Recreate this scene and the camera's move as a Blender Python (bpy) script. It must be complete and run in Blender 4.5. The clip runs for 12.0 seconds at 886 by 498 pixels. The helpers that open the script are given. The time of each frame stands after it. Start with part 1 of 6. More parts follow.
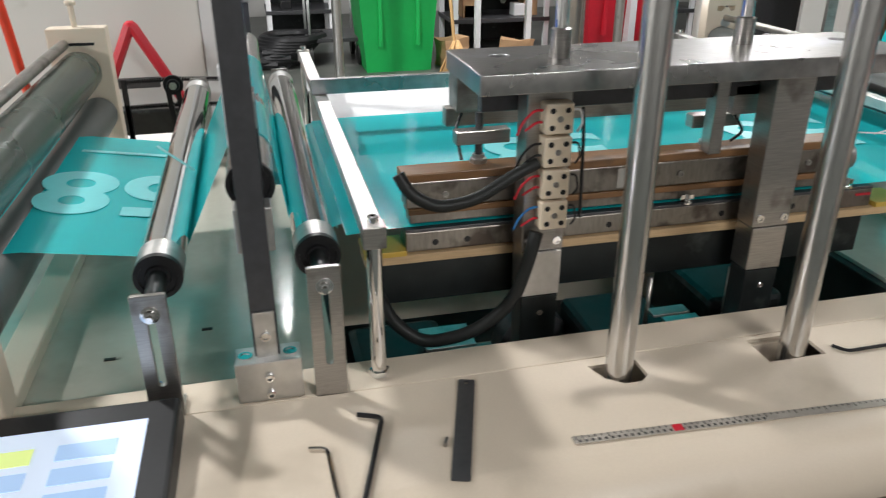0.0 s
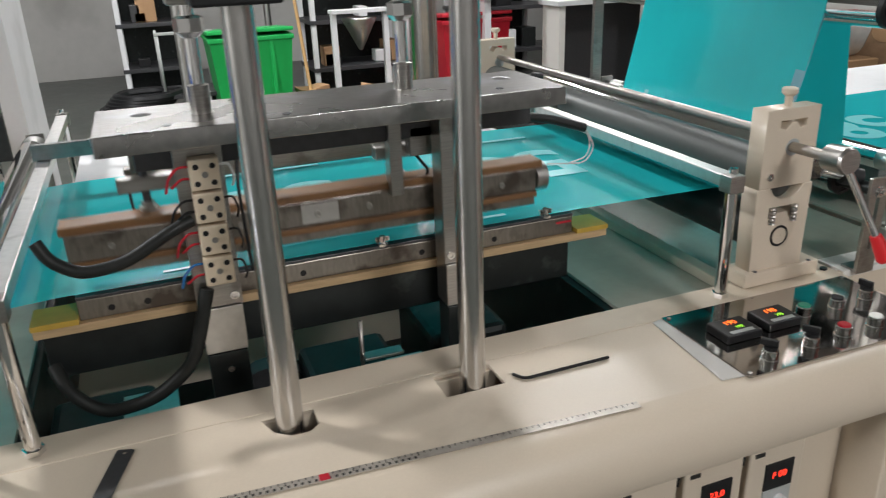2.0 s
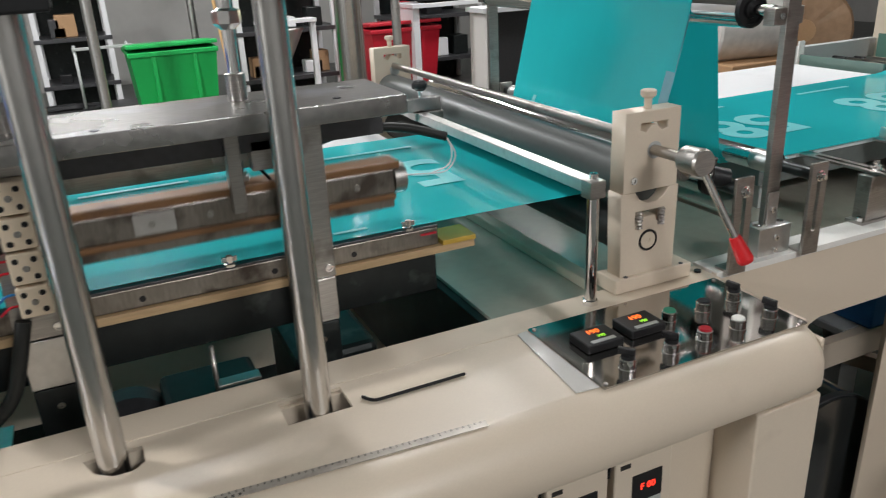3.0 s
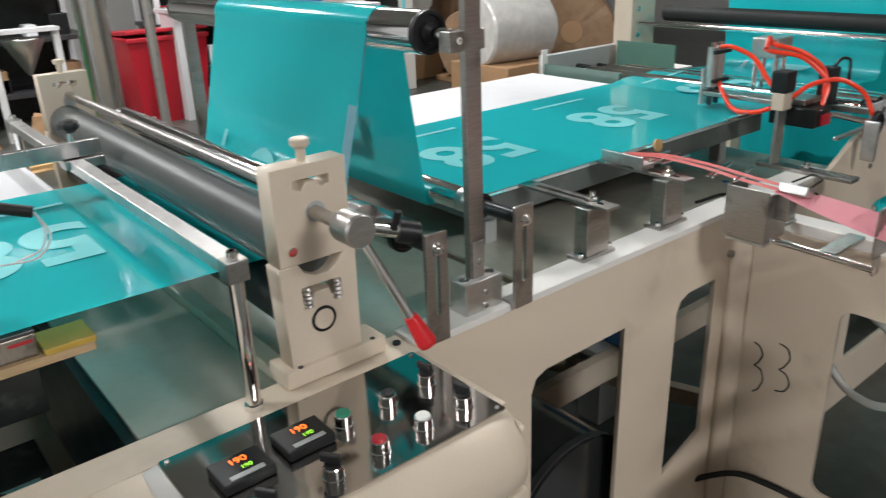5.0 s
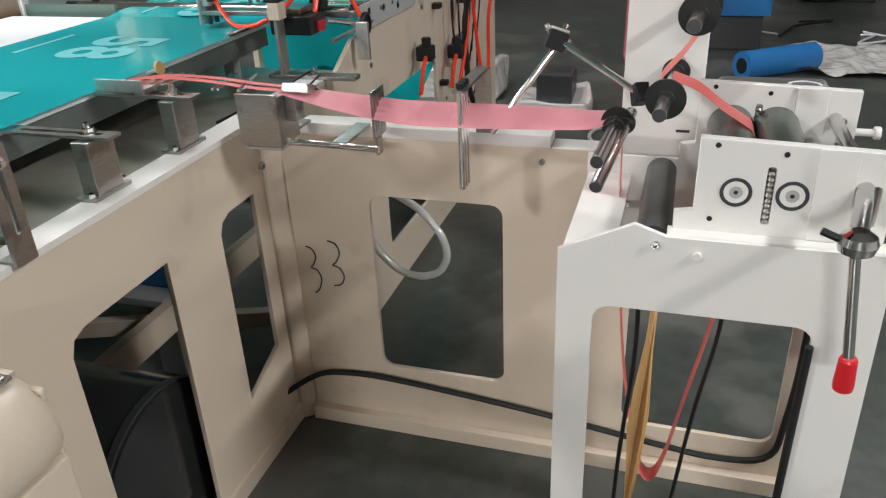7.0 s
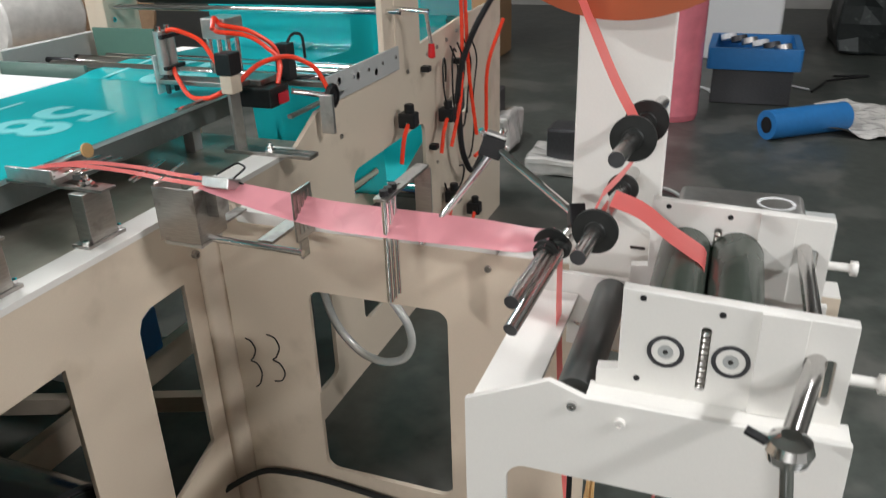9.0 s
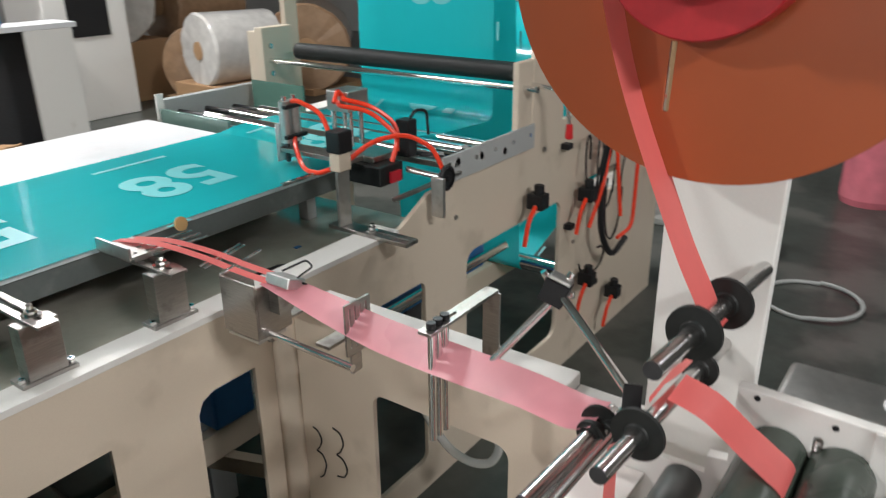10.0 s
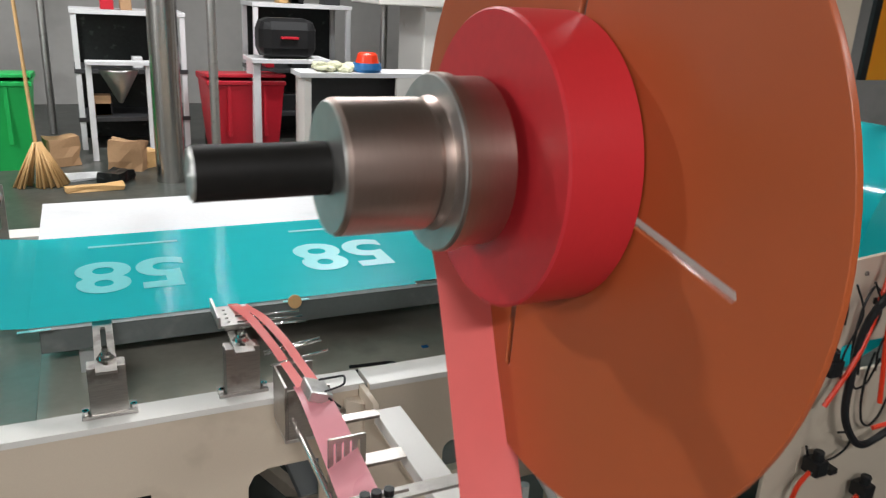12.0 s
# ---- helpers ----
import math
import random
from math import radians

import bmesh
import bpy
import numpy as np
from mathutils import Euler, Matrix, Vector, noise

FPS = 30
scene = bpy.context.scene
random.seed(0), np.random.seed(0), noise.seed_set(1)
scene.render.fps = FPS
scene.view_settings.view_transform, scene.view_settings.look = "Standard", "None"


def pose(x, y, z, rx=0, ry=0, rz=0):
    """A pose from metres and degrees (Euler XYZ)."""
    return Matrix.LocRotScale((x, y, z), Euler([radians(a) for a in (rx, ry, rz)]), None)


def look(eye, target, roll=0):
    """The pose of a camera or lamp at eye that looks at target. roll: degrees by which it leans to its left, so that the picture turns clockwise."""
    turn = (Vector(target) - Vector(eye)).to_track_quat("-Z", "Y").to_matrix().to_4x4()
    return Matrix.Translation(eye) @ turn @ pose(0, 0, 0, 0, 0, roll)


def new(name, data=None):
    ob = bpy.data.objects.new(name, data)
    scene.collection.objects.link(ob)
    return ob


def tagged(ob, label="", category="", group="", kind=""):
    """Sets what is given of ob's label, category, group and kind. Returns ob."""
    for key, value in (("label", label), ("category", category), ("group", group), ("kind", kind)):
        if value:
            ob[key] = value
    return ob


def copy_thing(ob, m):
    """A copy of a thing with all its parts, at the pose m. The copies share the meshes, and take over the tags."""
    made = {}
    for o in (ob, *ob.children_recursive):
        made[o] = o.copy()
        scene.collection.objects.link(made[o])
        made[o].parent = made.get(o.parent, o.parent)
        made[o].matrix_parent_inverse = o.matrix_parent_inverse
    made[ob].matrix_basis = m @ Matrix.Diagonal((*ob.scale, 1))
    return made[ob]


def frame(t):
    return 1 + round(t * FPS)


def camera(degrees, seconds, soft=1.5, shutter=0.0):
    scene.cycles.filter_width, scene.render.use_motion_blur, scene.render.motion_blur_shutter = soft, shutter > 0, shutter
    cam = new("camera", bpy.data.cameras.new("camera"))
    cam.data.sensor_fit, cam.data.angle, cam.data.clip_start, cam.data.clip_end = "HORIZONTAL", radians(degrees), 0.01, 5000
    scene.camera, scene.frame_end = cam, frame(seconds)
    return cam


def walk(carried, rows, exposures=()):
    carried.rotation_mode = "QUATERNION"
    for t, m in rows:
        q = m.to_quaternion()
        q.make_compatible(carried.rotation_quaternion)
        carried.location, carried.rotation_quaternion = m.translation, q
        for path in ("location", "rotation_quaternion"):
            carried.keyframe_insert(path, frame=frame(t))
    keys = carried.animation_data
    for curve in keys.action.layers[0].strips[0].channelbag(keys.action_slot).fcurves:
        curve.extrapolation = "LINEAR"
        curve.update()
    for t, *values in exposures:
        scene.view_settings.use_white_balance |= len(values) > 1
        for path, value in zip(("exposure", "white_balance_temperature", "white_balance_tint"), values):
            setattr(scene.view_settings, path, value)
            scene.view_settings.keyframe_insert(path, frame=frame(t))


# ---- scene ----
cam = camera(60.4, 12.0, soft=1.15, shutter=0.35)
PATH = [
    (0, (0.0, 0.059, 1.562), (0.423, 1.822, 0.717), -0.1),
    (0.5, (0.118, -0.001, 1.567), (0.591, 1.764, 0.756), -0.7),
    (1, (0.204, -0.026, 1.572), (0.757, 1.726, 0.781), -0.8),
    (1.5, (0.306, -0.039, 1.568), (0.905, 1.707, 0.798), -1.4),
    (2, (0.402, -0.054, 1.566), (1.055, 1.682, 0.817), -2.1),
    (2.5, (0.508, -0.082, 1.553), (1.212, 1.638, 0.816), -2.7),
    (2.7, (0.541, -0.087, 1.551), (1.271, 1.624, 0.817), -2.8),
    (4.3, (0.926, 0.081, 1.535), (1.906, 1.658, 0.79), -2.2),
    (4.5, (0.969, 0.084, 1.536), (1.999, 1.63, 0.795), -2.1),
    (5, (1.041, 0.068, 1.552), (2.204, 1.511, 0.8), -2.2),
    (5.5, (1.058, 0.046, 1.519), (2.415, 1.318, 0.783), -3.0),
    (6, (1.119, 0.053, 1.487), (2.692, 1.006, 0.701), -2.6),
    (6.5, (1.14, 0.027, 1.477), (2.817, 0.687, 0.607), -2.5),
    (6.7, (1.131, 0.006, 1.454), (2.82, 0.595, 0.56), -2.8),
    (8.3, (1.261, -0.089, 1.474), (2.956, 0.428, 0.547), -2.5),
    (8.5, (1.326, -0.114, 1.482), (3.028, 0.43, 0.582), -2.1),
    (9, (1.441, -0.17, 1.536), (3.134, 0.488, 0.699), -1.9),
    (9.5, (1.58, -0.211, 1.59), (3.215, 0.635, 0.808), -1.3),
    (10, (1.751, -0.275, 1.647), (3.257, 0.806, 0.896), -0.6),
    (10.5, (1.915, -0.39, 1.715), (3.195, 0.965, 0.988), 0.0),
    (11, (2.071, -0.554, 1.755), (3.148, 0.985, 1.068), 1.8),
    (11.5, (2.202, -0.591, 1.767), (3.15, 1.046, 1.116), 3.3),
    (12, (2.365, -0.528, 1.788), (3.189, 1.178, 1.15), 3.2),
]
walk(cam, [(t, look(eye, target, roll)) for t, eye, target, roll in PATH],
     exposures=[(0, 0.06), (1.5, -0.04), (2.5, -0.17), (4.5, 0.0), (6.0, 0.05), (8.5, 0.15), (9.5, 0.02), (12.0, -0.06)])

FLOOR = -0.18          # workshop floor
TOP = 0.845            # top of the machine's side rails
PERIOD, PITCH = 0.625, 0.62   # one machine stroke, and the film it feeds

# ---- world and light ----
world = bpy.data.worlds.new("workshop_air")
scene.world = world
world.use_nodes = True
world.node_tree.nodes["Background"].inputs[0].default_value = (0.9, 0.95, 1.0, 1)
world.node_tree.nodes["Background"].inputs[1].default_value = 0.008


def unseen_lamp(x, y, z, sx, sy, watts, warm=1.0):
    data = bpy.data.lights.new("unseen_lamp_light", "AREA")
    data.shape, data.size, data.size_y, data.energy = "RECTANGLE", sx, sy, watts
    data.color = (0.985, 0.99 * warm, 1.0 * warm)
    ob = new("unseen_lamp_light", data)
    ob.matrix_basis = pose(x, y, z - 0.06)
    return ob


# First lamp follows the shadow direction; the others are added fill, out of view
LAMPS = [(-2.3, 3.8, 4.4, 0.4, 0.25, 240), (2.6, 3.6, 4.4, 0.25, 1.2, 75), (6.0, 2.6, 4.4, 0.25, 1.3, 100),
         (-6.0, -0.4, 3.6, 0.25, 1.3, 540), (1.8, -3.2, 3.6, 1.3, 0.25, 195), (6.5, -2.4, 4.4, 1.3, 0.25, 50),
         (0.5, 7.6, 4.4, 1.3, 0.25, 185), (5.0, 7.0, 4.4, 1.3, 0.25, 165)]
for lamp in LAMPS:
    unseen_lamp(*lamp)


# ---- materials ----
def material(name, base, rough=0.5, metal=0.0, grain=40.0, vary=0.12, bump=0.0, coat=0.0, stretch=(1, 1, 1), spec=0.5, wear=None, wear_scale=3.0, wear_at=0.62, emit=0.0, transmission=0.0, alpha=1.0):
    m = bpy.data.materials.new(name)
    m.use_nodes = True
    nt = m.node_tree
    bs = nt.nodes["Principled BSDF"]
    co = nt.nodes.new("ShaderNodeTexCoord")
    mp = nt.nodes.new("ShaderNodeMapping")
    mp.inputs["Scale"].default_value = stretch
    nt.links.new(co.outputs["Object"], mp.inputs["Vector"])
    n1 = nt.nodes.new("ShaderNodeTexNoise")
    n1.inputs["Scale"].default_value, n1.inputs["Detail"].default_value = grain, 6
    nt.links.new(mp.outputs[0], n1.inputs["Vector"])
    n2 = nt.nodes.new("ShaderNodeTexNoise")
    n2.inputs["Scale"].default_value, n2.inputs["Detail"].default_value = wear_scale, 4
    nt.links.new(co.outputs["Object"], n2.inputs["Vector"])
    ramp = nt.nodes.new("ShaderNodeMixRGB")
    ramp.inputs[1].default_value = (*[c * (1 - vary) for c in base], 1)
    ramp.inputs[2].default_value = (*[min(1, c * (1 + vary)) for c in base], 1)
    nt.links.new(n1.outputs["Fac"], ramp.inputs[0])
    last = ramp
    if wear:
        cr = nt.nodes.new("ShaderNodeValToRGB")
        cr.color_ramp.elements[0].position, cr.color_ramp.elements[1].position = wear_at, wear_at + 0.12
        nt.links.new(n2.outputs["Fac"], cr.inputs[0])
        mix = nt.nodes.new("ShaderNodeMixRGB")
        mix.inputs[2].default_value = (*wear, 1)
        nt.links.new(cr.outputs[0], mix.inputs[0])
        nt.links.new(last.outputs[0], mix.inputs[1])
        last = mix
    nt.links.new(last.outputs[0], bs.inputs["Base Color"])
    mr = nt.nodes.new("ShaderNodeMapRange")
    mr.inputs["To Min"].default_value, mr.inputs["To Max"].default_value = max(0.02, rough * 0.75), min(1, rough * 1.25)
    nt.links.new(n2.outputs["Fac"], mr.inputs["Value"])
    nt.links.new(mr.outputs[0], bs.inputs["Roughness"])
    bs.inputs["Metallic"].default_value = metal
    bs.inputs["Specular IOR Level"].default_value = spec
    bs.inputs["Coat Weight"].default_value = coat
    bs.inputs["Coat Roughness"].default_value = 0.15
    bs.inputs["Transmission Weight"].default_value = transmission
    bs.inputs["Alpha"].default_value = alpha
    if bump:
        bp = nt.nodes.new("ShaderNodeBump")
        bp.inputs["Strength"].default_value, bp.inputs["Distance"].default_value = bump, 0.002
        nt.links.new(n1.outputs["Fac"], bp.inputs["Height"])
        nt.links.new(bp.outputs[0], bs.inputs["Normal"])
    if emit:
        bs.inputs["Emission Color"].default_value = (*base, 1)
        bs.inputs["Emission Strength"].default_value = emit
    return m


CREAM = material("cream_paint", (0.66, 0.56, 0.445), 0.36, grain=300, vary=0.05, bump=0.06, wear=(0.56, 0.47, 0.365), wear_scale=5, wear_at=0.6)
WHITE = material("white_paint", (0.78, 0.76, 0.72), 0.4, grain=250, vary=0.03, bump=0.04, wear=(0.62, 0.59, 0.53), wear_scale=4, wear_at=0.65)
GREYWHITE = material("grey_white_sheet", (0.72, 0.72, 0.73), 0.55, grain=60, vary=0.04, wear=(0.6, 0.6, 0.6), wear_scale=2)
STEEL = material("brushed_steel", (0.43, 0.41, 0.385), 0.34, 1.0, grain=30, vary=0.28, stretch=(1, 1, 14), wear=(0.26, 0.24, 0.22), wear_scale=14, wear_at=0.56)
STEELX = material("ground_steel", (0.4, 0.39, 0.38), 0.28, 1.0, grain=24, vary=0.35, stretch=(2, 12, 2), wear=(0.52, 0.52, 0.56), wear_scale=6, wear_at=0.58)
OILBAR = material("oily_brown_steel", (0.27, 0.245, 0.215), 0.36, 0.9, grain=40, vary=0.35, stretch=(6, 1, 1), wear=(0.12, 0.1, 0.085), wear_scale=16, wear_at=0.52)
STUB = material("black_oxide", (0.011, 0.01, 0.009), 0.55, grain=90, vary=0.3, spec=0.15)
# the brown of dim reflected surroundings is put into the chuck's colour
CHUCK = material("brown_reflection_steel", (0.4, 0.3, 0.26), 0.36, 1.0, grain=60, vary=0.12, stretch=(20, 1, 1))
CHROME = material("chrome", (0.8, 0.79, 0.78), 0.07, 1.0, grain=12, vary=0.05)
SATIN = material("satin_roller", (0.58, 0.565, 0.55), 0.24, 1.0, grain=30, vary=0.1, stretch=(1, 12, 1), wear=(0.45, 0.43, 0.4), wear_scale=12)
ALU = material("aluminium", (0.6, 0.59, 0.57), 0.38, 1.0, grain=60, vary=0.16, wear=(0.42, 0.41, 0.39), wear_scale=14)
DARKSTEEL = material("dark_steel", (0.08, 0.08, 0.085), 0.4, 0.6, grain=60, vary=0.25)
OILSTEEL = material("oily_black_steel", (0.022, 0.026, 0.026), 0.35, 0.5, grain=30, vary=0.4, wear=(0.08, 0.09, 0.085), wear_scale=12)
BLACK = material("black_plastic", (0.014, 0.014, 0.015), 0.42, grain=120, vary=0.2, spec=0.3)
RUBBER = material("black_rubber", (0.016, 0.017, 0.016), 0.5, grain=80, vary=0.25, spec=0.3)
ROLLGREEN = material("dark_green_rubber", (0.05, 0.062, 0.05), 0.27, grain=50, vary=0.15, stretch=(1, 1, 1))
ROLLGREY = material("grey_rubber", (0.075, 0.082, 0.078), 0.4, grain=60, vary=0.12)
BAKELITE = material("brown_bakelite", (0.2, 0.1, 0.04), 0.45, grain=18, vary=0.4, stretch=(1, 8, 8), wear=(0.1, 0.055, 0.03), wear_scale=9)
WOOD = material("tan_board", (0.52, 0.36, 0.2), 0.55, grain=22, vary=0.25, stretch=(1, 10, 10))
YELLOW = material("amber_resin", (0.55, 0.36, 0.06), 0.35, grain=20, vary=0.25)
CERAMIC = material("cream_ceramic", (0.74, 0.62, 0.47), 0.35, grain=80, vary=0.08)
FILM = material("teal_film", (0.02, 0.58, 0.62), 0.14, grain=5, vary=0.05, stretch=(1, 4, 1), coat=0.45, bump=0.2)
FILM.node_tree.nodes["Principled BSDF"].inputs["Coat Roughness"].default_value = 0.07


def translucent(m, colour, share):
    """Thin sheet: part of the light comes through from behind."""
    nt = m.node_tree
    tr = nt.nodes.new("ShaderNodeBsdfTranslucent")
    tr.inputs[0].default_value = (*colour, 1)
    mix = nt.nodes.new("ShaderNodeMixShader")
    mix.inputs[0].default_value = share
    nt.links.new(nt.nodes["Principled BSDF"].outputs[0], mix.inputs[1])
    nt.links.new(tr.outputs[0], mix.inputs[2])
    nt.links.new(mix.outputs[0], nt.nodes["Material Output"].inputs["Surface"])


translucent(FILM, (0.03, 0.78, 0.82), 0.24)
PRINT = material("white_print", (0.19, 0.65, 0.67), 0.3, grain=60, vary=0.06)
TAPE = material("pink_tape", (0.78, 0.16, 0.15), 0.35, grain=40, vary=0.06)
TAPEPALE = material("pale_pink_tape", (0.9, 0.37, 0.42), 0.3, grain=40, vary=0.06)
translucent(TAPE, (0.9, 0.22, 0.2), 0.25)
translucent(TAPEPALE, (0.95, 0.4, 0.45), 0.35)
REDROLL = material("red_tape_roll", (0.52, 0.023, 0.03), 0.38, grain=90, vary=0.12, stretch=(30, 1, 1))
ORANGE = material("orange_disc", (0.4, 0.086, 0.024), 0.34, grain=6, vary=0.12, bump=0.0)
HOSE = material("orange_red_hose", (0.85, 0.05, 0.015), 0.3, grain=40, vary=0.08)
REDGRIP = material("red_grip", (0.6, 0.015, 0.02), 0.3, grain=40, vary=0.08)
GREENBIN = material("green_plastic", (0.01, 0.42, 0.09), 0.4, grain=20, vary=0.08)
REDPAINT = material("red_paint", (0.5, 0.015, 0.03), 0.35, grain=30, vary=0.12)
BLUEFILM = material("blue_protective_film", (0.12, 0.2, 0.58), 0.2, grain=6, vary=0.2)
CONCRETE = material("concrete_floor", (0.056, 0.063, 0.056), 0.34, grain=14, vary=0.5, bump=0.35, wear=(0.105, 0.106, 0.096), wear_scale=2.6, wear_at=0.5, spec=0.4)
WALLPAINT = material("wall_paint", (0.46, 0.45, 0.43), 0.7, grain=8, vary=0.08, wear=(0.36, 0.35, 0.33), wear_scale=0.8)
BED = material("bed_sheet_steel", (0.52, 0.5, 0.42), 0.13, grain=30, vary=0.1, wear=(0.38, 0.37, 0.31), wear_scale=4, spec=1.0, coat=0.5)
CARD = material("brown_cardboard", (0.42, 0.25, 0.13), 0.7, grain=50, vary=0.12)
TAN = material("tan_tape", (0.62, 0.38, 0.16), 0.5, grain=40, vary=0.12)
PLASTICWRAP = material("clear_wrap", (0.6, 0.58, 0.55), 0.12, grain=9, vary=0.3, bump=0.6, coat=0.6)
BROWNWRAP = material("wrapped_brown_roll", (0.32, 0.2, 0.12), 0.2, grain=10, vary=0.35, bump=0.6, coat=0.6)
GREYPAINT = material("grey_paint", (0.42, 0.43, 0.42), 0.45, grain=120, vary=0.06)
BLUEPL = material("blue_plastic", (0.02, 0.16, 0.42), 0.4, grain=30, vary=0.12)
STAINLESS = material("mirror_stainless", (0.48, 0.46, 0.44), 0.09, 1.0, grain=30, vary=0.06, stretch=(1, 20, 1))
APRON = material("dark_grey_paint", (0.13, 0.145, 0.14), 0.4, grain=90, vary=0.12, wear=(0.2, 0.21, 0.2), wear_scale=9, wear_at=0.62)
INK = material("black_ink", (0.02, 0.018, 0.016), 0.5, grain=50, vary=0.1)
LEDRED = material("red_digits", (1.0, 0.04, 0.02), 0.4, emit=2.5, vary=0)
LEDORANGE = material("orange_digits", (1.0, 0.16, 0.02), 0.4, emit=2.5, vary=0)
LEDGREEN = material("green_digits", (0.35, 0.9, 0.05), 0.4, emit=1.2, vary=0)
SCREEN = material("lit_screen", (0.66, 0.76, 0.92), 0.25, emit=0.42, vary=0.02)
SCREENBLUE = material("lit_screen_keys", (0.42, 0.6, 0.88), 0.25, emit=0.4, vary=0.02)
SCREENGREEN = material("lit_screen_mark", (0.72, 0.86, 0.3), 0.25, emit=0.45, vary=0.02)
LAMPGLOW = material("lamp_tube", (1.0, 0.95, 0.88), 0.5, emit=9.0, vary=0)
CLEAR = material("clear_tube", (0.8, 0.82, 0.8), 0.12, grain=10, vary=0.05, transmission=0.6)


# ---- mesh helpers ----
def box(bm, x0, x1, y0, y1, z0, z1, bevel=0.0, m=None):
    vs = [bm.verts.new((x, y, z)) for x in (x0, x1) for y in (y0, y1) for z in (z0, z1)]
    q = [(0, 1, 3, 2), (4, 6, 7, 5), (0, 4, 5, 1), (2, 3, 7, 6), (0, 2, 6, 4), (1, 5, 7, 3)]
    fs = [bm.faces.new([vs[i] for i in f]) for f in q]
    if bevel:
        es = list({e for f in fs for e in f.edges})
        r = bmesh.ops.bevel(bm, geom=es, offset=bevel, segments=2, affect="EDGES", profile=0.5)
        vs = list({v for f in r["faces"] for v in f.verts} | {v for v in vs if v.is_valid})
    if m is not None:
        bmesh.ops.transform(bm, matrix=m, verts=[v for v in vs if v.is_valid])
    return bm


def cyl(bm, a, b, r, r2=None, seg=24, caps=True):
    a, b = Vector(a), Vector(b)
    r2 = r if r2 is None else r2
    q = (b - a).to_track_quat("Z", "Y")
    u, v = q @ Vector((1, 0, 0)), q @ Vector((0, 1, 0))
    ra, rb = [], []
    for i in range(seg):
        d = u * math.cos(2 * math.pi * i / seg) + v * math.sin(2 * math.pi * i / seg)
        ra.append(bm.verts.new(a + d * r))
        rb.append(bm.verts.new(b + d * r2))
    for i in range(seg):
        f = bm.faces.new((ra[i], ra[(i + 1) % seg], rb[(i + 1) % seg], rb[i]))
        f.smooth = True
    if caps:
        bm.faces.new(list(reversed(ra)))
        bm.faces.new(rb)
    return bm


def lathe(bm, a, axis, prof, seg=32):
    """prof: (distance along the axis, radius) pairs."""
    a, ax = Vector(a), Vector(axis).normalized()
    q = ax.to_track_quat("Z", "Y")
    u, v = q @ Vector((1, 0, 0)), q @ Vector((0, 1, 0))
    rings = [[bm.verts.new(a + ax * d + (u * math.cos(2 * math.pi * i / seg) + v * math.sin(2 * math.pi * i / seg)) * max(r, 1e-4)) for i in range(seg)] for d, r in prof]
    for k in range(len(rings) - 1):
        smooth = abs(prof[k][1] - prof[k + 1][1]) < abs(prof[k][0] - prof[k + 1][0])
        for i in range(seg):
            f = bm.faces.new((rings[k][i], rings[k][(i + 1) % seg], rings[k + 1][(i + 1) % seg], rings[k + 1][i]))
            f.smooth = smooth
    for k in range(1, len(rings) - 1):
        u0 = Vector((prof[k][0] - prof[k - 1][0], prof[k][1] - prof[k - 1][1]))
        u1 = Vector((prof[k + 1][0] - prof[k][0], prof[k + 1][1] - prof[k][1]))
        if u0.length and u1.length and u0.angle(u1) > 0.3:
            for i in range(seg):
                bm.edges.get((rings[k][i], rings[k][(i + 1) % seg])).smooth = False
    bm.faces.new(list(reversed(rings[0])))
    bm.faces.new(rings[-1])
    return bm


def rounded(pts, r, n=4):
    """A polyline with its corners rounded."""
    out = [Vector(pts[0])]
    for i in range(1, len(pts) - 1):
        p, a, b = Vector(pts[i]), Vector(pts[i - 1]), Vector(pts[i + 1])
        da, db = (a - p), (b - p)
        k = min(r, da.length * 0.45, db.length * 0.45)
        s, e = p + da.normalized() * k, p + db.normalized() * k
        for j in range(n + 1):
            t = j / n
            out.append(s * (1 - t) ** 2 + p * 2 * t * (1 - t) + e * t * t)
    out.append(Vector(pts[-1]))
    return out


def tube(bm, pts, r, seg=10, bend=0.03):
    pts = rounded(pts, bend, 5) if len(pts) > 2 and bend else [Vector(p) for p in pts]
    rings, up = [], None
    for i, p in enumerate(pts):
        d = (pts[min(i + 1, len(pts) - 1)] - pts[max(i - 1, 0)]).normalized()
        if up is None:
            up = Vector((0, 0, 1)) if abs(d.z) < 0.9 else Vector((1, 0, 0))
        u = (up - d * up.dot(d)).normalized()
        v = d.cross(u)
        up = u
        rings.append([bm.verts.new(p + (u * math.cos(2 * math.pi * k / seg) + v * math.sin(2 * math.pi * k / seg)) * r) for k in range(seg)])
    for a, b in zip(rings, rings[1:]):
        for k in range(seg):
            bm.faces.new((a[k], a[(k + 1) % seg], b[(k + 1) % seg], b[k])).smooth = True
    bm.faces.new(list(reversed(rings[0])))
    bm.faces.new(rings[-1])
    return bm


def rrect(x0, x1, y0, y1, r=0.0, n=5):
    if not r:
        return [(x0, y0), (x1, y0), (x1, y1), (x0, y1)]
    out = []
    for cx, cy, a0 in ((x1 - r, y0 + r, -90), (x1 - r, y1 - r, 0), (x0 + r, y1 - r, 90), (x0 + r, y0 + r, 180)):
        for i in range(n + 1):
            a = radians(a0 + 90 * i / n)
            out.append((cx + r * math.cos(a), cy + r * math.sin(a)))
    return out


def circle2(cx, cy, r, n=24):
    return [(cx + r * math.cos(2 * math.pi * i / n), cy + r * math.sin(2 * math.pi * i / n)) for i in range(n)]


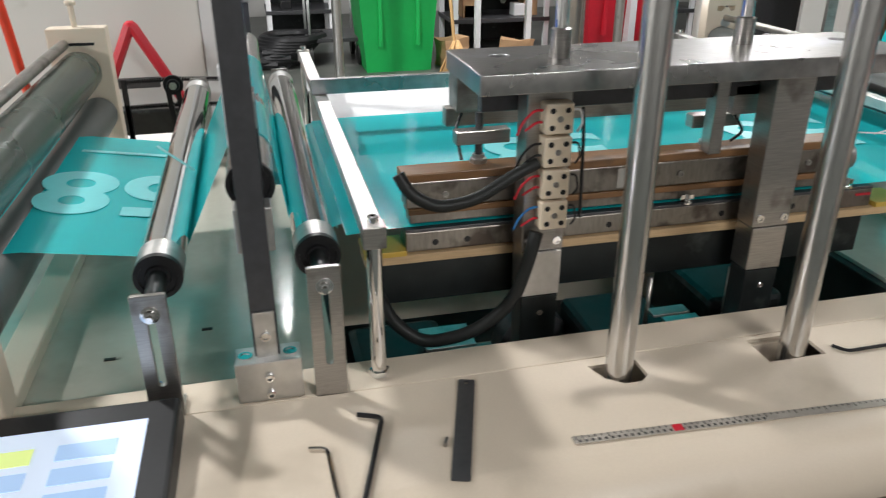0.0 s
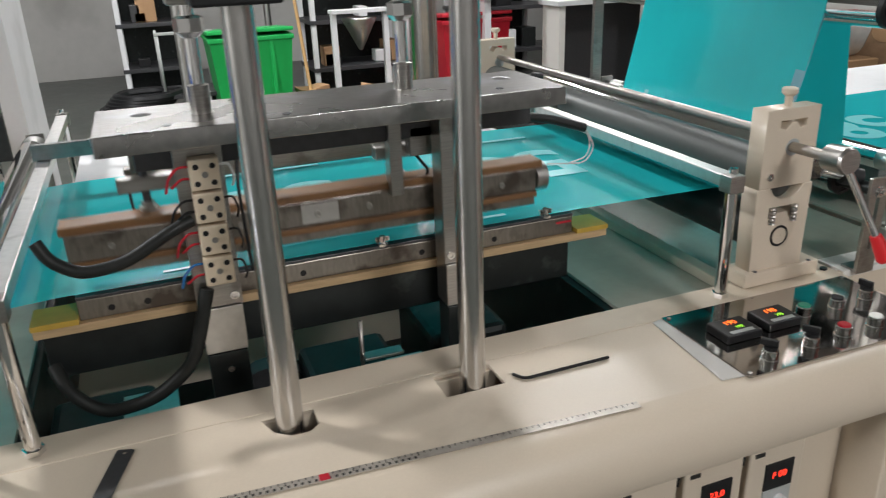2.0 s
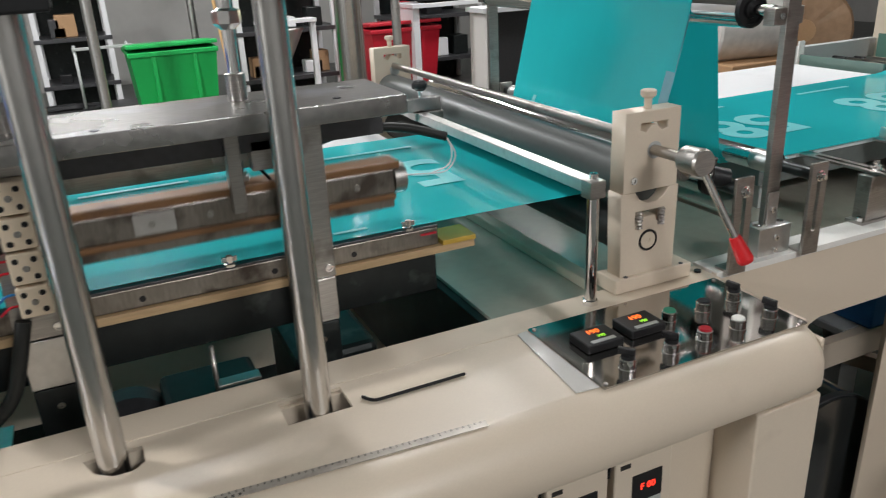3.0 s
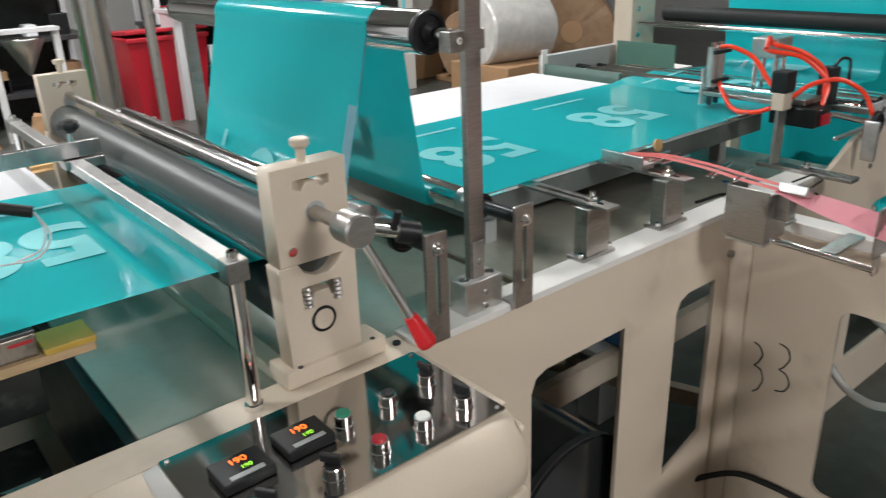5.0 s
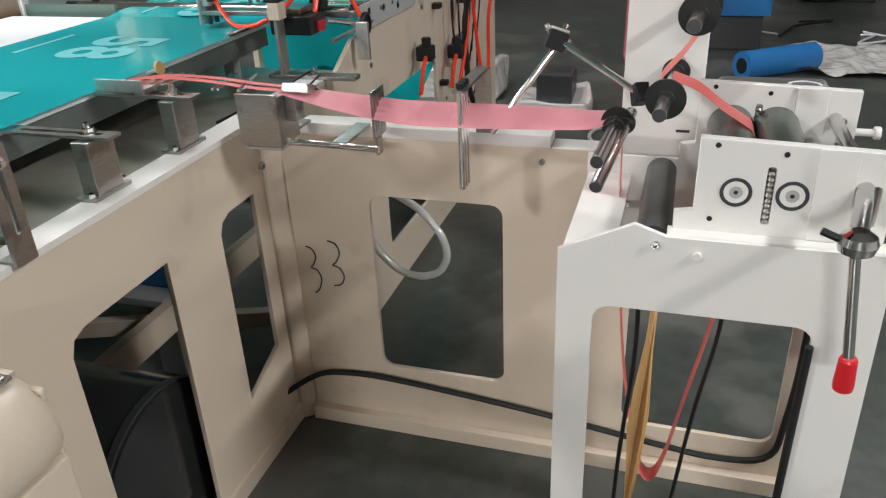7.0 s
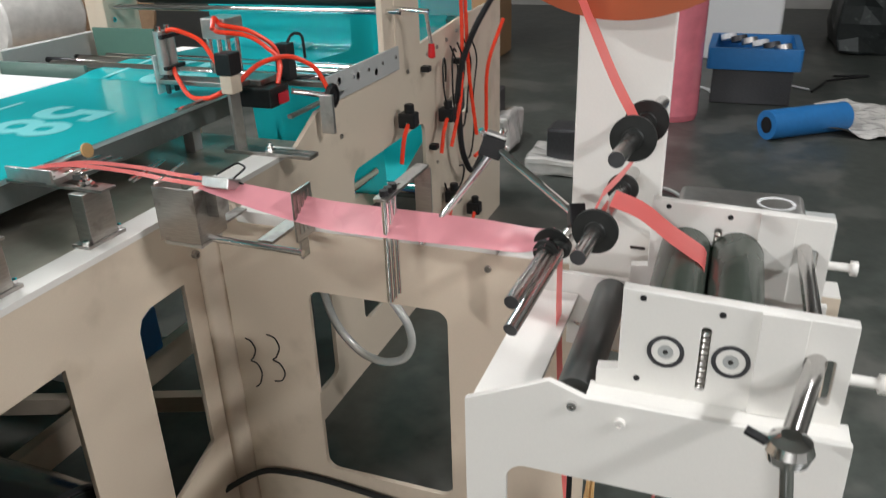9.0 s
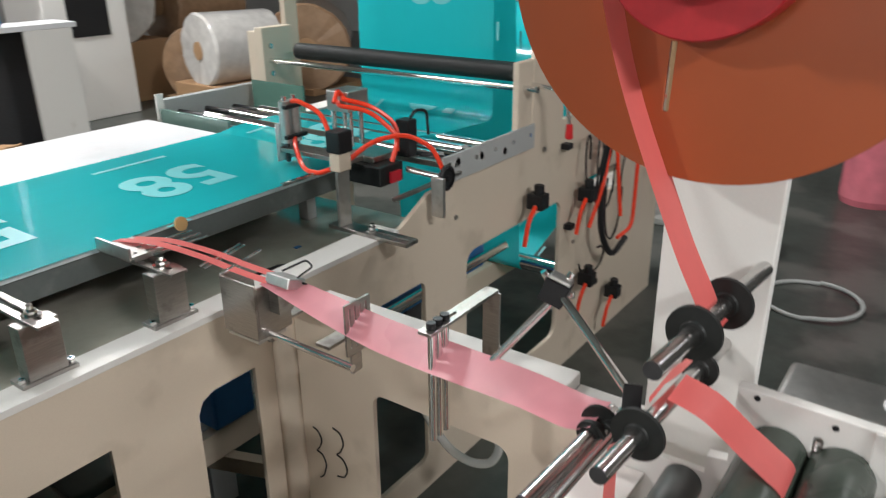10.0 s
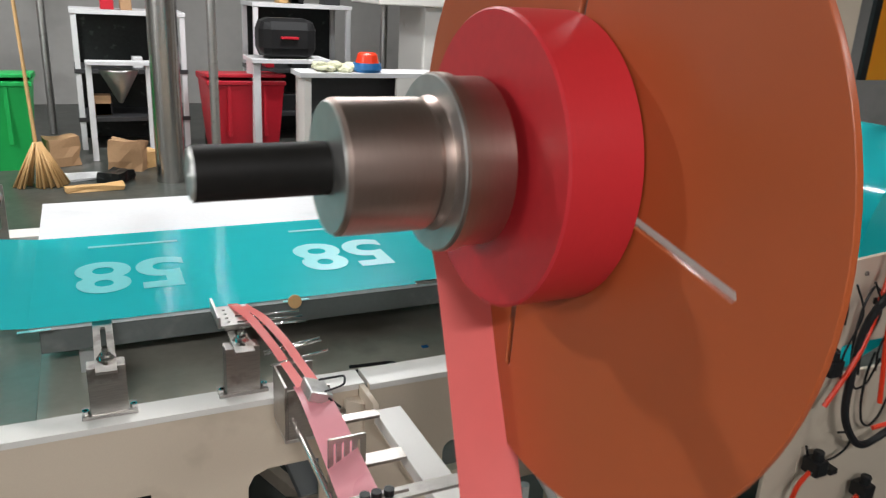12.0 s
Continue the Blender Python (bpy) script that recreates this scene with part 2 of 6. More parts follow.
def plate_mesh(outline, holes, thick, m, bevel=0.0):
    """A sheet with real openings: drawn in its own xy plane, thick along z, then put at m."""
    cu = bpy.data.curves.new("outline", "CURVE")
    cu.dimensions, cu.fill_mode, cu.extrude, cu.bevel_depth = "2D", "BOTH", thick / 2 - bevel, bevel
    for loop in (outline, *holes):
        sp = cu.splines.new("POLY")
        sp.points.add(len(loop) - 1)
        for p, (x, y) in zip(sp.points, loop):
            p.co = (x, y, 0, 1)
        sp.use_cyclic_u = True
    ob = bpy.data.objects.new("outline", cu)
    me = bpy.data.meshes.new_from_object(ob)
    bpy.data.objects.remove(ob)
    bpy.data.curves.remove(cu)
    me.transform(m)
    return me


XZ = Matrix(((1, 0, 0, 0), (0, 0, -1, 0), (0, 1, 0, 0), (0, 0, 0, 1)))   # drawn (x, z), facing -y
YZ = Matrix(((0, 0, 1, 0), (1, 0, 0, 0), (0, 1, 0, 0), (0, 0, 0, 1)))    # drawn (y, z), facing x


def at(x=0, y=0, z=0):
    return Matrix.Translation((x, y, z))


def part(name, bm, mat, parent=None, label=""):
    """One mesh object from a bmesh or a mesh."""
    if isinstance(bm, bmesh.types.BMesh):
        bmesh.ops.recalc_face_normals(bm, faces=bm.faces)
        for e in bm.edges:
            if len(e.link_faces) == 2 and e.calc_face_angle() > 0.6:
                e.smooth = False
        me = bpy.data.meshes.new(name)
        bm.to_mesh(me)
        bm.free()
    else:
        me = bm
    if not me.materials:
        me.materials.append(mat)
    ob = new(name, me)
    if parent:
        ob.parent = parent
    if label:
        ob["label"] = label
    return ob


def B():
    return bmesh.new()


def bx(name, mat, parent, x0, x1, y0, y1, z0, z1, bevel=0.002, label="", m=None):
    return part(name, box(B(), x0, x1, y0, y1, z0, z1, bevel, m), mat, parent, label)


def cy(name, mat, parent, a, b, r, r2=None, label="", seg=24):
    return part(name, cyl(B(), a, b, r, r2, seg), mat, parent, label)


def thing(name, label, category, group="", kind="", loc=(0, 0, 0)):
    ob = new(name)
    ob.location = loc
    ob.empty_display_size = 0.05
    return tagged(ob, label, category, group, kind)


def bolt(parent, p, axis, r=0.008, h=0.008, mat=None):
    """A socket cap screw."""
    bm = B()
    p, ax = Vector(p), Vector(axis).normalized()
    lathe(bm, p, ax, [(0, r), (h * 0.9, r), (h, r * 0.9), (h, r * 0.55), (h * 0.45, r * 0.5)], 14)
    return part("bolt", bm, mat or CHROME, parent)


def text_mesh(body, size, m, thick=0.0006, space=1.0, bold=0.0):
    cu = bpy.data.curves.new("letters", "FONT")
    cu.offset = bold
    cu.body, cu.size, cu.align_x, cu.align_y, cu.extrude, cu.space_character = body, size, "CENTER", "CENTER", thick / 2, space
    ob = bpy.data.objects.new("letters", cu)
    me = bpy.data.meshes.new_from_object(ob)
    bpy.data.objects.remove(ob)
    bpy.data.curves.remove(cu)
    me.transform(m)
    return me

# ---- setting ----
def setting(name, bm, mat, label, category):
    return tagged(part(name, bm, mat), label, category, kind="structure")


bm = B()
box(bm, -9, 15, -7, 13, FLOOR - 0.1, FLOOR)
setting("floor", bm, CONCRETE, "dark grey worn concrete workshop floor", "floor")
setting("ceiling", box(B(), -9, 15, -7, 13, 5.2, 5.3), WALLPAINT, "plain pale workshop ceiling", "ceiling")
setting("wall_north", box(B(), -9, 15, 12.8, 13, FLOOR, 5.2), WALLPAINT, "plain off-white workshop wall", "wall")
setting("wall_south", box(B(), -9, 15, -7, -6.8, FLOOR, 5.2), WALLPAINT, "plain off-white workshop wall", "wall")
setting("wall_west", box(B(), -9, -8.8, -6.8, 12.8, FLOOR, 5.2), WALLPAINT, "plain off-white workshop wall", "wall")
setting("wall_east", box(B(), 14.8, 15, -6.8, 12.8, FLOOR, 5.2), WALLPAINT, "plain off-white workshop wall", "wall")
# housings and glowing tubes added for the unseen lamps
for x, y, z, sx, sy, w in LAMPS:
    lt = thing("unseen_strip_light", "unseen white strip light added under the ceiling", "ceiling light", "strip lights")
    bx("housing", WHITE, lt, x - sx / 2 - 0.05, x + sx / 2 + 0.05, y - sy / 2 - 0.05, y + sy / 2 + 0.05, z, z + 0.06)
    bx("tube", LAMPGLOW, lt, x - sx / 2, x + sx / 2, y - sy / 2, y + sy / 2, z - 0.03, z - 0.002)
    cy("cable", BLACK, lt, (x, y, z + 0.06), (x, y, 5.2), 0.004, seg=8)

# ---- the machine's frame ----
near = thing("machine_side_frame", "cream painted steel side frame of the bag machine with cut openings", "machine frame")
# front plate with two openings between the control beam and the side arm
out = [(1.79, FLOOR), (2.929, FLOOR), (2.929, TOP), (1.79, TOP)]
w2 = [(2.645, 0.08), (2.83, 0.15), (2.83, 0.655), (2.7, 0.655), (2.665, 0.64), (2.65, 0.61)]
part("side_plate", plate_mesh(out, [[(2.1, -0.1), (2.425, -0.1), (2.43, 0.648), (2.15, 0.648), (2.115, 0.635), (2.1, 0.6)], w2], 0.014, at(0, 1.093, 0) @ XZ, 0.001), CREAM, near)
bx("top_rail", WHITE, near, 1.79, 2.945, 1.083, 1.16, TOP - 0.012, TOP + 0.004, 0.001, "bare white milled top rail")
bx("inner_flange", CREAM, near, -1.3, 2.9, 1.135, 1.15, TOP - 0.16, TOP - 0.013)
bx("foot_rail", CREAM, near, 1.79, 2.9, 1.076, 1.112, FLOOR, FLOOR + 0.06)
# plate past the side arm, rising towards the film supply
out = [(2.955, FLOOR), (5.62, FLOOR), (5.62, 1.04), (4.95, 1.02), (4.45, 0.985), (4.44, 1.9), (4.22, 1.9), (4.2, 0.965), (4.1, 0.93), (3.62, 0.925), (3.56, 0.92), (3.42, TOP + 0.005), (3.4, TOP), (2.955, TOP)]
holes = [rrect(3.17, 3.53, -0.06, 0.635, 0.03), rrect(3.767, 4.47, 0.02, 0.65, 0.05), rrect(4.72, 5.05, 0.56, 0.68, 0.02)]
part("side_plate", plate_mesh(out, holes, 0.016, at(0, 1.08, 0) @ XZ, 0.001), CREAM, near)
bx("top_rail", WHITE, near, 2.955, 3.4, 1.069, 1.16, TOP - 0.012, TOP + 0.004, 0.001)
bolt(near, (2.885, 1.086, 0.78), (0, -1, 0), 0.011, 0.012, STEEL)
bolt(near, (2.885, 1.086, 0.715), (0, -1, 0), 0.011, 0.012, STEEL)
cy("bolt_hole", BLACK, near, (1.767, 1.12, TOP - 0.002), (1.767, 1.12, TOP + 0.0035), 0.008)

far = thing("machine_side_frame", "cream painted far side frame of the bag machine", "machine frame")
bx("side_plate", CREAM, far, -1.3, 4.9, 2.62, 2.64, FLOOR, TOP - 0.02)
bx("top_rail", WHITE, far, -1.3, 4.9, 2.55, 2.66, TOP - 0.018, TOP)

# bed trays between the frames
bed = thing("machine_bed", "pale green grey steel bed sheets, oil-marked, under the film", "machine bed")
bx("bed_sheet", BED, bed, -1.3, 0.085, 1.152, 2.55, 0.775, 0.785, 0.001)
bx("bed_sheet", BED, bed, 1.31, 2.2, 1.152, 2.55, 0.775, 0.785, 0.001)
bx("bed_sheet", BED, bed, 2.203, 3.6, 1.152, 2.55, 0.795, 0.803, 0.001)
bx("bed_step", CREAM, bed, -0.5, -0.44, 1.155, 2.5, 0.786, 0.815, 0.004)
bx("cross_member", OILSTEEL, bed, 0.07, 0.1, 1.16, 2.5, 0.5, 0.773)
bx("cross_member", OILSTEEL, bed, 1.29, 1.325, 1.16, 2.5, 0.4, 0.774)
bx("bed_step", CREAM, bed, 1.568, 1.608, 1.165, 2.5, 0.786, 0.812, 0.004)
for k, (x, y) in enumerate(((-0.33, 1.35), (-0.3, 1.22), (-0.24, 1.25), (-0.06, 1.24), (-0.16, 1.42), (-0.31, 1.21))):
    bx("scrap", BLUEPL if k % 3 == 2 else INK, bed, x, x + 0.02, y, y + 0.006, 0.786, 0.789, 0.0, m=None)

# ---- control beam: the rounded cream housing along the front ----
beam = thing("control_beam", "cream sheet-metal control beam with rounded front edge", "control housing")
hole1 = [(0.485, 1.045), (0.49, 1.03), (0.5, 1.005), (0.525, 0.985), (0.555, 0.985), (0.572, 1.0), (0.572, 1.045)]
hole2 = [(0.79, 1.055), (0.79, 0.985), (0.9, 0.985), (0.9, 1.055)]
part("top_sheet", plate_mesh([(-1.3, 0.835), (1.78, 0.835), (1.78, 1.066), (-1.3, 1.066)], [hole1, hole2], 0.006, at(0, 0, TOP - 0.003)), CREAM, beam)
bm = B()
prof = [(0.835, TOP)]
for i in range(9):
    a = radians(90 + 90 * i / 8)
    prof.append((0.835 + 0.075 * math.cos(a), TOP - 0.075 + 0.075 * math.sin(a)))
prof += [(0.76, 0.742), (0.765, 0.734), (0.785, 0.734)]
rows = []
for x in (-1.3, 1.72, 1.755, 1.775, 1.785):
    k = 0 if x <= 1.72 else (x - 1.72) / 0.065
    inset = 0.03 * k * k * k
    rows.append([bm.verts.new((x, y + inset * (1.06 - y) / 0.3, z - inset * 0.5 * (1 if z > 0.76 else 0))) for y, z in prof])
for a, b in zip(rows, rows[1:]):
    for i in range(len(prof) - 1):
        bm.faces.new((a[i], a[i + 1], b[i + 1], b[i])).smooth = True
part("front_cover", bm, CREAM, beam)
bx("end_cap", CREAM, beam, 1.77, 1.783, 0.79, 1.06, 0.2, TOP - 0.02, 0.006)
bx("back_lip", CREAM, beam, -1.3, 1.788, 1.07, 1.152, TOP - 0.02, TOP - 0.001, 0.002)
bx("under_sheet", CREAM, beam, -1.3, 1.77, 0.785, 0.965, 0.719, 0.734, 0.001)
bx("hole_wall", CREAM, beam, 0.47, 0.91, 1.048, 1.06, 0.66, TOP - 0.008, 0.001)
bx("hole_floor", OILSTEEL, beam, 0.47, 0.91, 0.97, 1.047, 0.70, 0.705, 0.001)
bx("dark_back_panel", DARKSTEEL, beam, -1.3, 1.77, 0.955, 0.968, 0.0, 0.718, 0.001)
bx("end_pillar", CREAM, beam, 1.605, 1.769, 0.772, 0.95, FLOOR, 0.718, 0.004)
bx("lower_panel", CREAM, beam, -1.3, 1.604, 0.86, 0.88, FLOOR, 0.42, 0.003)


def drive(x, digits):
    inv = thing("frequency_drive", "small beige drive box with lit red digits under the beam", "drive box", "drive boxes")
    case = bx("case", CREAM, inv, x, x + 0.132, 0.83, 0.953, 0.42, 0.69, 0.004)
    bx("display", BLACK, case, x + 0.04, x + 0.108, 0.8265, 0.8305, 0.572, 0.632, 0.001)
    part("digits", text_mesh(digits, 0.02, at(x + 0.074, 0.826, 0.604) @ XZ), LEDRED, case)
    bx("dial_plate", GREYPAINT, case, x + 0.04, x + 0.108, 0.827, 0.8302, 0.5, 0.57, 0.001)
    cy("knob", GREYWHITE, case, (x + 0.08, 0.827, 0.545), (x + 0.08, 0.815, 0.545), 0.011)
    bx("badge", INK, case, x + 0.012, x + 0.034, 0.8285, 0.8302, 0.655, 0.664, 0.0)
    bx("keypad", GREYPAINT, case, x + 0.03, x + 0.11, 0.8275, 0.8302, 0.44, 0.49, 0.001)
    part("lead", tube(B(), [(x + 0.02, 0.85, 0.69), (x + 0.018, 0.845, 0.702), (x - 0.004, 0.84, 0.697), (x - 0.007, 0.84, 0.64)], 0.003, 6, 0.01), BLACK, case)
    bx("bracket", CREAM, case, x + 0.03, x + 0.1, 0.88, 0.94, 0.6905, 0.7185, 0.0)


for x, d in ((1.033, "00"), (1.18, "23.0"), (1.327, "F 00")):
    drive(x, d)
bx("recess_panel", CREAM, beam, 1.48, 1.604, 0.872, 0.884, 0.42, 0.717, 0.002)

# ---- control panel on the beam ----
panel = thing("panel_plate", "mirror-bright stainless control panel sheet on the beam", "control panel")
part("panel_sheet", plate_mesh(rrect(1.288, 1.765, 0.82, 1.068, 0.004), [], 0.003, at(0, 0, TOP + 0.003)), STAINLESS, panel)
part("peeling_film", plate_mesh([(1.262, 1.06), (1.242, 0.835), (1.286, 0.83), (1.286, 1.066)], [], 0.002, at(0, 0, TOP + 0.002)), PLASTICWRAP, panel, "clear film edge with bubbles")
for x, y in ((1.298, 1.058), (1.755, 1.058), (1.755, 0.83), (1.298, 0.83)):
    cy("rivet", STEEL, panel, (x, y, TOP + 0.004), (x, y, TOP + 0.007), 0.004, seg=10)


def meter(x, y, d1, d2):
    g = thing("temperature_meter", "small black panel meter with lit orange digits", "panel meter", "panel meters")
    case = bx("case", BLACK, g, x - 0.04, x + 0.04, y - 0.032, y + 0.032, TOP + 0.0045, TOP + 0.022, 0.003)
    part("digits", text_mesh(d1, 0.019, at(x, y + 0.013, TOP + 0.0225)), LEDORANGE, case)
    part("digits", text_mesh(d2, 0.012, at(x + 0.006, y - 0.006, TOP + 0.0225)), LEDGREEN, case)
    bx("keys", GREYPAINT, case, x - 0.026, x + 0.026, y - 0.026, y - 0.017, TOP + 0.0215, TOP + 0.0235, 0.0005)


meter(1.37, 0.955, "190", "190")
meter(1.474, 0.962, "190", "190")


def push_button(x, y, mat, label):
    g = thing("push_button", label, "push button", "panel buttons")
    bm = B()
    lathe(bm, (x, y, TOP + 0.0045), (0, 0, 1), [(0, 0.016), (0.003, 0.016), (0.004, 0.0145), (0.02, 0.0145), (0.022, 0.0135), (0.022, 0.012)], 24)
    bezel = part("bezel", bm, CHROME, g)
    part("cap", lathe(B(), (x, y, TOP + 0.018), (0, 0, 1), [(0, 0.012), (0.01, 0.012), (0.0115, 0.0105)], 20), mat, bezel)


def selector(x, y, turn):
    g = thing("selector_switch", "chrome ringed black selector switch on the panel", "selector switch", "panel selectors")
    lathe_bm = lathe(B(), (x, y, TOP + 0.0045), (0, 0, 1), [(0, 0.016), (0.003, 0.016), (0.004, 0.0145), (0.02, 0.0145), (0.022, 0.013)], 24)
    part("bezel", lathe_bm, CHROME, g)
    cap = part("cap", lathe(B(), (x, y, TOP + 0.022), (0, 0, 1), [(0, 0.0125), (0.01, 0.0125)], 20), BLACK, g)
    m = at(x, y, TOP + 0.032) @ pose(0, 0, 0, 0, 0, turn)
    part("lever", box(B(), -0.004, 0.004, -0.012, 0.018, 0, 0.013, 0.0015, m), BLACK, cap)


BTNGREEN = material("green_button", (0.03, 0.25, 0.15), 0.35)
BTNWHITE = material("white_button", (0.7, 0.7, 0.66), 0.35)
push_button(1.545, 0.959, BTNGREEN, "green start button in a chrome ring")
push_button(1.549, 0.866, REDPAINT, "red stop button in a chrome ring")
push_button(1.633, 0.868, BTNWHITE, "white button in a chrome ring")
push_button(1.63, 0.957, BLACK, "black button in a chrome ring")
for x, y, r in ((1.715, 0.963, 10), (1.717, 0.87, 10), (1.465, 0.86, 35), (1.362, 0.853, 35)):
    selector(x, y, r)

# touch screen lying on the beam
hmi = thing("touch_screen", "black framed touch screen, lit pale blue, on the beam", "touch screen")
m = at(-0.16, 1.05, TOP) @ pose(0, 0, 0, 3, 0, -1)
part("frame", box(B(), -0.42, 0, -0.3, 0, 0.0, 0.05, 0.006, m), BLACK, hmi)
part("display", box(B(), -0.385, -0.04, -0.27, -0.045, 0.0495, 0.0515, 0.0, m), SCREEN, hmi)
for i in range(3):
    for j in range(4):
        part("key_field", box(B(), -0.36 + i * 0.105, -0.285 + i * 0.105, -0.245 + j * 0.045, -0.215 + j * 0.045, 0.0515, 0.0525, 0.0, m), SCREENGREEN if (i, j) == (1, 3) else SCREENBLUE, hmi)

# ---- tools left on the beam ----
def tool(name, label, cat, bm, mat):
    return tagged(part(name, bm, mat), label, cat)


Z0 = TOP + 0.001
tool("hex_key", "long black hex key lying on the beam", "hex key", tube(B(), [(0.092, 1.0, Z0 + 0.004), (0.128, 0.985, Z0 + 0.004), (0.072, 0.80, Z0 + 0.004)], 0.004, 6, 0.012), BLACK)
tool("hex_key", "black hex key lying on the beam", "hex key", tube(B(), [(0.922, 1.0, Z0 + 0.003), (0.935, 0.978, Z0 + 0.003), (1.107, 0.98, Z0 + 0.003)], 0.0032, 6, 0.012), BLACK)
tool("hex_key", "small bright hex key lying on the beam", "hex key", tube(B(), [(0.015, 0.94, Z0 + 0.003), (0.04, 0.935, Z0 + 0.003), (0.045, 0.80, Z0 + 0.003)], 0.003, 6, 0.01), CHROME)
m = at(0.243, 0.94, Z0 + 0.001) @ pose(0, 0, 0, 0, 0, -17)
rule = thing("steel_ruler", "dark steel pocket ruler lying on the beam", "ruler")
part("blade", plate_mesh(rrect(-0.0135, 0.0135, -0.118, 0.118, 0.004), [circle2(0, 0.109, 0.003, 12)], 0.0014, m), DARKSTEEL, rule)
m = at(0.7285, 0.85, Z0 + 0.001) @ pose(0, 0, 0, 0, 0, -3.2)
tape = thing("tape_strip", "worn pale measuring tape strip with black ticks on the beam", "measuring tape")
part("strip", box(B(), -0.342, 0.342, -0.008, 0.008, 0, 0.0012, 0.0, m), material("tape_paint", (0.42, 0.38, 0.33), 0.3, metal=0.3, grain=40, vary=0.25, wear=(0.22, 0.19, 0.17), wear_scale=12, wear_at=0.55), tape)
bm = B()
for i in range(68):
    x = -0.337 + i * 0.01
    box(bm, x - 0.0008, x + 0.0008, 0.008 - (0.009 if i % 5 == 0 else 0.005), 0.0078, 0.0012, 0.0016, 0, m)
    if i < 30:
        box(bm, x + 0.002, x + 0.006, -0.006, -0.001, 0.0012, 0.0016, 0, m)
tagged(part("ticks", bm, INK, tape), kind="stuff")
for x in (-0.185,):
    part("red_mark", box(B(), x - 0.003, x + 0.012, -0.007, 0.007, 0.0012, 0.0018, 0, m), REDPAINT, tape)

# paper scraps and oily screws near the ruler
for x, y in ((0.205, 0.90),):
    tool("screw", "tiny steel screw lying on the beam", "screw", tube(B(), [(x, y, Z0 + 0.003), (x + 0.006, y + 0.016, Z0 + 0.003)], 0.003, 8, 0), STEEL)

# ---- sealing unit ----
seal = thing("sealing_press", "steel sealing press frame with two columns and a thick top plate", "press")
part("top_plate", plate_mesh(rrect(0.315, 1.09, 1.13, 1.34, 0.003), [circle2(0.385, 1.27, 0.018), circle2(1.03, 1.27, 0.018)], 0.032, at(0, 0, 1.306), 0.002), STEELX, seal, "ground steel top plate with smeared wear")
for x in (0.42, 0.882):
    colm = bx("column", STEEL, seal, x, x + 0.078, 1.215, 1.265, 0.985, 1.29, 0.002)
    bx("column_foot", ALU if x < 0.6 else STEEL, seal, x + 0.002, x + 0.076, 1.213, 1.267, 0.895, 0.9835, 0.002)
    # column goes near-black here: shade of the well put into its colour
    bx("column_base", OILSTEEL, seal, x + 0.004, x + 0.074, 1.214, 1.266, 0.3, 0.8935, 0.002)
    for dx in (0.013, 0.065):
        bolt(colm, (x + dx, 1.215, 1.003), (0, -1, 0), 0.008, 0.004)
    bolt(seal, (x + 0.04, 1.214, 0.86), (0, -1, 0), 0.006, 0.004)
# clamping sleeves and lifting rods on the plate
for x, y in ((0.478, 1.235), (0.835, 1.27)):
    part("rod_collar", lathe(B(), (x, y, 1.322), (0, 0, 1), [(0, 0.017), (0.045, 0.017), (0.047, 0.012)], 24), STEEL, seal)
    cy("lift_rod", CHROME, seal, (x, y, 1.366), (x, y, 1.62), 0.011)
    part("gland_nut", lathe(B(), (x, y, 1.44), (0, 0, 1), [(0, 0.013), (0.01, 0.024), (0.03, 0.024), (0.034, 0.013)], 8), CHROME, seal)
for x, y in ((0.42, 1.16), (0.6, 1.15), (0.98, 1.17)):
    cy("plate_screw", DARKSTEEL, seal, (x, y, 1.3222), (x, y, 1.3235), 0.007, seg=12)
# rear beam of the press with its hanging screws
bx("cross_bar", STEEL, seal, 0.335, 1.02, 1.43, 1.46, 1.16, 1.195, 0.002)
bx("cross_bar", DARKSTEEL, seal, 0.36, 1.1, 1.28, 1.305, 1.225, 1.262, 0.002)
for x in (0.37, 0.83):
    bx("hanger_block", STEEL, seal, x - 0.022, x + 0.022, 1.40, 1.46, 1.195, 1.289, 0.002)
bx("support_bracket", STEEL, seal, 0.80, 0.825, 1.268, 1.30, 1.12, 1.29, 0.002)
bx("support_bracket", STEEL, seal, 0.845, 0.905, 1.28, 1.31, 1.19, 1.245, 0.002)
# under beams coloured near-black too, for the shade beneath the bars
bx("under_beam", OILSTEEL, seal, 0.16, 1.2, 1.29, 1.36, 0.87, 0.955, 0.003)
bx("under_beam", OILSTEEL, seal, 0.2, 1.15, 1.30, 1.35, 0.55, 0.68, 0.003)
for x in (0.45, 0.72, 0.9):
    cy("stud", STEEL, seal, (x, 1.28, 0.70), (x, 1.28, 0.868), 0.005, seg=10)

# lower heated bar on its insulating board
low = thing("lower_seal_bar", "steel lower sealing bar bolted on a tan insulating board", "seal bar")
bx("insulating_board", WOOD, low, 0.15, 1.285, 1.275, 1.345, 0.957, 0.973, 0.001, "tan board")
bx("board_end", YELLOW, low, 0.148, 0.225, 1.272, 1.348, 0.9735, 0.984, 0.001)
bx("board_end", YELLOW, low, 1.21, 1.287, 1.272, 1.348, 0.9735, 0.984, 0.001)
bx("heated_bar", OILBAR, low, 0.226, 1.205, 1.285, 1.34, 0.974, 1.012, 0.002)
# dark strip drawn on top of the bar in place of a shadow
bx("bar_shadow_gap", DARKSTEEL, low, 0.226, 1.205, 1.284, 1.341, 1.0125, 1.018, 0.001)
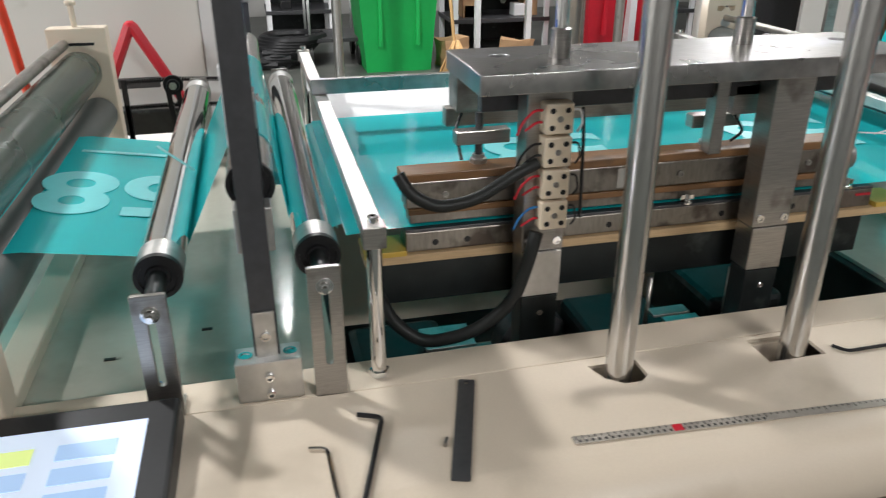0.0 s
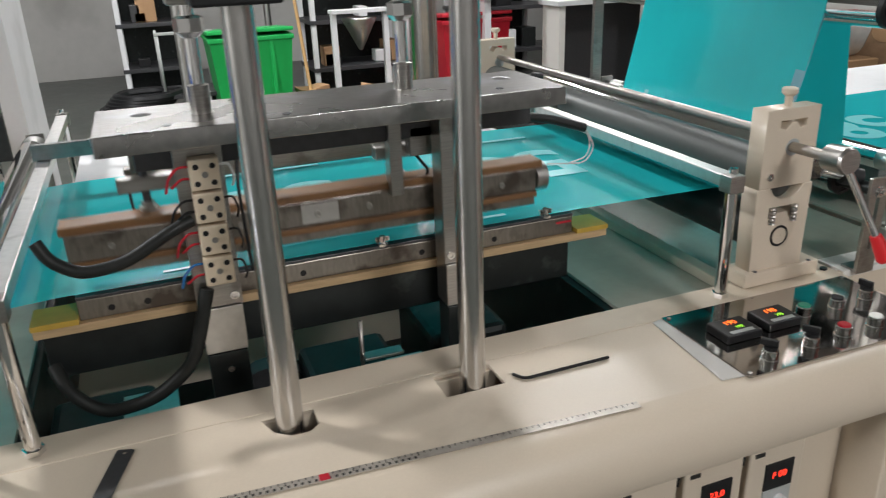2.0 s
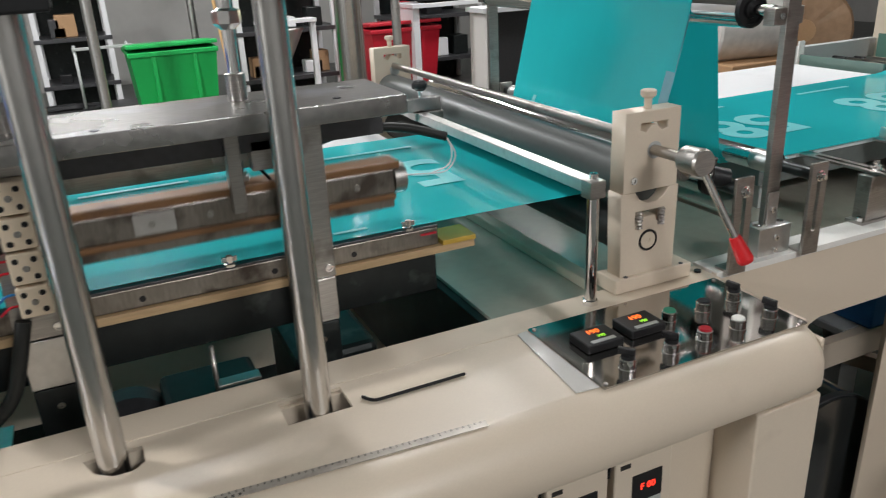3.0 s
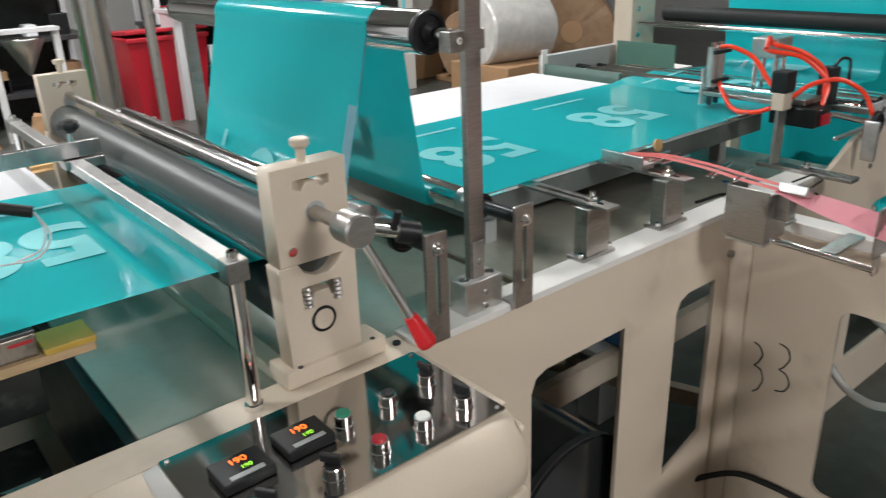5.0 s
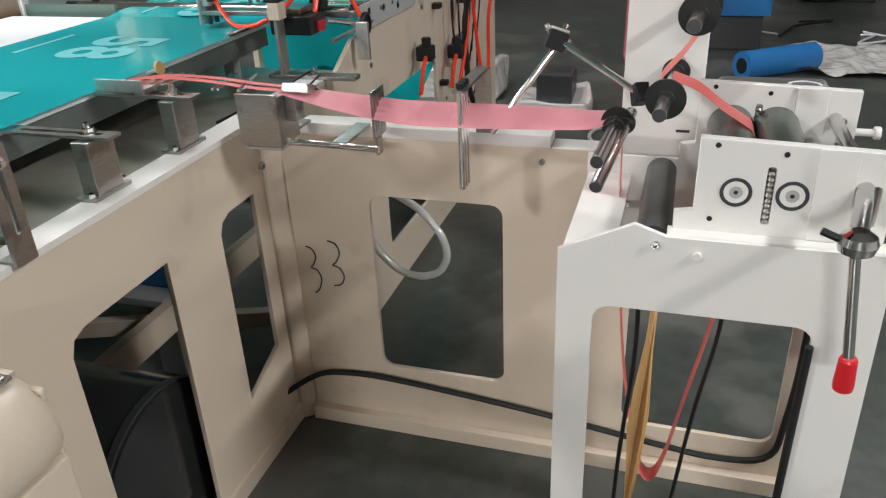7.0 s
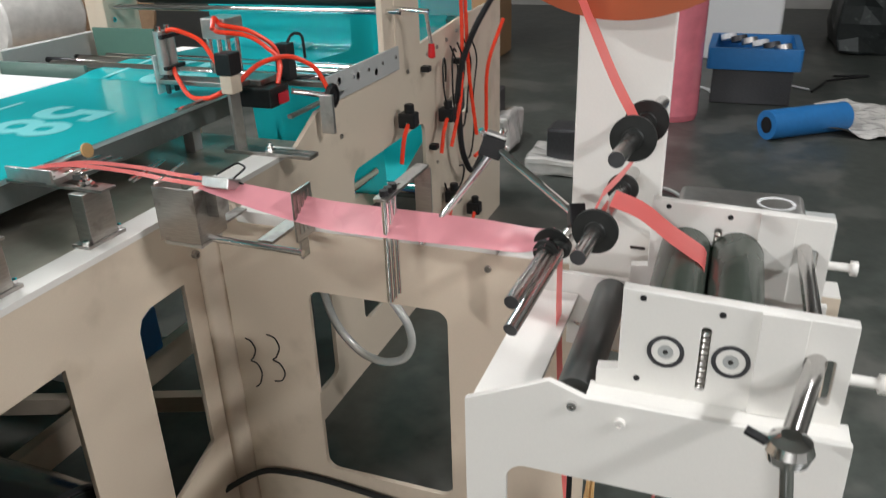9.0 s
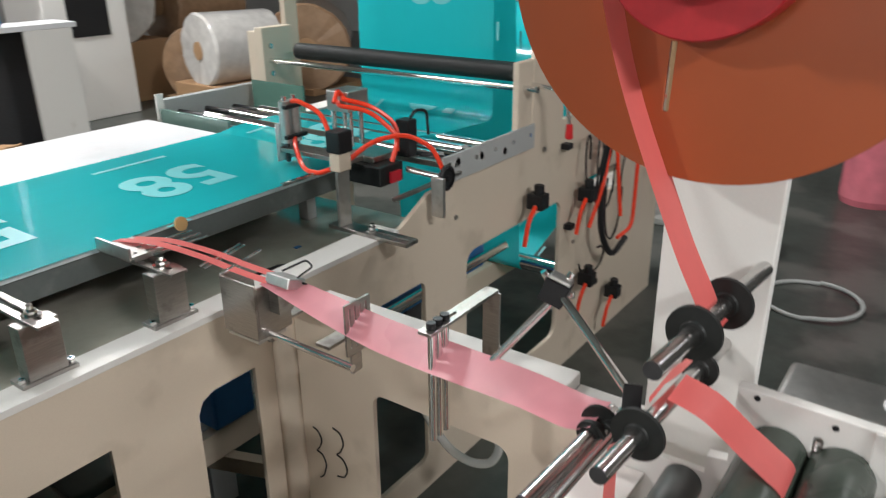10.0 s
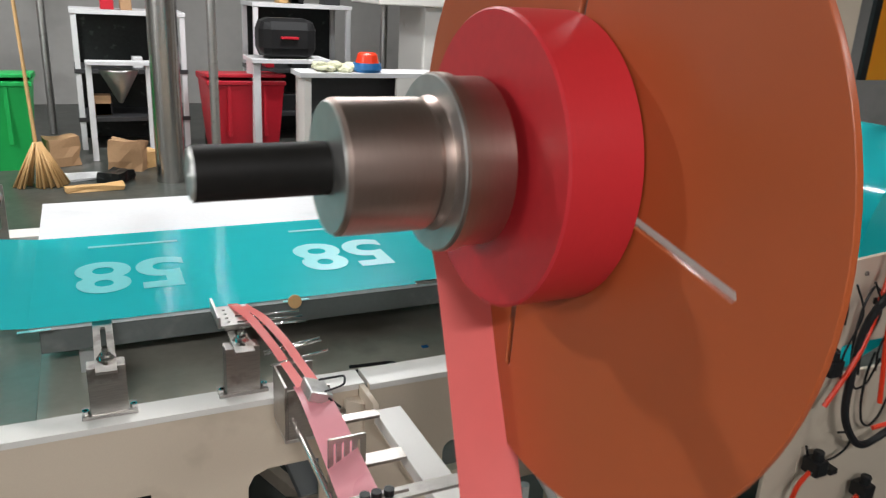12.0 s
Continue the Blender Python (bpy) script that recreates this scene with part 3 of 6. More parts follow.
for x in (0.28, 0.34, 0.62, 0.86, 1.02):
    cy("screw_hole", BLACK, low, (x, 1.2845, 0.99), (x, 1.2855, 0.99), 0.006, seg=12)
for x in (0.78, 1.14):
    part("wing_nut", lathe(B(), (x, 1.287, 1.018), (0, 0, 1), [(0, 0.011), (0.005, 0.011), (0.0055, 0.006), (0.02, 0.006)], 8), CHROME, low)
    bx("wing", CHROME, low, x - 0.014, x + 0.014, 1.285, 1.289, 1.026, 1.036, 0.001)
bx("warning_stripe", REDPAINT, low, 1.165, 1.2, 1.283, 1.2845, 0.999, 1.004, 0.0)

# upper heated bar, which strokes up and down
upper = thing("upper_seal_bar", "oily steel upper sealing bar with brown insulating strips", "seal bar")
UZ = 1.10
bx("bar", OILBAR, upper, 0.228, 1.12, 1.29, 1.335, UZ + 0.012, UZ + 0.062, 0.003)
bx("insulating_strip", BAKELITE, upper, 0.222, 1.13, 1.285, 1.34, UZ + 0.0625, UZ + 0.078, 0.002)
bx("insulating_strip", BAKELITE, upper, 0.232, 1.12, 1.288, 1.337, UZ, UZ + 0.0115, 0.001)
# added dark strip stands in for the shaded film gap below the bar
bx("gap_shade_blade", OILBAR, upper, 0.235, 1.118, 1.294, 1.332, UZ - 0.0185, UZ - 0.0005, 0.002, "dark strip added for the shaded gap over the film")
cy("bar_end", STEEL, upper, (1.12, 1.3125, UZ + 0.037), (1.145, 1.3125, UZ + 0.037), 0.03)
for x in (0.3, 0.52, 0.66, 0.76, 1.04):
    bolt(upper, (x, 1.29, UZ + 0.035), (0, -1, 0), 0.006, 0.004, STEEL)
bx("bright_patch", ALU, upper, 0.63, 0.70, 1.2885, 1.291, UZ + 0.018, UZ + 0.055, 0.0)
for x in (0.37, 0.83):
    cy("guide_rod", DARKSTEEL, upper, (x, 1.325, UZ + 0.078), (x, 1.325, UZ + 0.17), 0.007, seg=14)
    part("rod_nut", lathe(B(), (x, 1.325, UZ + 0.078), (0, 0, 1), [(0, 0.016), (0.008, 0.016), (0.009, 0.011), (0.016, 0.011)], 8), ALU, upper)
    bx("guide_block", STEEL, upper, x - 0.045, x + 0.055, 1.312, 1.338, UZ + 0.115, UZ + 0.14, 0.002)

# ceramic terminals on the column, with their leads
for i in range(4):
    z = 1.2325 - i * 0.0562
    te = thing("terminal_block", "cream ceramic terminal block with wired screws", "terminal block", "column terminals")
    tbody = bx("body", CERAMIC, te, 0.441, 0.489, 1.183, 1.2145, z - 0.0255, z + 0.0255, 0.003)
    for dx in (-0.013, 0.013):
        for dz in (-0.014, 0.014):
            cy("screw_well", BLACK, tbody, (0.465 + dx, 1.186, z + dz), (0.465 + dx, 1.1822, z + dz), 0.0048, seg=12)
    part("centre_screw", lathe(B(), (0.465, 1.1835, z), (0, -1, 0), [(0, 0.0055), (0.002, 0.005)], 10), STEEL, tbody)
    part("lead", tube(B(), [(0.441, 1.2, z + 0.012), (0.425, 1.195, z + 0.014), (0.408, 1.2, z - 0.004), (0.402, 1.21, z - 0.03)], 0.0022, 6), REDPAINT if i in (0, 2) else (BLUEPL if i == 3 else BLACK), te)
    part("lead", tube(B(), [(0.441, 1.2, z - 0.008), (0.428, 1.19, z - 0.004), (0.412, 1.2, z - 0.02)], 0.0022, 6), REDPAINT if i != 1 else BLACK, te)
    part("lead", tube(B(), [(0.489, 1.2, z + 0.01), (0.505, 1.195, z + 0.012), (0.512, 1.2, z - 0.015), (0.508, 1.21, z - 0.03)], 0.002, 6), BLACK if i else GREYWHITE, te)

tagged(part("sleeved_cable", tube(B(), [(0.2, 1.20, 1.155), (0.215, 1.19, 1.125), (0.255, 1.18, 1.1), (0.32, 1.18, 1.105), (0.40, 1.19, 1.145), (0.435, 1.2, 1.155)], 0.0105, 12, 0.04), RUBBER), "thick black braided cable looped to the terminals", "cable")
tagged(part("sleeved_cable", tube(B(), [(0.44, 1.197, 1.03), (0.425, 1.19, 0.98), (0.40, 1.19, 0.90), (0.33, 1.2, 0.84), (0.24, 1.22, 0.82), (0.19, 1.24, 0.86), (0.17, 1.28, 0.90)], 0.012, 12, 0.06), RUBBER), "thick black braided cable looped under the press", "cable")
tagged(part("sleeved_cable", tube(B(), [(0.98, 1.38, 1.2), (1.06, 1.36, 1.225), (1.16, 1.34, 1.22), (1.25, 1.32, 1.19)], 0.0095, 12, 0.05), RUBBER), "black braided cable arching over the film", "cable")
for p in ([(1.25, 1.32, 1.19), (1.262, 1.315, 1.16), (1.25, 1.31, 1.13), (1.20, 1.31, 1.12)], [(1.25, 1.32, 1.19), (1.27, 1.31, 1.15), (1.24, 1.3, 1.12), (1.15, 1.3, 1.13)]):
    tagged(part("bare_lead", tube(B(), p, 0.0016, 6, 0.03), GREYWHITE), "thin grey lead hanging from the cable end", "wire")
for p in ([(0.64, 1.3, 1.29), (0.66, 1.31, 1.26), (0.71, 1.32, 1.255), (0.73, 1.33, 1.285)], [(0.36, 1.41, 1.19), (0.34, 1.38, 1.17), (0.345, 1.35, 1.12)], [(0.86, 1.3, 1.19), (0.89, 1.3, 1.15), (0.87, 1.31, 1.13)], [(0.52, 1.22, 1.24), (0.515, 1.2, 1.2), (0.52, 1.2, 1.05)]):
    tagged(part("control_lead", tube(B(), p, 0.003, 8, 0.03), BLACK), "thin black lead on the press", "wire")

# polished posts that rise through the beam
for x, y in ((0.528, 1.018), (0.848, 1.008)):
    po = thing("guide_post", "polished steel guide post rising through the beam", "guide post", "guide posts")
    cy("shaft", SATIN, po, (x, y, 0.70), (x, y, 1.62), 0.0225, seg=36)
    bx("head_block", BLACK, po, x - 0.06, x + 0.055, y - 0.05, y + 0.06, 1.50, 1.60, 0.004)
cb = thing("head_beam", "dark steel head beam over the guide posts", "beam")
bx("beam_body", DARKSTEEL, cb, 0.34, 1.0, 1.08, 1.34, 1.605, 1.66, 0.003)
for x in (0.478, 0.835):
    bx("cylinder_body", OILSTEEL, cb, x - 0.045, x + 0.05, 1.2, 1.3, 1.505, 1.604, 0.004)
    bx("cylinder_flange", STEEL, cb, x - 0.03, x + 0.03, 1.215, 1.285, 1.49, 1.5045, 0.003)

# machinery down in the dark well; near-black colour carries part of its shade
well = thing("drive_gear", "oily drive parts coloured near-black to shade the machine well", "drive mechanism")
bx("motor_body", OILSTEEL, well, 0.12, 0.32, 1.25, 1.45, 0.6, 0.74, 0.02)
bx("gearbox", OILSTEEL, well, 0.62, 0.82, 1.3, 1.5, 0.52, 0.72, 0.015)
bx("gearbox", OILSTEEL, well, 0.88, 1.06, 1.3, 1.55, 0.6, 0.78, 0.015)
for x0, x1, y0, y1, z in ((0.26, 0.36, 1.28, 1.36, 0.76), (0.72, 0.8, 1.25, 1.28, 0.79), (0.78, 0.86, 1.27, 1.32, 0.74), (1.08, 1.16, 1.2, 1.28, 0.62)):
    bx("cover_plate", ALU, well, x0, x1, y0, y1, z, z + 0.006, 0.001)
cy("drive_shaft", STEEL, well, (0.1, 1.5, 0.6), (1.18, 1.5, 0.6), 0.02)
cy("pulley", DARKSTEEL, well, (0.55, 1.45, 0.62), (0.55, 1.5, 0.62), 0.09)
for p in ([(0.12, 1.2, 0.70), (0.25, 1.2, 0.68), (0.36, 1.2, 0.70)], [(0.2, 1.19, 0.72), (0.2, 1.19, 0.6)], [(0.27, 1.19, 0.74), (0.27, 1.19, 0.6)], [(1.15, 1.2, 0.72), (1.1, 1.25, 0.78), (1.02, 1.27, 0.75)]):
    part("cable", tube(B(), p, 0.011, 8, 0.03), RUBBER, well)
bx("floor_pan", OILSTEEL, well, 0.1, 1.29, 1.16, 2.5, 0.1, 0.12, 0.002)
bx("pan_sheet", GREYWHITE, well, 1.02, 1.175, 1.3, 1.75, 0.45, 0.455, 0.001)

# ---- arms across the film ----
for x in (0.143, 1.465):
    ar = thing("cross_arm", "aluminium arm across the film on two round feet", "support arm", "cross arms")
    bx("bar", ALU, ar, x - 0.016, x + 0.016, 1.1, 2.575, 1.087, 1.112, 0.002)
    for y in (1.107, 2.555):
        cy("foot_post", CHROME, ar, (x, y, TOP + 0.006), (x, y, 1.087), 0.0125)
        part("foot_nut", lathe(B(), (x, y, TOP), (0, 0, 1), [(0, 0.017), (0.01, 0.017), (0.011, 0.0125)], 6), CHROME, ar)
        bx("clamp_head", STEEL, ar, x - 0.018, x + 0.018, y - 0.017, y + 0.017, 1.078, 1.114, 0.002)
        bolt(ar, (x, y, 1.114), (0, 0, 1), 0.009, 0.013)
lb = thing("long_bar", "grey steel bar lying along the cross arms", "bar")
bx("bar", STEELX, lb, 0.12, 1.53, 1.945, 1.965, 1.1135, 1.15, 0.001)
bx("clamp", STEEL, lb, 1.44, 1.53, 1.93, 1.98, 1.09, 1.112, 0.002)
cy("knob_stem", CHROME, lb, (1.47, 1.955, 1.15), (1.47, 1.955, 1.175), 0.006)
part("knob", lathe(B(), (1.47, 1.955, 1.172), (0, 0, 1), [(0, 0.014), (0.008, 0.024), (0.022, 0.024), (0.028, 0.016)], 6), BLACK, lb)
ws = thing("white_guard_sheet", "plain white sheet along the far side of the film", "guard sheet")
bx("sheet", GREYWHITE, ws, 0.17, 1.46, 2.02, 2.56, 0.972, 0.98, 0.001)
for x in (0.22, 1.4):
    bx("bracket", ALU, ws, x, x + 0.03, 2.5, 2.55, TOP - 0.002, 0.9715, 0.001)


# ---- idler rollers in slotted brackets ----
def idler(x, z, y0, y1, r, label, bracket_near=True, mat=None, slope=0.0, bracket_h=0.21, ends=True):
    ro = thing("idler_roller", label, "idler roller", "film idlers")
    cy("shell", mat or SATIN, ro, (x, y0, z), (x, y1, z), r, seg=36)
    for y, s in ((y0, -1), (y1, 1)):
        if mat == CHROME:
            cy("end_collar", ALU, ro, (x, y, z), (x, y - s * 0.055, z), r * 1.015, seg=36)
        part("bearing_cap", lathe(B(), (x, y, z), (0, s, 0), [(0, r * 1.02), (0.012, r * 1.02), (0.0125, r * 0.82), (0.008, r * 0.8), (0.008, r * 0.55), (0.013, r * 0.5)], 28), BLACK if s < 0 else GREYPAINT, ro)
        cy("axle", OILSTEEL, ro, (x, y + s * 0.008, z), (x, (1.07 if s < 0 else y + 0.075), z), 0.0145)
    if bracket_near:
        for yb, s in ((1.072, -1), (y1 + 0.066, 1)):
            me = plate_mesh(rrect(x - 0.024, x + 0.024, TOP, z + 0.03, 0.002), [rrect(x - 0.0065, x + 0.0065, TOP + 0.055, z + 0.006, 0.006)], 0.009, at(0, yb, 0) @ XZ, 0.001)
            sb = part("slotted_bracket", me, STEEL, ro)
            bx("bracket_foot", STEEL, sb, x - 0.024, x + 0.024, min(yb, yb + 0.04), max(yb, yb + 0.04), TOP + 0.0015, TOP + 0.009, 0.001) if s < 0 else None
            part("washer", lathe(B(), (x, yb + s * 0.0045, z), (0, s, 0), [(0, 0.0135), (0.002, 0.0135), (0.0025, 0.009), (0.009, 0.009), (0.0095, 0.005), (0.016, 0.005)], 16), CHROME, sb)
    return ro


idler(-0.185, 1.022, 1.2, 2.44, 0.037, "polished steel idler roller in slotted brackets before the film", mat=CHROME)
idler(0.062, 1.038, 1.185, 2.44, 0.036, "polished steel idler roller beside the sealing press", mat=CHROME)
idler(1.832, 1.035, 1.175, 2.44, 0.033, "satin steel idler roller behind the nip rollers")
idler(2.057, 1.033, 1.20, 2.42, 0.026, "slim chrome idler at the end of the table", mat=CHROME)
# dancer roller between the first two idlers
dr = thing("dancer_roller", "aluminium dancer roller with black bearing carrying the film", "dancer roller")
cy("shell", SATIN, dr, (-0.03, 1.19, 1.165), (-0.03, 2.4, 1.165), 0.036, seg=36)
part("bearing_cap", lathe(B(), (-0.03, 1.19, 1.165), (0, -1, 0), [(0, 0.037), (0.012, 0.037), (0.0125, 0.03), (0.008, 0.029), (0.008, 0.02), (0.013, 0.018)], 28), BLACK, dr)
cy("axle", STEEL, dr, (-0.03, 1.18, 1.165), (-0.03, 1.105, 1.165), 0.012)
cy("axle", STEEL, dr, (-0.03, 2.4, 1.165), (-0.03, 2.5, 1.165), 0.012)
bx("axle_block", ALU, dr, -0.058, -0.002, 1.118, 1.16, 1.08, 1.15, 0.002)


# tall uprights with their raised roller
def upright(x, y, mat, top):
    up = thing("upright_bar", "tall flat steel upright bolted in a split block", "upright", "uprights")
    bx("bar", mat, up, x - 0.019, x + 0.019, y - 0.008, y + 0.008, TOP + 0.03, top, 0.001)
    bx("bar_foot", ALU, up, x - 0.016, x + 0.016, y - 0.0125, y - 0.0085, TOP + 0.065, TOP + 0.15, 0.001)
    blk2 = bx("split_block", ALU, up, x - 0.05, x + 0.05, y - 0.028, y + 0.022, TOP + 0.0015, TOP + 0.072, 0.002)
    for dx in (-0.034, 0.034):
        part("recessed_screw", lathe(B(), (x + dx, y - 0.004, TOP + 0.0722), (0, 0, 1), [(0, 0.011), (0.0015, 0.011), (0.0015, 0.007), (0.0003, 0.006)], 16), CHROME, blk2)
    for dz in (0.015, 0.045):
        bolt(blk2, (x, y - 0.028, TOP + dz), (0, -1, 0), 0.007, 0.007)
    bolt(up, (x, y - 0.0125, TOP + 0.108), (0, -1, 0), 0.008, 0.004)
    return up


upright(-0.031, 1.10, DARKSTEEL, 1.9)
upright(-0.031, 2.52, DARKSTEEL, 1.9)
u2 = upright(1.978, 1.13, STEEL, 1.75)
u3 = upright(1.99, 2.46, STEEL, 1.75)
tr = thing("raised_roller", "chrome raised roller carrying the hanging film", "idler roller")
cy("shell", CHROME, tr, (1.94, 1.21, 1.395), (1.94, 2.36, 1.395), 0.041, seg=36)
for y, s in ((1.21, -1), (2.36, 1)):
    part("bearing_cap", lathe(B(), (1.94, y, 1.395), (0, s, 0), [(0, 0.04), (0.012, 0.04), (0.0125, 0.033), (0.006, 0.032), (0.006, 0.02), (0.012, 0.018)], 28), BLACK, tr)
    cy("axle", CHROME, tr, (1.94, y, 1.395), (1.94, y + s * 0.07, 1.395), 0.012)
    bx("axle_arm", STEEL, tr, 1.925, 2.01, min(y + s * 0.055, y + s * 0.085), max(y + s * 0.055, y + s * 0.085), 1.365, 1.402, 0.002)
    bolt(tr, (1.945, y + s * 0.085, 1.385), (0, s, 0), 0.007, 0.005)

# bar with blue protective film over the dancer
bb = thing("film_guard_bar", "grey metal bar still wearing blue protective film", "guard bar")
bx("bar", GREYWHITE, bb, -0.06, -0.036, 1.24, 2.5, 1.31, 1.33, 0.002)
bx("protective_film", BLUEFILM, bb, -0.031, -0.027, 1.26, 2.48, 1.2, 1.309, 0.0)
bx("back_plate", GREYWHITE, bb, -0.06, -0.0315, 1.26, 2.48, 1.2, 1.309, 0.001)
for y in (1.5, 1.9, 2.3):
    part("rivet", lathe(B(), (-0.05, y, 1.33), (0, 0, 1), [(0, 0.012), (0.006, 0.01)], 12), CREAM, bb)
bx("hanger", BLACK, bb, -0.045, -0.01, 1.16, 1.239, 1.19, 1.3, 0.002)
bx("hanger_clamp", STEEL, bb, -0.05, -0.01, 1.108, 1.159, 1.27, 1.31, 0.002)
bx("hanger_clamp", STEEL, bb, -0.05, -0.01, 2.5, 2.53, 1.27, 1.31, 0.002)

# nip rollers at the left end, with far bearing block
nl = thing("nip_rollers", "dark green rubber nip rollers in cream bearing blocks", "nip rollers")
cy("upper_roller", ROLLGREEN, nl, (-0.50, 1.2, 1.1), (-0.50, 2.44, 1.1), 0.058, seg=40)
cy("lower_roller", ROLLGREY, nl, (-0.47, 1.2, 0.975), (-0.47, 2.44, 0.975), 0.05, seg=40)
cy("spreader_rod", STEEL, nl, (-0.53, 1.15, 1.178), (-0.53, 2.44, 1.178), 0.014)
for y in (1.10, 2.45):
    bx("bearing_block", CREAM, nl, -0.575, -0.415, y, y + 0.06, TOP + 0.0005, 1.22, 0.004)
    cy("adjusting_screw", CREAM, nl, (-0.50, y + 0.03, 1.22), (-0.50, y + 0.03, 1.285), 0.008)
    part("screw_head", lathe(B(), (-0.50, y + 0.03, 1.28), (0, 0, 1), [(0, 0.015), (0.012, 0.015)], 6), CREAM, nl)
    bx("slot", BLACK, nl, -0.54, -0.45, y - 0.0005, y + 0.0605, 1.172, 1.18, 0.0)
tagged(part("air_hose", tube(B(), [(-0.66, 2.2, 1.6), (-0.63, 2.25, 1.45), (-0.62, 2.3, 1.2), (-0.64, 2.4, 1.05), (-0.62, 2.5, 0.845)], 0.013, 12, 0.08), HOSE), "thick orange air hose hanging by the frame", "air hose")
lvr = thing("slotted_lever", "black slotted lever bolted to the far frame beside the film", "lever")
part("bar", plate_mesh(rrect(-0.022, 0.022, 0, 0.2, 0.003), [rrect(-0.006, 0.006, 0.06, 0.16, 0.005)], 0.008, at(-0.255, 2.545, TOP) @ pose(0, 0, 0, 0, -4, 0) @ XZ), BLACK, lvr)
part("wheel", lathe(B(), (-0.262, 2.54, 1.03), (0, -1, 0), [(0, 0.03), (0.012, 0.03), (0.012, 0.02), (0.02, 0.018)], 24), BLACK, lvr)
part("nut", lathe(B(), (-0.262, 2.52, 1.03), (0, -1, 0), [(0, 0.014), (0.01, 0.012)], 6), CHROME, lvr)
for z in (0.955, 1.035):
    tr2 = thing("cable_chain", "black ribbed chain strung behind the film", "chain")
    bm = B()
    for i in range(48):
        x = -0.41 + i * 0.0075
        box(bm, x, x + 0.005, 2.575, 2.585, z - 0.007 + 0.004 * math.sin(i * 0.1), z + 0.006 + 0.004 * math.sin(i * 0.1))
    box(bm, -0.41, -0.05, 2.578, 2.582, z - 0.003, z + 0.003)
    tagged(part("links", bm, BLACK, tr2), kind="stuff")
    bx("bracket", BLACK, tr2, -0.42, -0.405, 2.57, 2.59, TOP - 0.001, z + 0.01)
    bx("bracket", BLACK, tr2, -0.06, -0.045, 2.57, 2.59, TOP - 0.001, z + 0.01)


# ---- nip roller stands right of the press ----
def nip_stand(y):
    st = thing("bearing_stand", "cream cast bearing stand with adjusting screw", "bearing stand", "nip stands")
    d = 0.045
    y0, y1 = (y, y + d)
    top = [(1.549, 1.066), (1.684, 1.066), (1.684, 1.228), (1.549, 1.228)]
    slot = [(1.583, 1.19), (1.6, 1.185), (1.612, 1.198), (1.626, 1.198), (1.638, 1.185), (1.655, 1.19), (1.655, 1.208), (1.583, 1.208)]
    part("upper_block", plate_mesh(top, [slot], d, at(0, y + d / 2, 0) @ XZ, 0.002), CREAM, st)
    low_o = [(1.55, 0.88), (1.687, 0.88), (1.69, 1.062), (1.668, 1.062), (1.655, 1.045), (1.635, 1.035), (1.61, 1.035), (1.59, 1.045), (1.578, 1.062), (1.545, 1.062)]
    win = [(1.58, 0.995), (1.6, 0.99), (1.605, 1.005), (1.632, 1.005), (1.637, 0.99), (1.656, 0.995), (1.656, 1.022), (1.58, 1.022)]
    part("lower_block", plate_mesh(low_o, [win], d, at(0, y + d / 2, 0) @ XZ, 0.002), CREAM, st)
    bx("base", CREAM, st, 1.53, 1.735, y - 0.01, y + d + 0.012, TOP + 0.0015, 0.8795, 0.003)
    part("bearing_ring", lathe(B(), (1.617, y - 0.0005, 0.953), (0, -1, 0), [(0, 0.024), (0.0015, 0.024), (0.0015, 0.02), (0.0003, 0.0195)], 28), BLACK, st)
    part("bearing_core", lathe(B(), (1.617, y - 0.0005, 0.953), (0, -1, 0), [(0, 0.0185), (0.002, 0.0185), (0.002, 0.005), (0.0005, 0.004)], 24), CREAM, st)
    for x in (1.59, 1.648):
        part("spring", lathe(B(), (x, y - 0.002, 0.985), (0, 0, 1), [(k * 0.004, 0.006 if k % 2 else 0.0085) for k in range(10)], 12), STEEL, st)
    cy("adjusting_screw", CREAM, st, (1.618, y + d / 2, 1.19), (1.618, y + d / 2, 1.256), 0.008)
    part("screw_head", lathe(B(), (1.618, y + d / 2, 1.252), (0, 0, 1), [(0, 0.011), (0.005, 0.016), (0.014, 0.016), (0.016, 0.013)], 16), CREAM, st)
    bolt(st, (1.572, y, 1.09), (0, -1, 0), 0.008, 0.004)
    part("shaft_socket", lathe(B(), (1.622, y, 1.148), (0, -1, 0), [(0, 0.018), (0.001, 0.018), (0.001, 0.011)], 24), GREYPAINT, st)
    for x, yy in ((1.56, y - 0.004), (1.71, y - 0.004), (1.71, y + d + 0.005)):
        cy("base_screw", DARKSTEEL, st, (x, yy, 0.8795), (x, yy, 0.881), 0.005, seg=10)
    return st


nip_stand(1.118)
nip_stand(2.53)
lv = thing("pressure_lever", "chrome pressure lever with red grip on the bearing stand", "lever")
cy("cross_shaft", STEEL, lv, (1.617, 1.112, 1.15), (1.612, 1.01, 1.153), 0.011)
part("hub", lathe(B(), (1.6125, 1.02, 1.153), (-0.03, -1, 0.04), [(0, 0.02), (0.004, 0.026), (0.05, 0.027), (0.056, 0.024), (0.056, 0.004)], 28), STEEL, lv)
cy("rod", CHROME, lv, (1.614, 0.975, 1.145), (1.668, 0.918, 0.995), 0.0075)
part("grip", lathe(B(), (1.662, 0.925, 1.012), (0.054, -0.057, -0.15), [(0, 0.011), (0.01, 0.0125), (0.05, 0.0165), (0.056, 0.014)], 18), REDGRIP, lv)
ns = thing("nip_rollers", "grey rubber and chrome nip rollers across the film", "nip rollers")
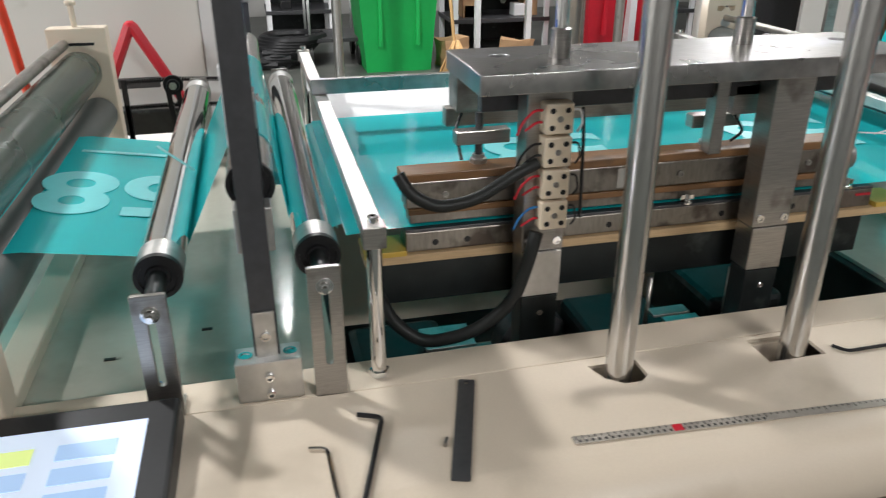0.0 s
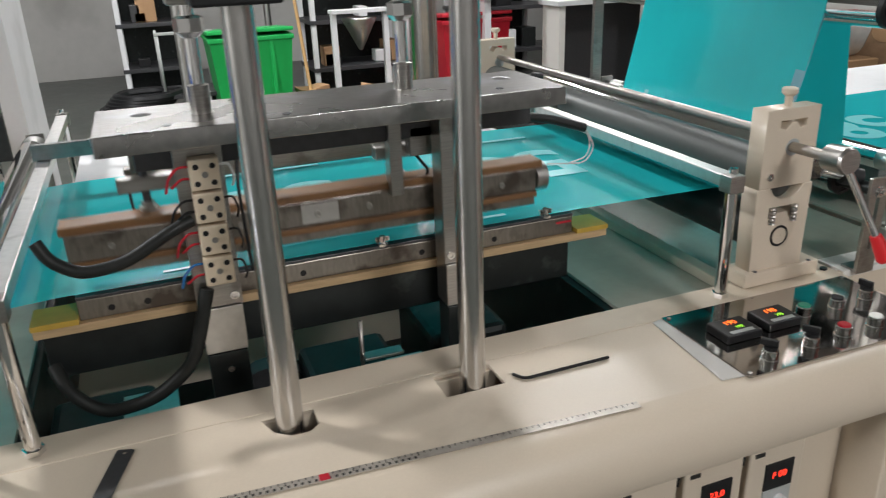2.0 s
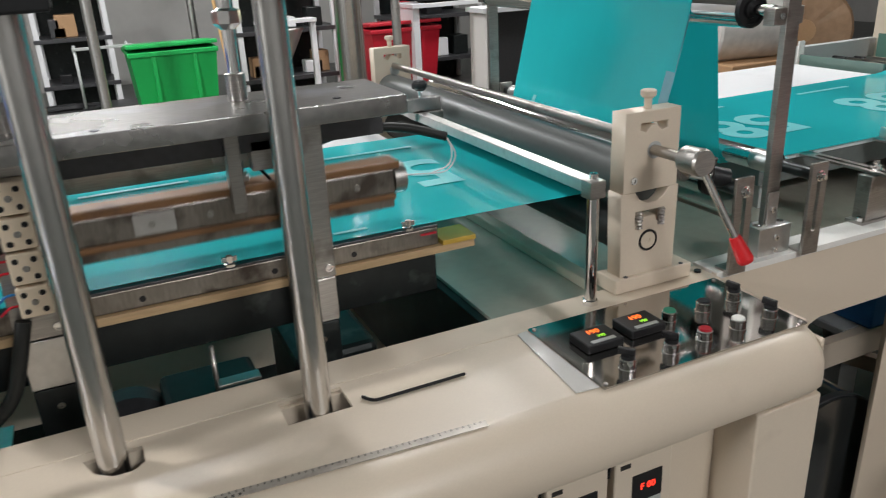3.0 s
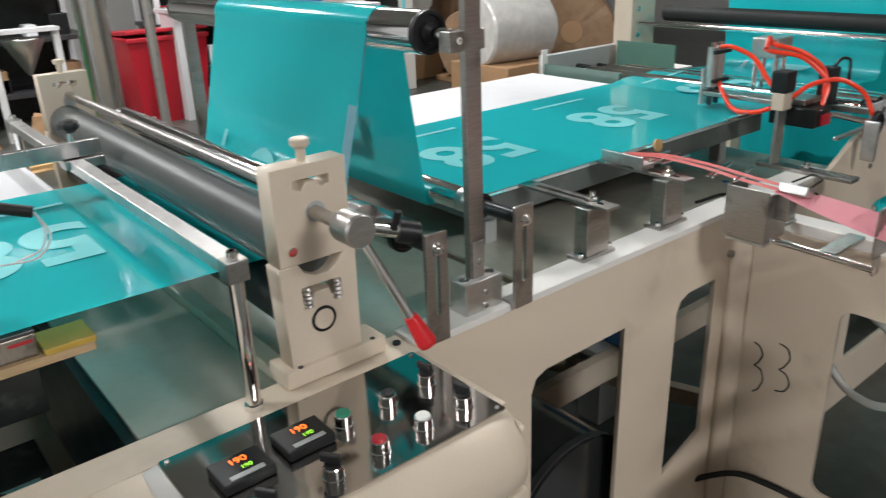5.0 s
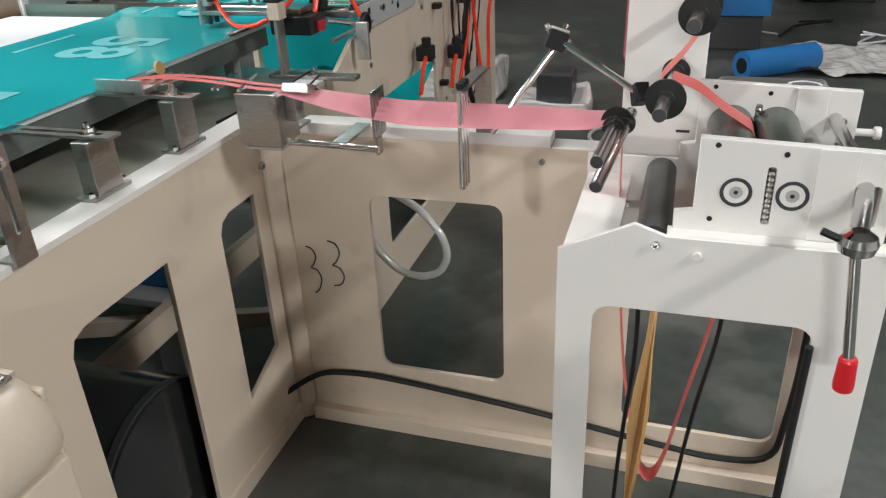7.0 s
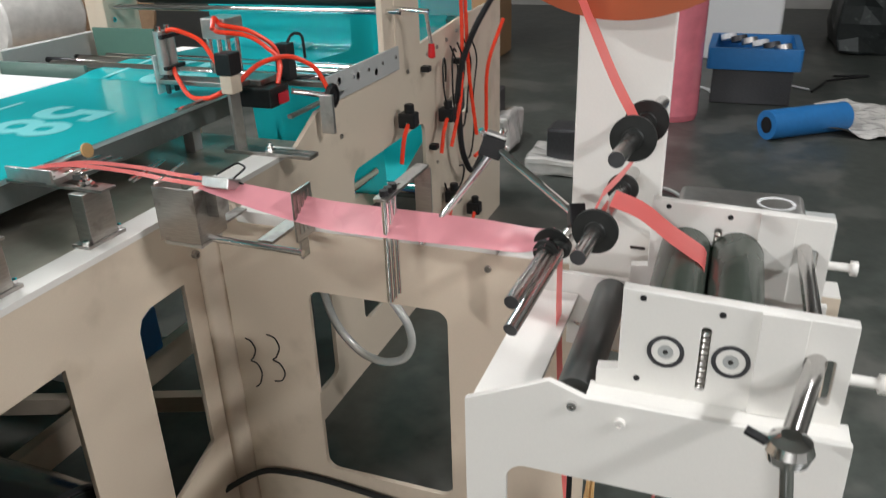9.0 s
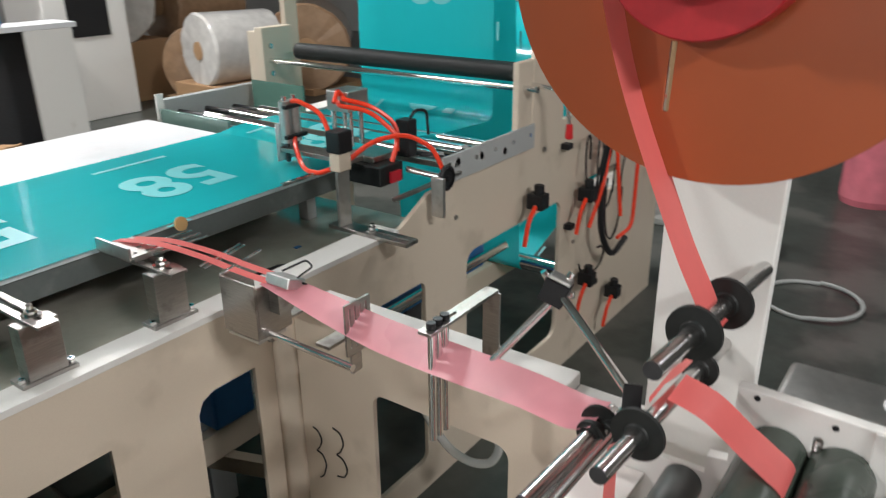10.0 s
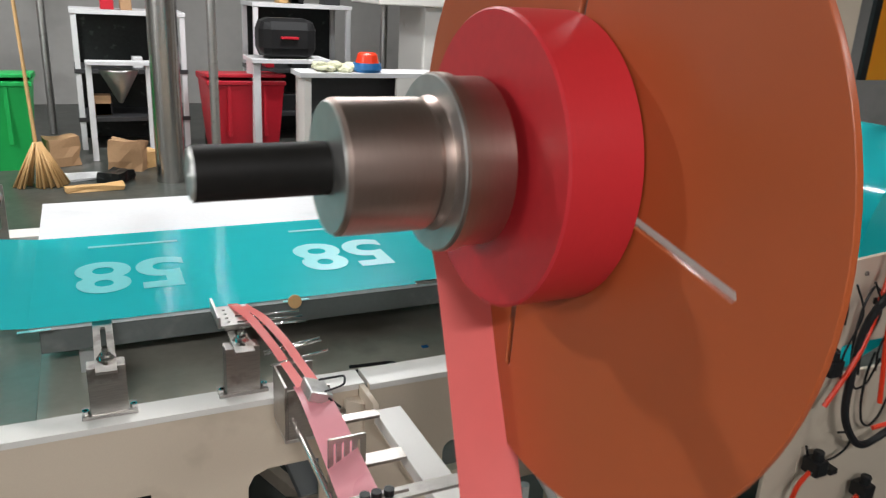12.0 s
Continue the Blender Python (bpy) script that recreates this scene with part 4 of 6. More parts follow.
cy("upper_roller", ROLLGREY, ns, (1.605, 1.135, 1.085), (1.605, 2.525, 1.085), 0.052, seg=40)
cy("lower_roller", RUBBER, ns, (1.617, 1.135, 0.953), (1.617, 2.525, 0.953), 0.05, seg=40)
cy("lift_rod", STEEL, ns, (1.622, 1.132, 1.165), (1.622, 2.53, 1.165), 0.011)
cy("chrome_roller", CHROME, ns, (1.745, 1.2, 1.085), (1.745, 2.42, 1.085), 0.035, seg=36)
for y0, y1 in ((1.16, 1.2), (2.42, 2.46)):
    cy("roller_end", SATIN, ns, (1.745, y0, 1.085), (1.745, y1, 1.085), 0.034, seg=36)
va = thing("air_valve", "small black and chrome fitting on the roller end", "valve")
cy("body", CHROME, va, (1.76, 1.16, 1.075), (1.83, 1.13, 1.055), 0.018)
cy("collar", BLACK, va, (1.80, 1.14, 1.06), (1.835, 1.125, 1.05), 0.022)
cy("stem", BLACK, va, (1.785, 1.13, 1.07), (1.79, 1.12, 1.105), 0.007)


# ---- table with the running film ----
tb = thing("film_table", "long white film table with dark grey edge", "table")
bx("top", GREYWHITE, tb, 2.2, 3.55, 1.372, 2.49, 0.966, 0.984, 0.001)
bx("apron", APRON, tb, 2.22, 3.54, 1.385, 2.48, 0.90, 0.9655, 0.002)
for x in (2.3, 3.4):
    for y in (1.45, 2.4):
        bx("leg", GREYPAINT, tb, x, x + 0.04, y, y + 0.04, 0.8035, 0.8995, 0.001)


def clamp(x, label):
    c = thing("edge_clamp", label, "clamp block", "edge clamps")
    bx("block", STEEL, c, x - 0.04, x + 0.04, 1.125, 1.165, TOP + 0.0025, 0.972, 0.002)
    bx("foot", STEEL, c, x - 0.058, x + 0.058, 1.12, 1.17, TOP + 0.0022, TOP + 0.012, 0.001)
    for dx in (-0.05, 0.05):
        bolt(c, (x + dx, 1.135, TOP + 0.012), (0, 0, 1), 0.008, 0.01)
    m = at(x, 1.215, 0.977) @ pose(0, 0, 0, 0, 0, 0)
    part("slotted_strip", plate_mesh(rrect(-0.022, 0.022, -0.13, 0.15, 0.003), [rrect(-0.006, 0.006, -0.1, 0.11, 0.006)], 0.006, m), STEEL, c)
    part("clamp_nut", lathe(B(), (x, 1.148, 0.98), (0, 0, 1), [(0, 0.02), (0.003, 0.02), (0.003, 0.013), (0.012, 0.013), (0.012, 0.007), (0.024, 0.007)], 8), CHROME, c)
    return c


clamp(2.36, "steel clamp block with slotted strip under the film edge")
clamp(2.655, "steel clamp block with tape guide head at the film edge")
hd = thing("tape_guide", "perforated aluminium tape guide with thin pins", "tape guide")
part("plate", plate_mesh(rrect(2.62, 2.70, 1.20, 1.32, 0.003), [circle2(2.64, 1.22 + 0.025 * k, 0.005, 10) for k in range(4)], 0.006, at(0, 0, 0.996)), ALU, hd)
bx("side_plate", ALU, hd, 2.612, 2.619, 1.2, 1.33, 0.992, 1.022, 0.001)
for y in (1.17, 1.2, 1.235):
    cy("pin", CHROME, hd, (2.66, y + 0.01, 1.0), (2.825, y + 0.03, 0.986), 0.003, seg=10)
part("brass_washer", lathe(B(), (2.825, 1.306, 0.996), (0, -1, 0.2), [(0, 0.018), (0.006, 0.018)], 20), TAN, hd)
bx("riser", ALU, hd, 2.63, 2.68, 1.21, 1.24, 0.9805, 0.9925, 0.001)

# scraps and a stray key on the bed
tool("hex_key", "black hex key lying on the bed sheet", "hex key", tube(B(), [(2.96, 1.25, 0.808), (3.08, 1.24, 0.808), (3.12, 1.17, 0.808)], 0.005, 6, 0.02), BLACK)
tool("scraper", "short black handled blade lying on the bed", "tool", box(B(), 2.86, 2.98, 1.18, 1.21, 0.8035, 0.82, 0.004), BLACK)
for x, y in ((3.1, 1.22), (3.2, 1.3), (2.5, 1.2), (3.26, 1.22)):
    tool("film_scrap", "tiny blue scrap of film on the bed", "scrap", box(B(), x, x + 0.02, y, y + 0.012, 0.8035, 0.806, 0, at(0, 0, 0)), BLUEPL)


# ---- the film ----
def strip(bm, pts, y0, y1, ny=2, wave=0.0):
    rows = []
    for i, (x, z) in enumerate(pts):
        row = []
        for j in range(ny + 1):
            y = y0 + (y1 - y0) * j / ny
            w = wave * noise.noise((x * 3, y * 7, z * 3))
            row.append(bm.verts.new((x + w * 0.6, y, z + w * (0.3 if abs(z - 1.0) < 0.05 else 1))))
        rows.append(row)
    for a, b in zip(rows, rows[1:]):
        for j in range(ny):
            bm.faces.new((a[j], a[j + 1], b[j + 1], b[j])).smooth = True


def arc(cx, cz, r, a0, a1, n=8):
    return [(cx + r * math.cos(radians(a0 + (a1 - a0) * i / n)), cz + r * math.sin(radians(a0 + (a1 - a0) * i / n))) for i in range(n + 1)]


Y0, Y1 = 1.345, 2.04
FILM_PATH = [(5.5, 0.5), (4.66, 0.2)] + arc(4.66, 0.24, 0.04, 270, 180) + [(4.44, 2.5)] + arc(4.4, 2.46, 0.04, 60, 180) + [(4.36, 1.02)] + arc(4.32, 1.01, 0.04, 0, -90) + [(4.0, 0.985), (3.85, 1.005), (3.62, 1.0), (3.55, 0.989), (2.20, 0.989), (2.09, 1.0)]
FILM_PATH += [(2.03, 1.004)] + arc(1.94, 1.395, 0.0425, -5, 190, 12) + [(1.822, 1.075), (1.79, 1.03), (1.72, 1.016), (1.53, 1.019), (1.25, 1.0225), (0.8, 1.0225), (0.2, 1.0225), (0.12, 1.018)]
FILM_PATH += [(0.06, 1.001), (0.03, 1.012)] + arc(-0.03, 1.165, 0.0375, 10, 165, 9) + arc(-0.185, 1.022, 0.0385, -20, -90, 6) + [(-0.42, 1.02), (-1.2, 1.02), (-1.35, 0.95)]


def dense(pts, step=0.05):
    out = [pts[0]]
    for a, b in zip(pts, pts[1:]):
        n = max(1, int(math.dist(a, b) / step))
        out += [(a[0] + (b[0] - a[0]) * k / n, a[1] + (b[1] - a[1]) * k / n) for k in range(1, n + 1)]
    return out


web_ob = thing("plastic_film_web", "glossy teal plastic film running flat through the machine", "plastic film")
CUTS = [0] + [FILM_PATH.index(p) for p in ((3.55, 0.989), (2.20, 0.989), (1.79, 1.03), (0.12, 1.018))] + [len(FILM_PATH) - 1]
for nm, i0, i1 in zip(("supply_span", "table_span", "hanging_span", "press_span", "dancer_span"), CUTS, CUTS[1:]):
    bm = B()
    strip(bm, dense(FILM_PATH[i0:i1 + 1]), 1.29 if nm == "press_span" else Y0, 2.055 if nm == "press_span" else Y1, 8, 0.0025)
    part(nm, bm, FILM, web_ob)

# the prints ride on the film: s is the length along its path
LENGTHS = [0.0]
for a, b in zip(FILM_PATH, FILM_PATH[1:]):
    LENGTHS.append(LENGTHS[-1] + math.dist(a, b))


def film_point(s):
    s = min(max(s, 0.0), LENGTHS[-1] - 1e-4)
    i = max(k for k in range(len(LENGTHS) - 1) if LENGTHS[k] <= s)
    a, b = Vector(FILM_PATH[i]), Vector(FILM_PATH[i + 1])
    return a + (b - a).normalized() * (s - LENGTHS[i])


def film_pose(s):
    """Where a print lies on the film, turning gently round the rollers."""
    s = min(max(s, 0.0), LENGTHS[-1] - 1e-4)
    p, d = film_point(s), (film_point(s + 0.12) - film_point(s - 0.12)).normalized()
    xa = Vector((d.x, 0, d.y))
    za = Vector((xa.z, 0, -xa.x))
    ya = za.cross(xa)
    m = Matrix((xa, ya, za)).transposed().to_4x4()
    m.translation = Vector((p.x, 0, p.y)) + za * 0.0016
    return m


PRINTS = []


def film_print():
    g = thing("film_print", "pale bag number print with a pale side stripe on the film", "print", "film prints")
    yc = 1.66
    part("number", text_mesh("58", 0.3, Matrix(((1, 0, 0, 0), (0, 1.1, 0, -yc), (0, 0, 1, 0), (0, 0, 0, 1))), 0.0004, 1.0, 0.008), PRINT, g)
    part("side_stripe", box(B(), -0.15, 0.11, -1.925, -1.908, -0.0005, 0.0005), PRINT, g)
    part("near_mark", box(B(), 0.2, 0.27, -1.33, -1.32, -0.0005, 0.0005), PRINT, g)
    return g


# side seam stripe on the hanging part is a folded clear edge
sm = thing("film_seam", "narrow grey folded seam along the hanging film edge", "seam")
bm = B()
pts = [(1.904, 1.38), (1.826, 1.095)]
strip(bm, [(x - 0.004, z) for x, z in pts], Y0 - 0.002, Y0 + 0.03, 1)
part("fold", bm, material("grey_blue_fold", (0.2, 0.42, 0.5), 0.2), sm)

# supply roll and take-up roll that hold the rest of the film
for nm, x, z, r, lab in (("film_supply_roll", 5.5, 0.92, 0.42, "large teal roll of printed film on the supply stand"), ("film_takeup_roll", -1.35, 0.92, 0.2, "teal roll of finished film at the machine end")):
    fr = thing(nm, lab, "film roll")
    cy("roll", FILM, fr, (x, Y0 - 0.01, z), (x, Y1 + 0.01, z), r, seg=48)
    cy("shaft", STEEL, fr, (x, 1.12, z), (x, 2.6, z), 0.03)
    for y in (1.13, 2.6):
        bx("stand", CREAM, fr, x - 0.05, x + 0.05, y - 0.02, y + 0.02, FLOOR, z + 0.05, 0.003)
FILM_ENDS = (0.0, LENGTHS[-1])
lor = thing("floor_roller", "chrome roller low inside the supply frame", "idler roller")
cy("shell", CHROME, lor, (4.66, 1.1, 0.24), (4.66, 2.5, 0.24), 0.038)
for y in (1.1, 2.5):
    bx("post", CREAM, lor, 4.63, 4.69, y - 0.03, y, FLOOR, 0.28, 0.002)
tpr = thing("top_roller", "chrome roller high over the supply end", "idler roller")
cy("shell", CHROME, tpr, (4.4, 1.1, 2.46), (4.4, 2.5, 2.46), 0.038)
for y in (1.06, 2.5):
    bx("post", CREAM, tpr, 4.36, 4.44, y, y + 0.03, TOP, 2.5, 0.002) if y > 2 else bx("post", CREAM, tpr, 4.36, 4.43, y + 0.0065, y + 0.03, 1.86, 2.5, 0.002)

WRAPBLACK = material("black_wrapped_drum", (0.02, 0.022, 0.022), 0.18, grain=14, vary=0.6, bump=0.8, coat=0.6)

ORANGEBOARD = material("orange_board", (0.85, 0.28, 0.01), 0.4, grain=20, vary=0.06)

# ---- side arm that carries the tape ----
sa = thing("side_arm_frame", "cream painted side arm plate with a cut opening and pen marks", "machine frame")
part("arm_plate", plate_mesh([(-0.42, FLOOR), (1.084, FLOOR), (1.084, TOP), (0.98, TOP), (0.97, 0.80), (-0.42, 0.80)], [rrect(0.403, 0.788, 0.055, 0.633, 0.035), rrect(-0.35, 0.06, -0.02, 0.6, 0.04)], 0.014, at(2.938, 0, 0) @ YZ, 0.001), CREAM, sa)
bx("top_bar", WHITE, sa, 2.932, 3.0, 0.28, 0.975, 0.801, 0.833, 0.002, "white top bar")
bx("top_bar", WHITE, sa, 2.932, 3.0, -0.42, 0.278, 0.79, 0.805, 0.002)
part("corner_strip", plate_mesh([(2.9305, 1.084), (2.9305, 1.04), (2.922, 1.046), (2.908, 1.058), (2.897, 1.07), (2.892, 1.084)], [], TOP - 0.03 - FLOOR, at(0, 0, (TOP - 0.03 + FLOOR) / 2), 0.001), CREAM, sa, "rounded weld corner")
bx("foot_rail", CREAM, sa, 2.90, 2.9305, -0.42, 1.04, FLOOR, FLOOR + 0.05, 0.002)
part("pen_mark", tube(B(), [(2.9295, 1.003, 0.45), (2.9295, 0.985, 0.445), (2.9295, 0.972, 0.42), (2.9295, 0.985, 0.39), (2.9295, 0.997, 0.378), (2.9295, 0.975, 0.375), (2.9295, 0.962, 0.345), (2.9295, 0.975, 0.305), (2.9295, 0.99, 0.292)], 0.0022, 6, 0.02), INK, sa, "black handwritten figure three")
part("pen_mark", tube(B(), [(2.9295, 0.93, 0.475), (2.9295, 0.905, 0.47), (2.9295, 0.893, 0.44), (2.9295, 0.91, 0.405), (2.9295, 0.925, 0.395), (2.9295, 0.9, 0.39), (2.9295, 0.885, 0.36), (2.9295, 0.9, 0.33), (2.9295, 0.925, 0.325)], 0.0022, 6, 0.02), INK, sa, "black handwritten figure three")
for y in (0.3,):
    bolt(sa, (2.931, y, 0.765), (-1, 0, 0), 0.008, 0.008, STEEL)
tagged(part("control_cable", tube(B(), [(2.75, 1.2, -0.12), (2.85, 1.08, -0.03), (2.915, 1.0, 0.005), (2.918, 0.85, 0.02), (2.918, 0.7, 0.012), (2.918, 0.5, -0.005), (2.918, 0.3, -0.025), (2.918, 0.05, -0.06), (2.918, -0.2, -0.09), (2.918, -0.36, -0.07), (2.918, -0.38, 0.2), (2.918, -0.38, 0.5)], 0.009, 10, 0.08), RUBBER), "black control cable clipped along the side arm", "cable")
tagged(part("clear_hose", tube(B(), [(3.43, 1.045, 0.45), (3.43, 1.04, 0.3), (3.43, 1.0, 0.195), (3.43, 0.914, 0.108), (3.43, 0.828, 0.09), (3.43, 0.752, 0.12), (3.43, 0.72, 0.19), (3.44, 0.74, 0.26), (3.46, 0.82, 0.35), (3.5, 1.0, 0.42), (3.52, 1.1, 0.42)], 0.0145, 12, 0.06), CLEAR), "fat clear wire-wound hose looped under the arm", "hose")
br = thing("arm_brace", "cream diagonal braces behind the side arm", "brace")
part("brace", box(B(), -0.02, 0.02, -0.45, 0.5, -0.03, 0.03, 0.002, at(3.0, 1.6, 0.05) @ pose(0, 0, 0, 0, 0, 20)), CREAM, br)
bx("low_rail", CREAM, br, 1.8, 4.9, 1.5, 1.54, 0.1, 0.2, 0.002)
# dark drums and trays seen through the openings
sgn = thing("warning_board", "orange board with a black edge by the supply roll", "board")
bx("board", ORANGEBOARD, sgn, 5.38, 5.62, 1.7, 1.712, 1.53, 2.1, 0.002)
bx("edge", BLACK, sgn, 5.34, 5.379, 1.695, 1.715, 1.53, 2.1, 0.002)
bx("hanger", STEEL, sgn, 5.47, 5.5, 1.7, 1.71, 2.1, 5.2, 0.001)
dk = thing("waste_drum", "black glossy drum lying inside the frame", "drum")
for y in (1.16, 2.3):
    part("hoop", lathe(B(), (2.34, y, 0.07), (0, 1, 0), [(-0.01, 0.238), (-0.01, 0.246), (0.01, 0.246), (0.01, 0.238)], 40), DARKSTEEL, dk)
cy("drum", WRAPBLACK, dk, (2.34, 1.14, 0.07), (2.34, 2.32, 0.07), 0.24, seg=48)
bt = thing("parts_bin", "blue plastic parts bin inside the frame", "bin")
part("bin", box(B(), 2.98, 3.14, 1.5, 1.75, 0.2, 0.36, 0.01), BLUEPL, bt)
bx("bin_tray", GREYPAINT, bt, 2.9, 3.2, 1.545, 1.85, 0.17, 0.1995, 0.004)
bx("tray_leg", GREYPAINT, bt, 3.0, 3.1, 1.6, 1.7, FLOOR, 0.17, 0.002)
bd = thing("blue_rail", "blue machine part seen through the frame opening", "machine part")
bx("body", BLUEPL, bd, 3.6, 4.4, 1.4, 1.6, 0.3, 0.45, 0.01)
cy("shaft", CHROME, bd, (3.5, 1.3, 0.42), (4.4, 1.3, 0.42), 0.02)
bx("stand", DARKSTEEL, bd, 3.9, 4.0, 1.45, 1.55, FLOOR, 0.299, 0.002)

# ---- tape guides along the arm ----
tg = thing("tape_guide_plates", "bent steel plates and rods guiding the tape", "tape guide")
bx("bent_plate", STEEL, tg, 2.70, 2.706, 0.9, 1.01, 0.845, 0.975, 0.001)
bx("bent_plate", STEEL, tg, 2.7065, 2.79, 1.004, 1.01, 0.875, 0.975, 0.001)
bx("bent_plate", STEEL, tg, 2.7065, 2.80, 0.9, 0.906, 0.845, 0.965, 0.001)
bx("shelf", ALU, tg, 2.70, 2.78, 0.9, 1.0, 0.836, 0.844, 0.001)
bx("shelf_arm", STEEL, tg, 2.78, 2.932, 0.935, 0.965, 0.836, 0.843, 0.001)
cy("rod", CHROME, tg, (2.735, 0.95, 0.85), (2.735, 0.66, 0.843), 0.008)
comb = plate_mesh(rrect(2.725, 2.80, 0.87, 0.985, 0.002), [rrect(2.735 + k * 0.016, 2.741 + k * 0.016, 0.885, 0.975, 0.002) for k in range(4)], 0.005, at(0, 0.665, 0) @ XZ)
part("comb_plate", comb, STEEL, tg)
part("comb_stem", plate_mesh(rrect(2.735, 2.765, 0.828, 0.869, 0.001), [], 0.006, at(0, 0.664, 0) @ XZ), STEEL, tg)
bx("support_strip", STEEL, tg, 2.77, 2.93, 0.76, 0.80, 0.834, 0.842, 0.001)
clip = thing("binder_clip", "bright steel clip with black wire handles on the tape", "clip")
part("jaw", box(B(), -0.02, 0.03, -0.035, 0.035, -0.012, 0.012, 0.003, at(2.755, 0.865, 0.978) @ pose(0, 0, 0, 0, 20, 0)), ALU, clip)
part("wire_handle", tube(B(), [(2.77, 0.84, 0.985), (2.81, 0.83, 1.0), (2.82, 0.86, 1.005), (2.77, 0.885, 0.99)], 0.0025, 6, 0.01), BLACK, clip)
part("wire_handle", tube(B(), [(2.775, 0.83, 0.975), (2.80, 0.815, 0.955), (2.79, 0.85, 0.95), (2.76, 0.87, 0.965)], 0.0025, 6, 0.01), BLACK, clip)
bx("rest", STEEL, clip, 2.74, 2.78, 0.87, 0.9, 0.9, 0.968, 0.001)
for k, y in enumerate((1.06, 1.045, 0.99)):
    cy("guide_pin", CHROME, tg, (2.69, y, 0.986), (2.83, y + 0.03, 0.988), 0.003, seg=8)
fk = thing("tape_fork", "three chrome pins hung from a slotted steel arm", "tape guide")
part("arm", plate_mesh(rrect(2.70, 2.93, 0.435, 0.465, 0.003), [rrect(2.71, 2.8, 0.446, 0.454, 0.003)], 0.006, at(0, 0, 1.0)), STEEL, fk)
bx("arm_leg", STEEL, fk, 2.9245, 2.93, 0.43, 0.47, 0.834, 0.996, 0.001)
for k, x in enumerate((2.722, 2.742, 2.764)):
    cy("pin", CHROME, fk, (x, 0.45, 0.765), (x, 0.45, 1.0), 0.0075)
    part("pin_screw", lathe(B(), (x, 0.45, 1.003), (0, 0, 1), [(0, 0.009), (0.012, 0.009), (0.012, 0.004)], 14), BLACK, fk)

# ---- clamp cross and disc rollers ----
cc = thing("clamp_cross", "black cross clamp with two chrome rods", "rod clamp", loc=(-0.01, -0.008, 0.013))
part("block", box(B(), -0.022, 0.022, -0.022, 0.022, -0.02, 0.02, 0.002, at(2.826, 0.262, 1.079) @ pose(0, 0, 0, 20, 10, 15)), BLACK, cc)
part("cap", box(B(), -0.018, 0.018, -0.02, 0.02, 0.0205, 0.028, 0.002, at(2.826, 0.262, 1.079) @ pose(0, 0, 0, 20, 10, 15)), ALU, cc)
cy("rod", CHROME, cc, (2.822, 0.255, 1.075), (2.755, 0.392, 0.885), 0.0075)
cy("rod", CHROME, cc, (2.83, 0.265, 1.085), (2.705, 0.065, 1.0), 0.0075)
for d in ((0.02, -0.02, 0.025), (-0.01, 0.02, 0.03), (0.01, -0.03, -0.01)):
    cy("screw", CHROME, cc, (2.826 + d[0] * 0.5, 0.262 + d[1] * 0.5, 1.079 + d[2] * 0.5), (2.826 + d[0], 0.262 + d[1], 1.085 + d[2]), 0.006, seg=10)
part("end_block", box(B(), -0.022, 0.022, -0.014, 0.014, -0.02, 0.02, 0.002, at(2.71, 0.07, 1.0) @ pose(0, 0, 0, 0, 30, 20)), BLACK, cc)


def disc_rod(a, b, discs, label):
    g = thing("disc_roller", label, "guide roller", "disc rollers")
    a, b = Vector(a), Vector(b)
    cy("rod", SATIN, g, a, b, 0.0125, seg=24)
    part("rod_tip", lathe(B(), a, a - b, [(0, 0.0123), (0.001, 0.012)], 20), DARKSTEEL, g)
    d = (b - a).normalized()
    for x, r in discs:
        p = a + d * ((x - a.x) / d.x)
        part("flange_disc", lathe(B(), p, d, [(-0.008, 0.016), (-0.005, 0.018), (-0.004, r), (0.003, r), (0.004, 0.019), (0.012, 0.018)], 32), RUBBER, g)
    return g


disc_rod((2.478, 0.119, 0.944), (2.73, 0.1, 0.957), [(2.66, 0.024), (2.69, 0.033)], "steel tape roller with black flange discs")
disc_rod((2.471, 0.118, 0.897), (2.73, 0.078, 0.965), [(2.685, 0.02)], "steel tape rod with a black collar")
disc_rod((2.475, 0.015, 1.039), (2.903, -0.01, 1.034), [(2.585, 0.038), (2.80, 0.029)], "steel tape roller with black flange discs")
disc_rod((2.505, -0.028, 1.187), (2.903, -0.053, 1.177), [(2.628, 0.037), (2.742, 0.037)], "steel tape roller carrying the pink tape between discs")

# ---- tape: reel, run and twist ----
col = thing("reel_column", "plain white flat column carrying the tape reel", "column")
bx("column_body", WHITE, col, 2.903, 2.9305, -0.066, 0.11, 0.62, 1.72, 0.003)
part("writing_mark", box(B(), 2.9015, 2.9035, -0.045, -0.015, 0.87, 0.876), INK, col)
for z in (0.68, 0.75):
    bolt(col, (2.903, 0.085, z), (-1, 0, 0), 0.008, 0.006)
AX = (0.022, 1.657)
reel = thing("tape_reel", "orange reel disc with red tape roll on a steel chuck", "tape reel")
cy("shaft_stub", STUB, reel, (2.43, *AX), (2.532, *AX), 0.0205, seg=32)
part("shaft_face", lathe(B(), (2.43, *AX), (-1, 0, 0), [(0, 0.02), (0.002, 0.018), (0.002, 0.004), (0.001, 0.003)], 32), ALU, reel)
part("face_ring", lathe(B(), (2.5285, *AX), (1, 0, 0), [(0, 0.022), (0, 0.05), (0.001, 0.051)], 48), ALU, reel, "bright turned face")
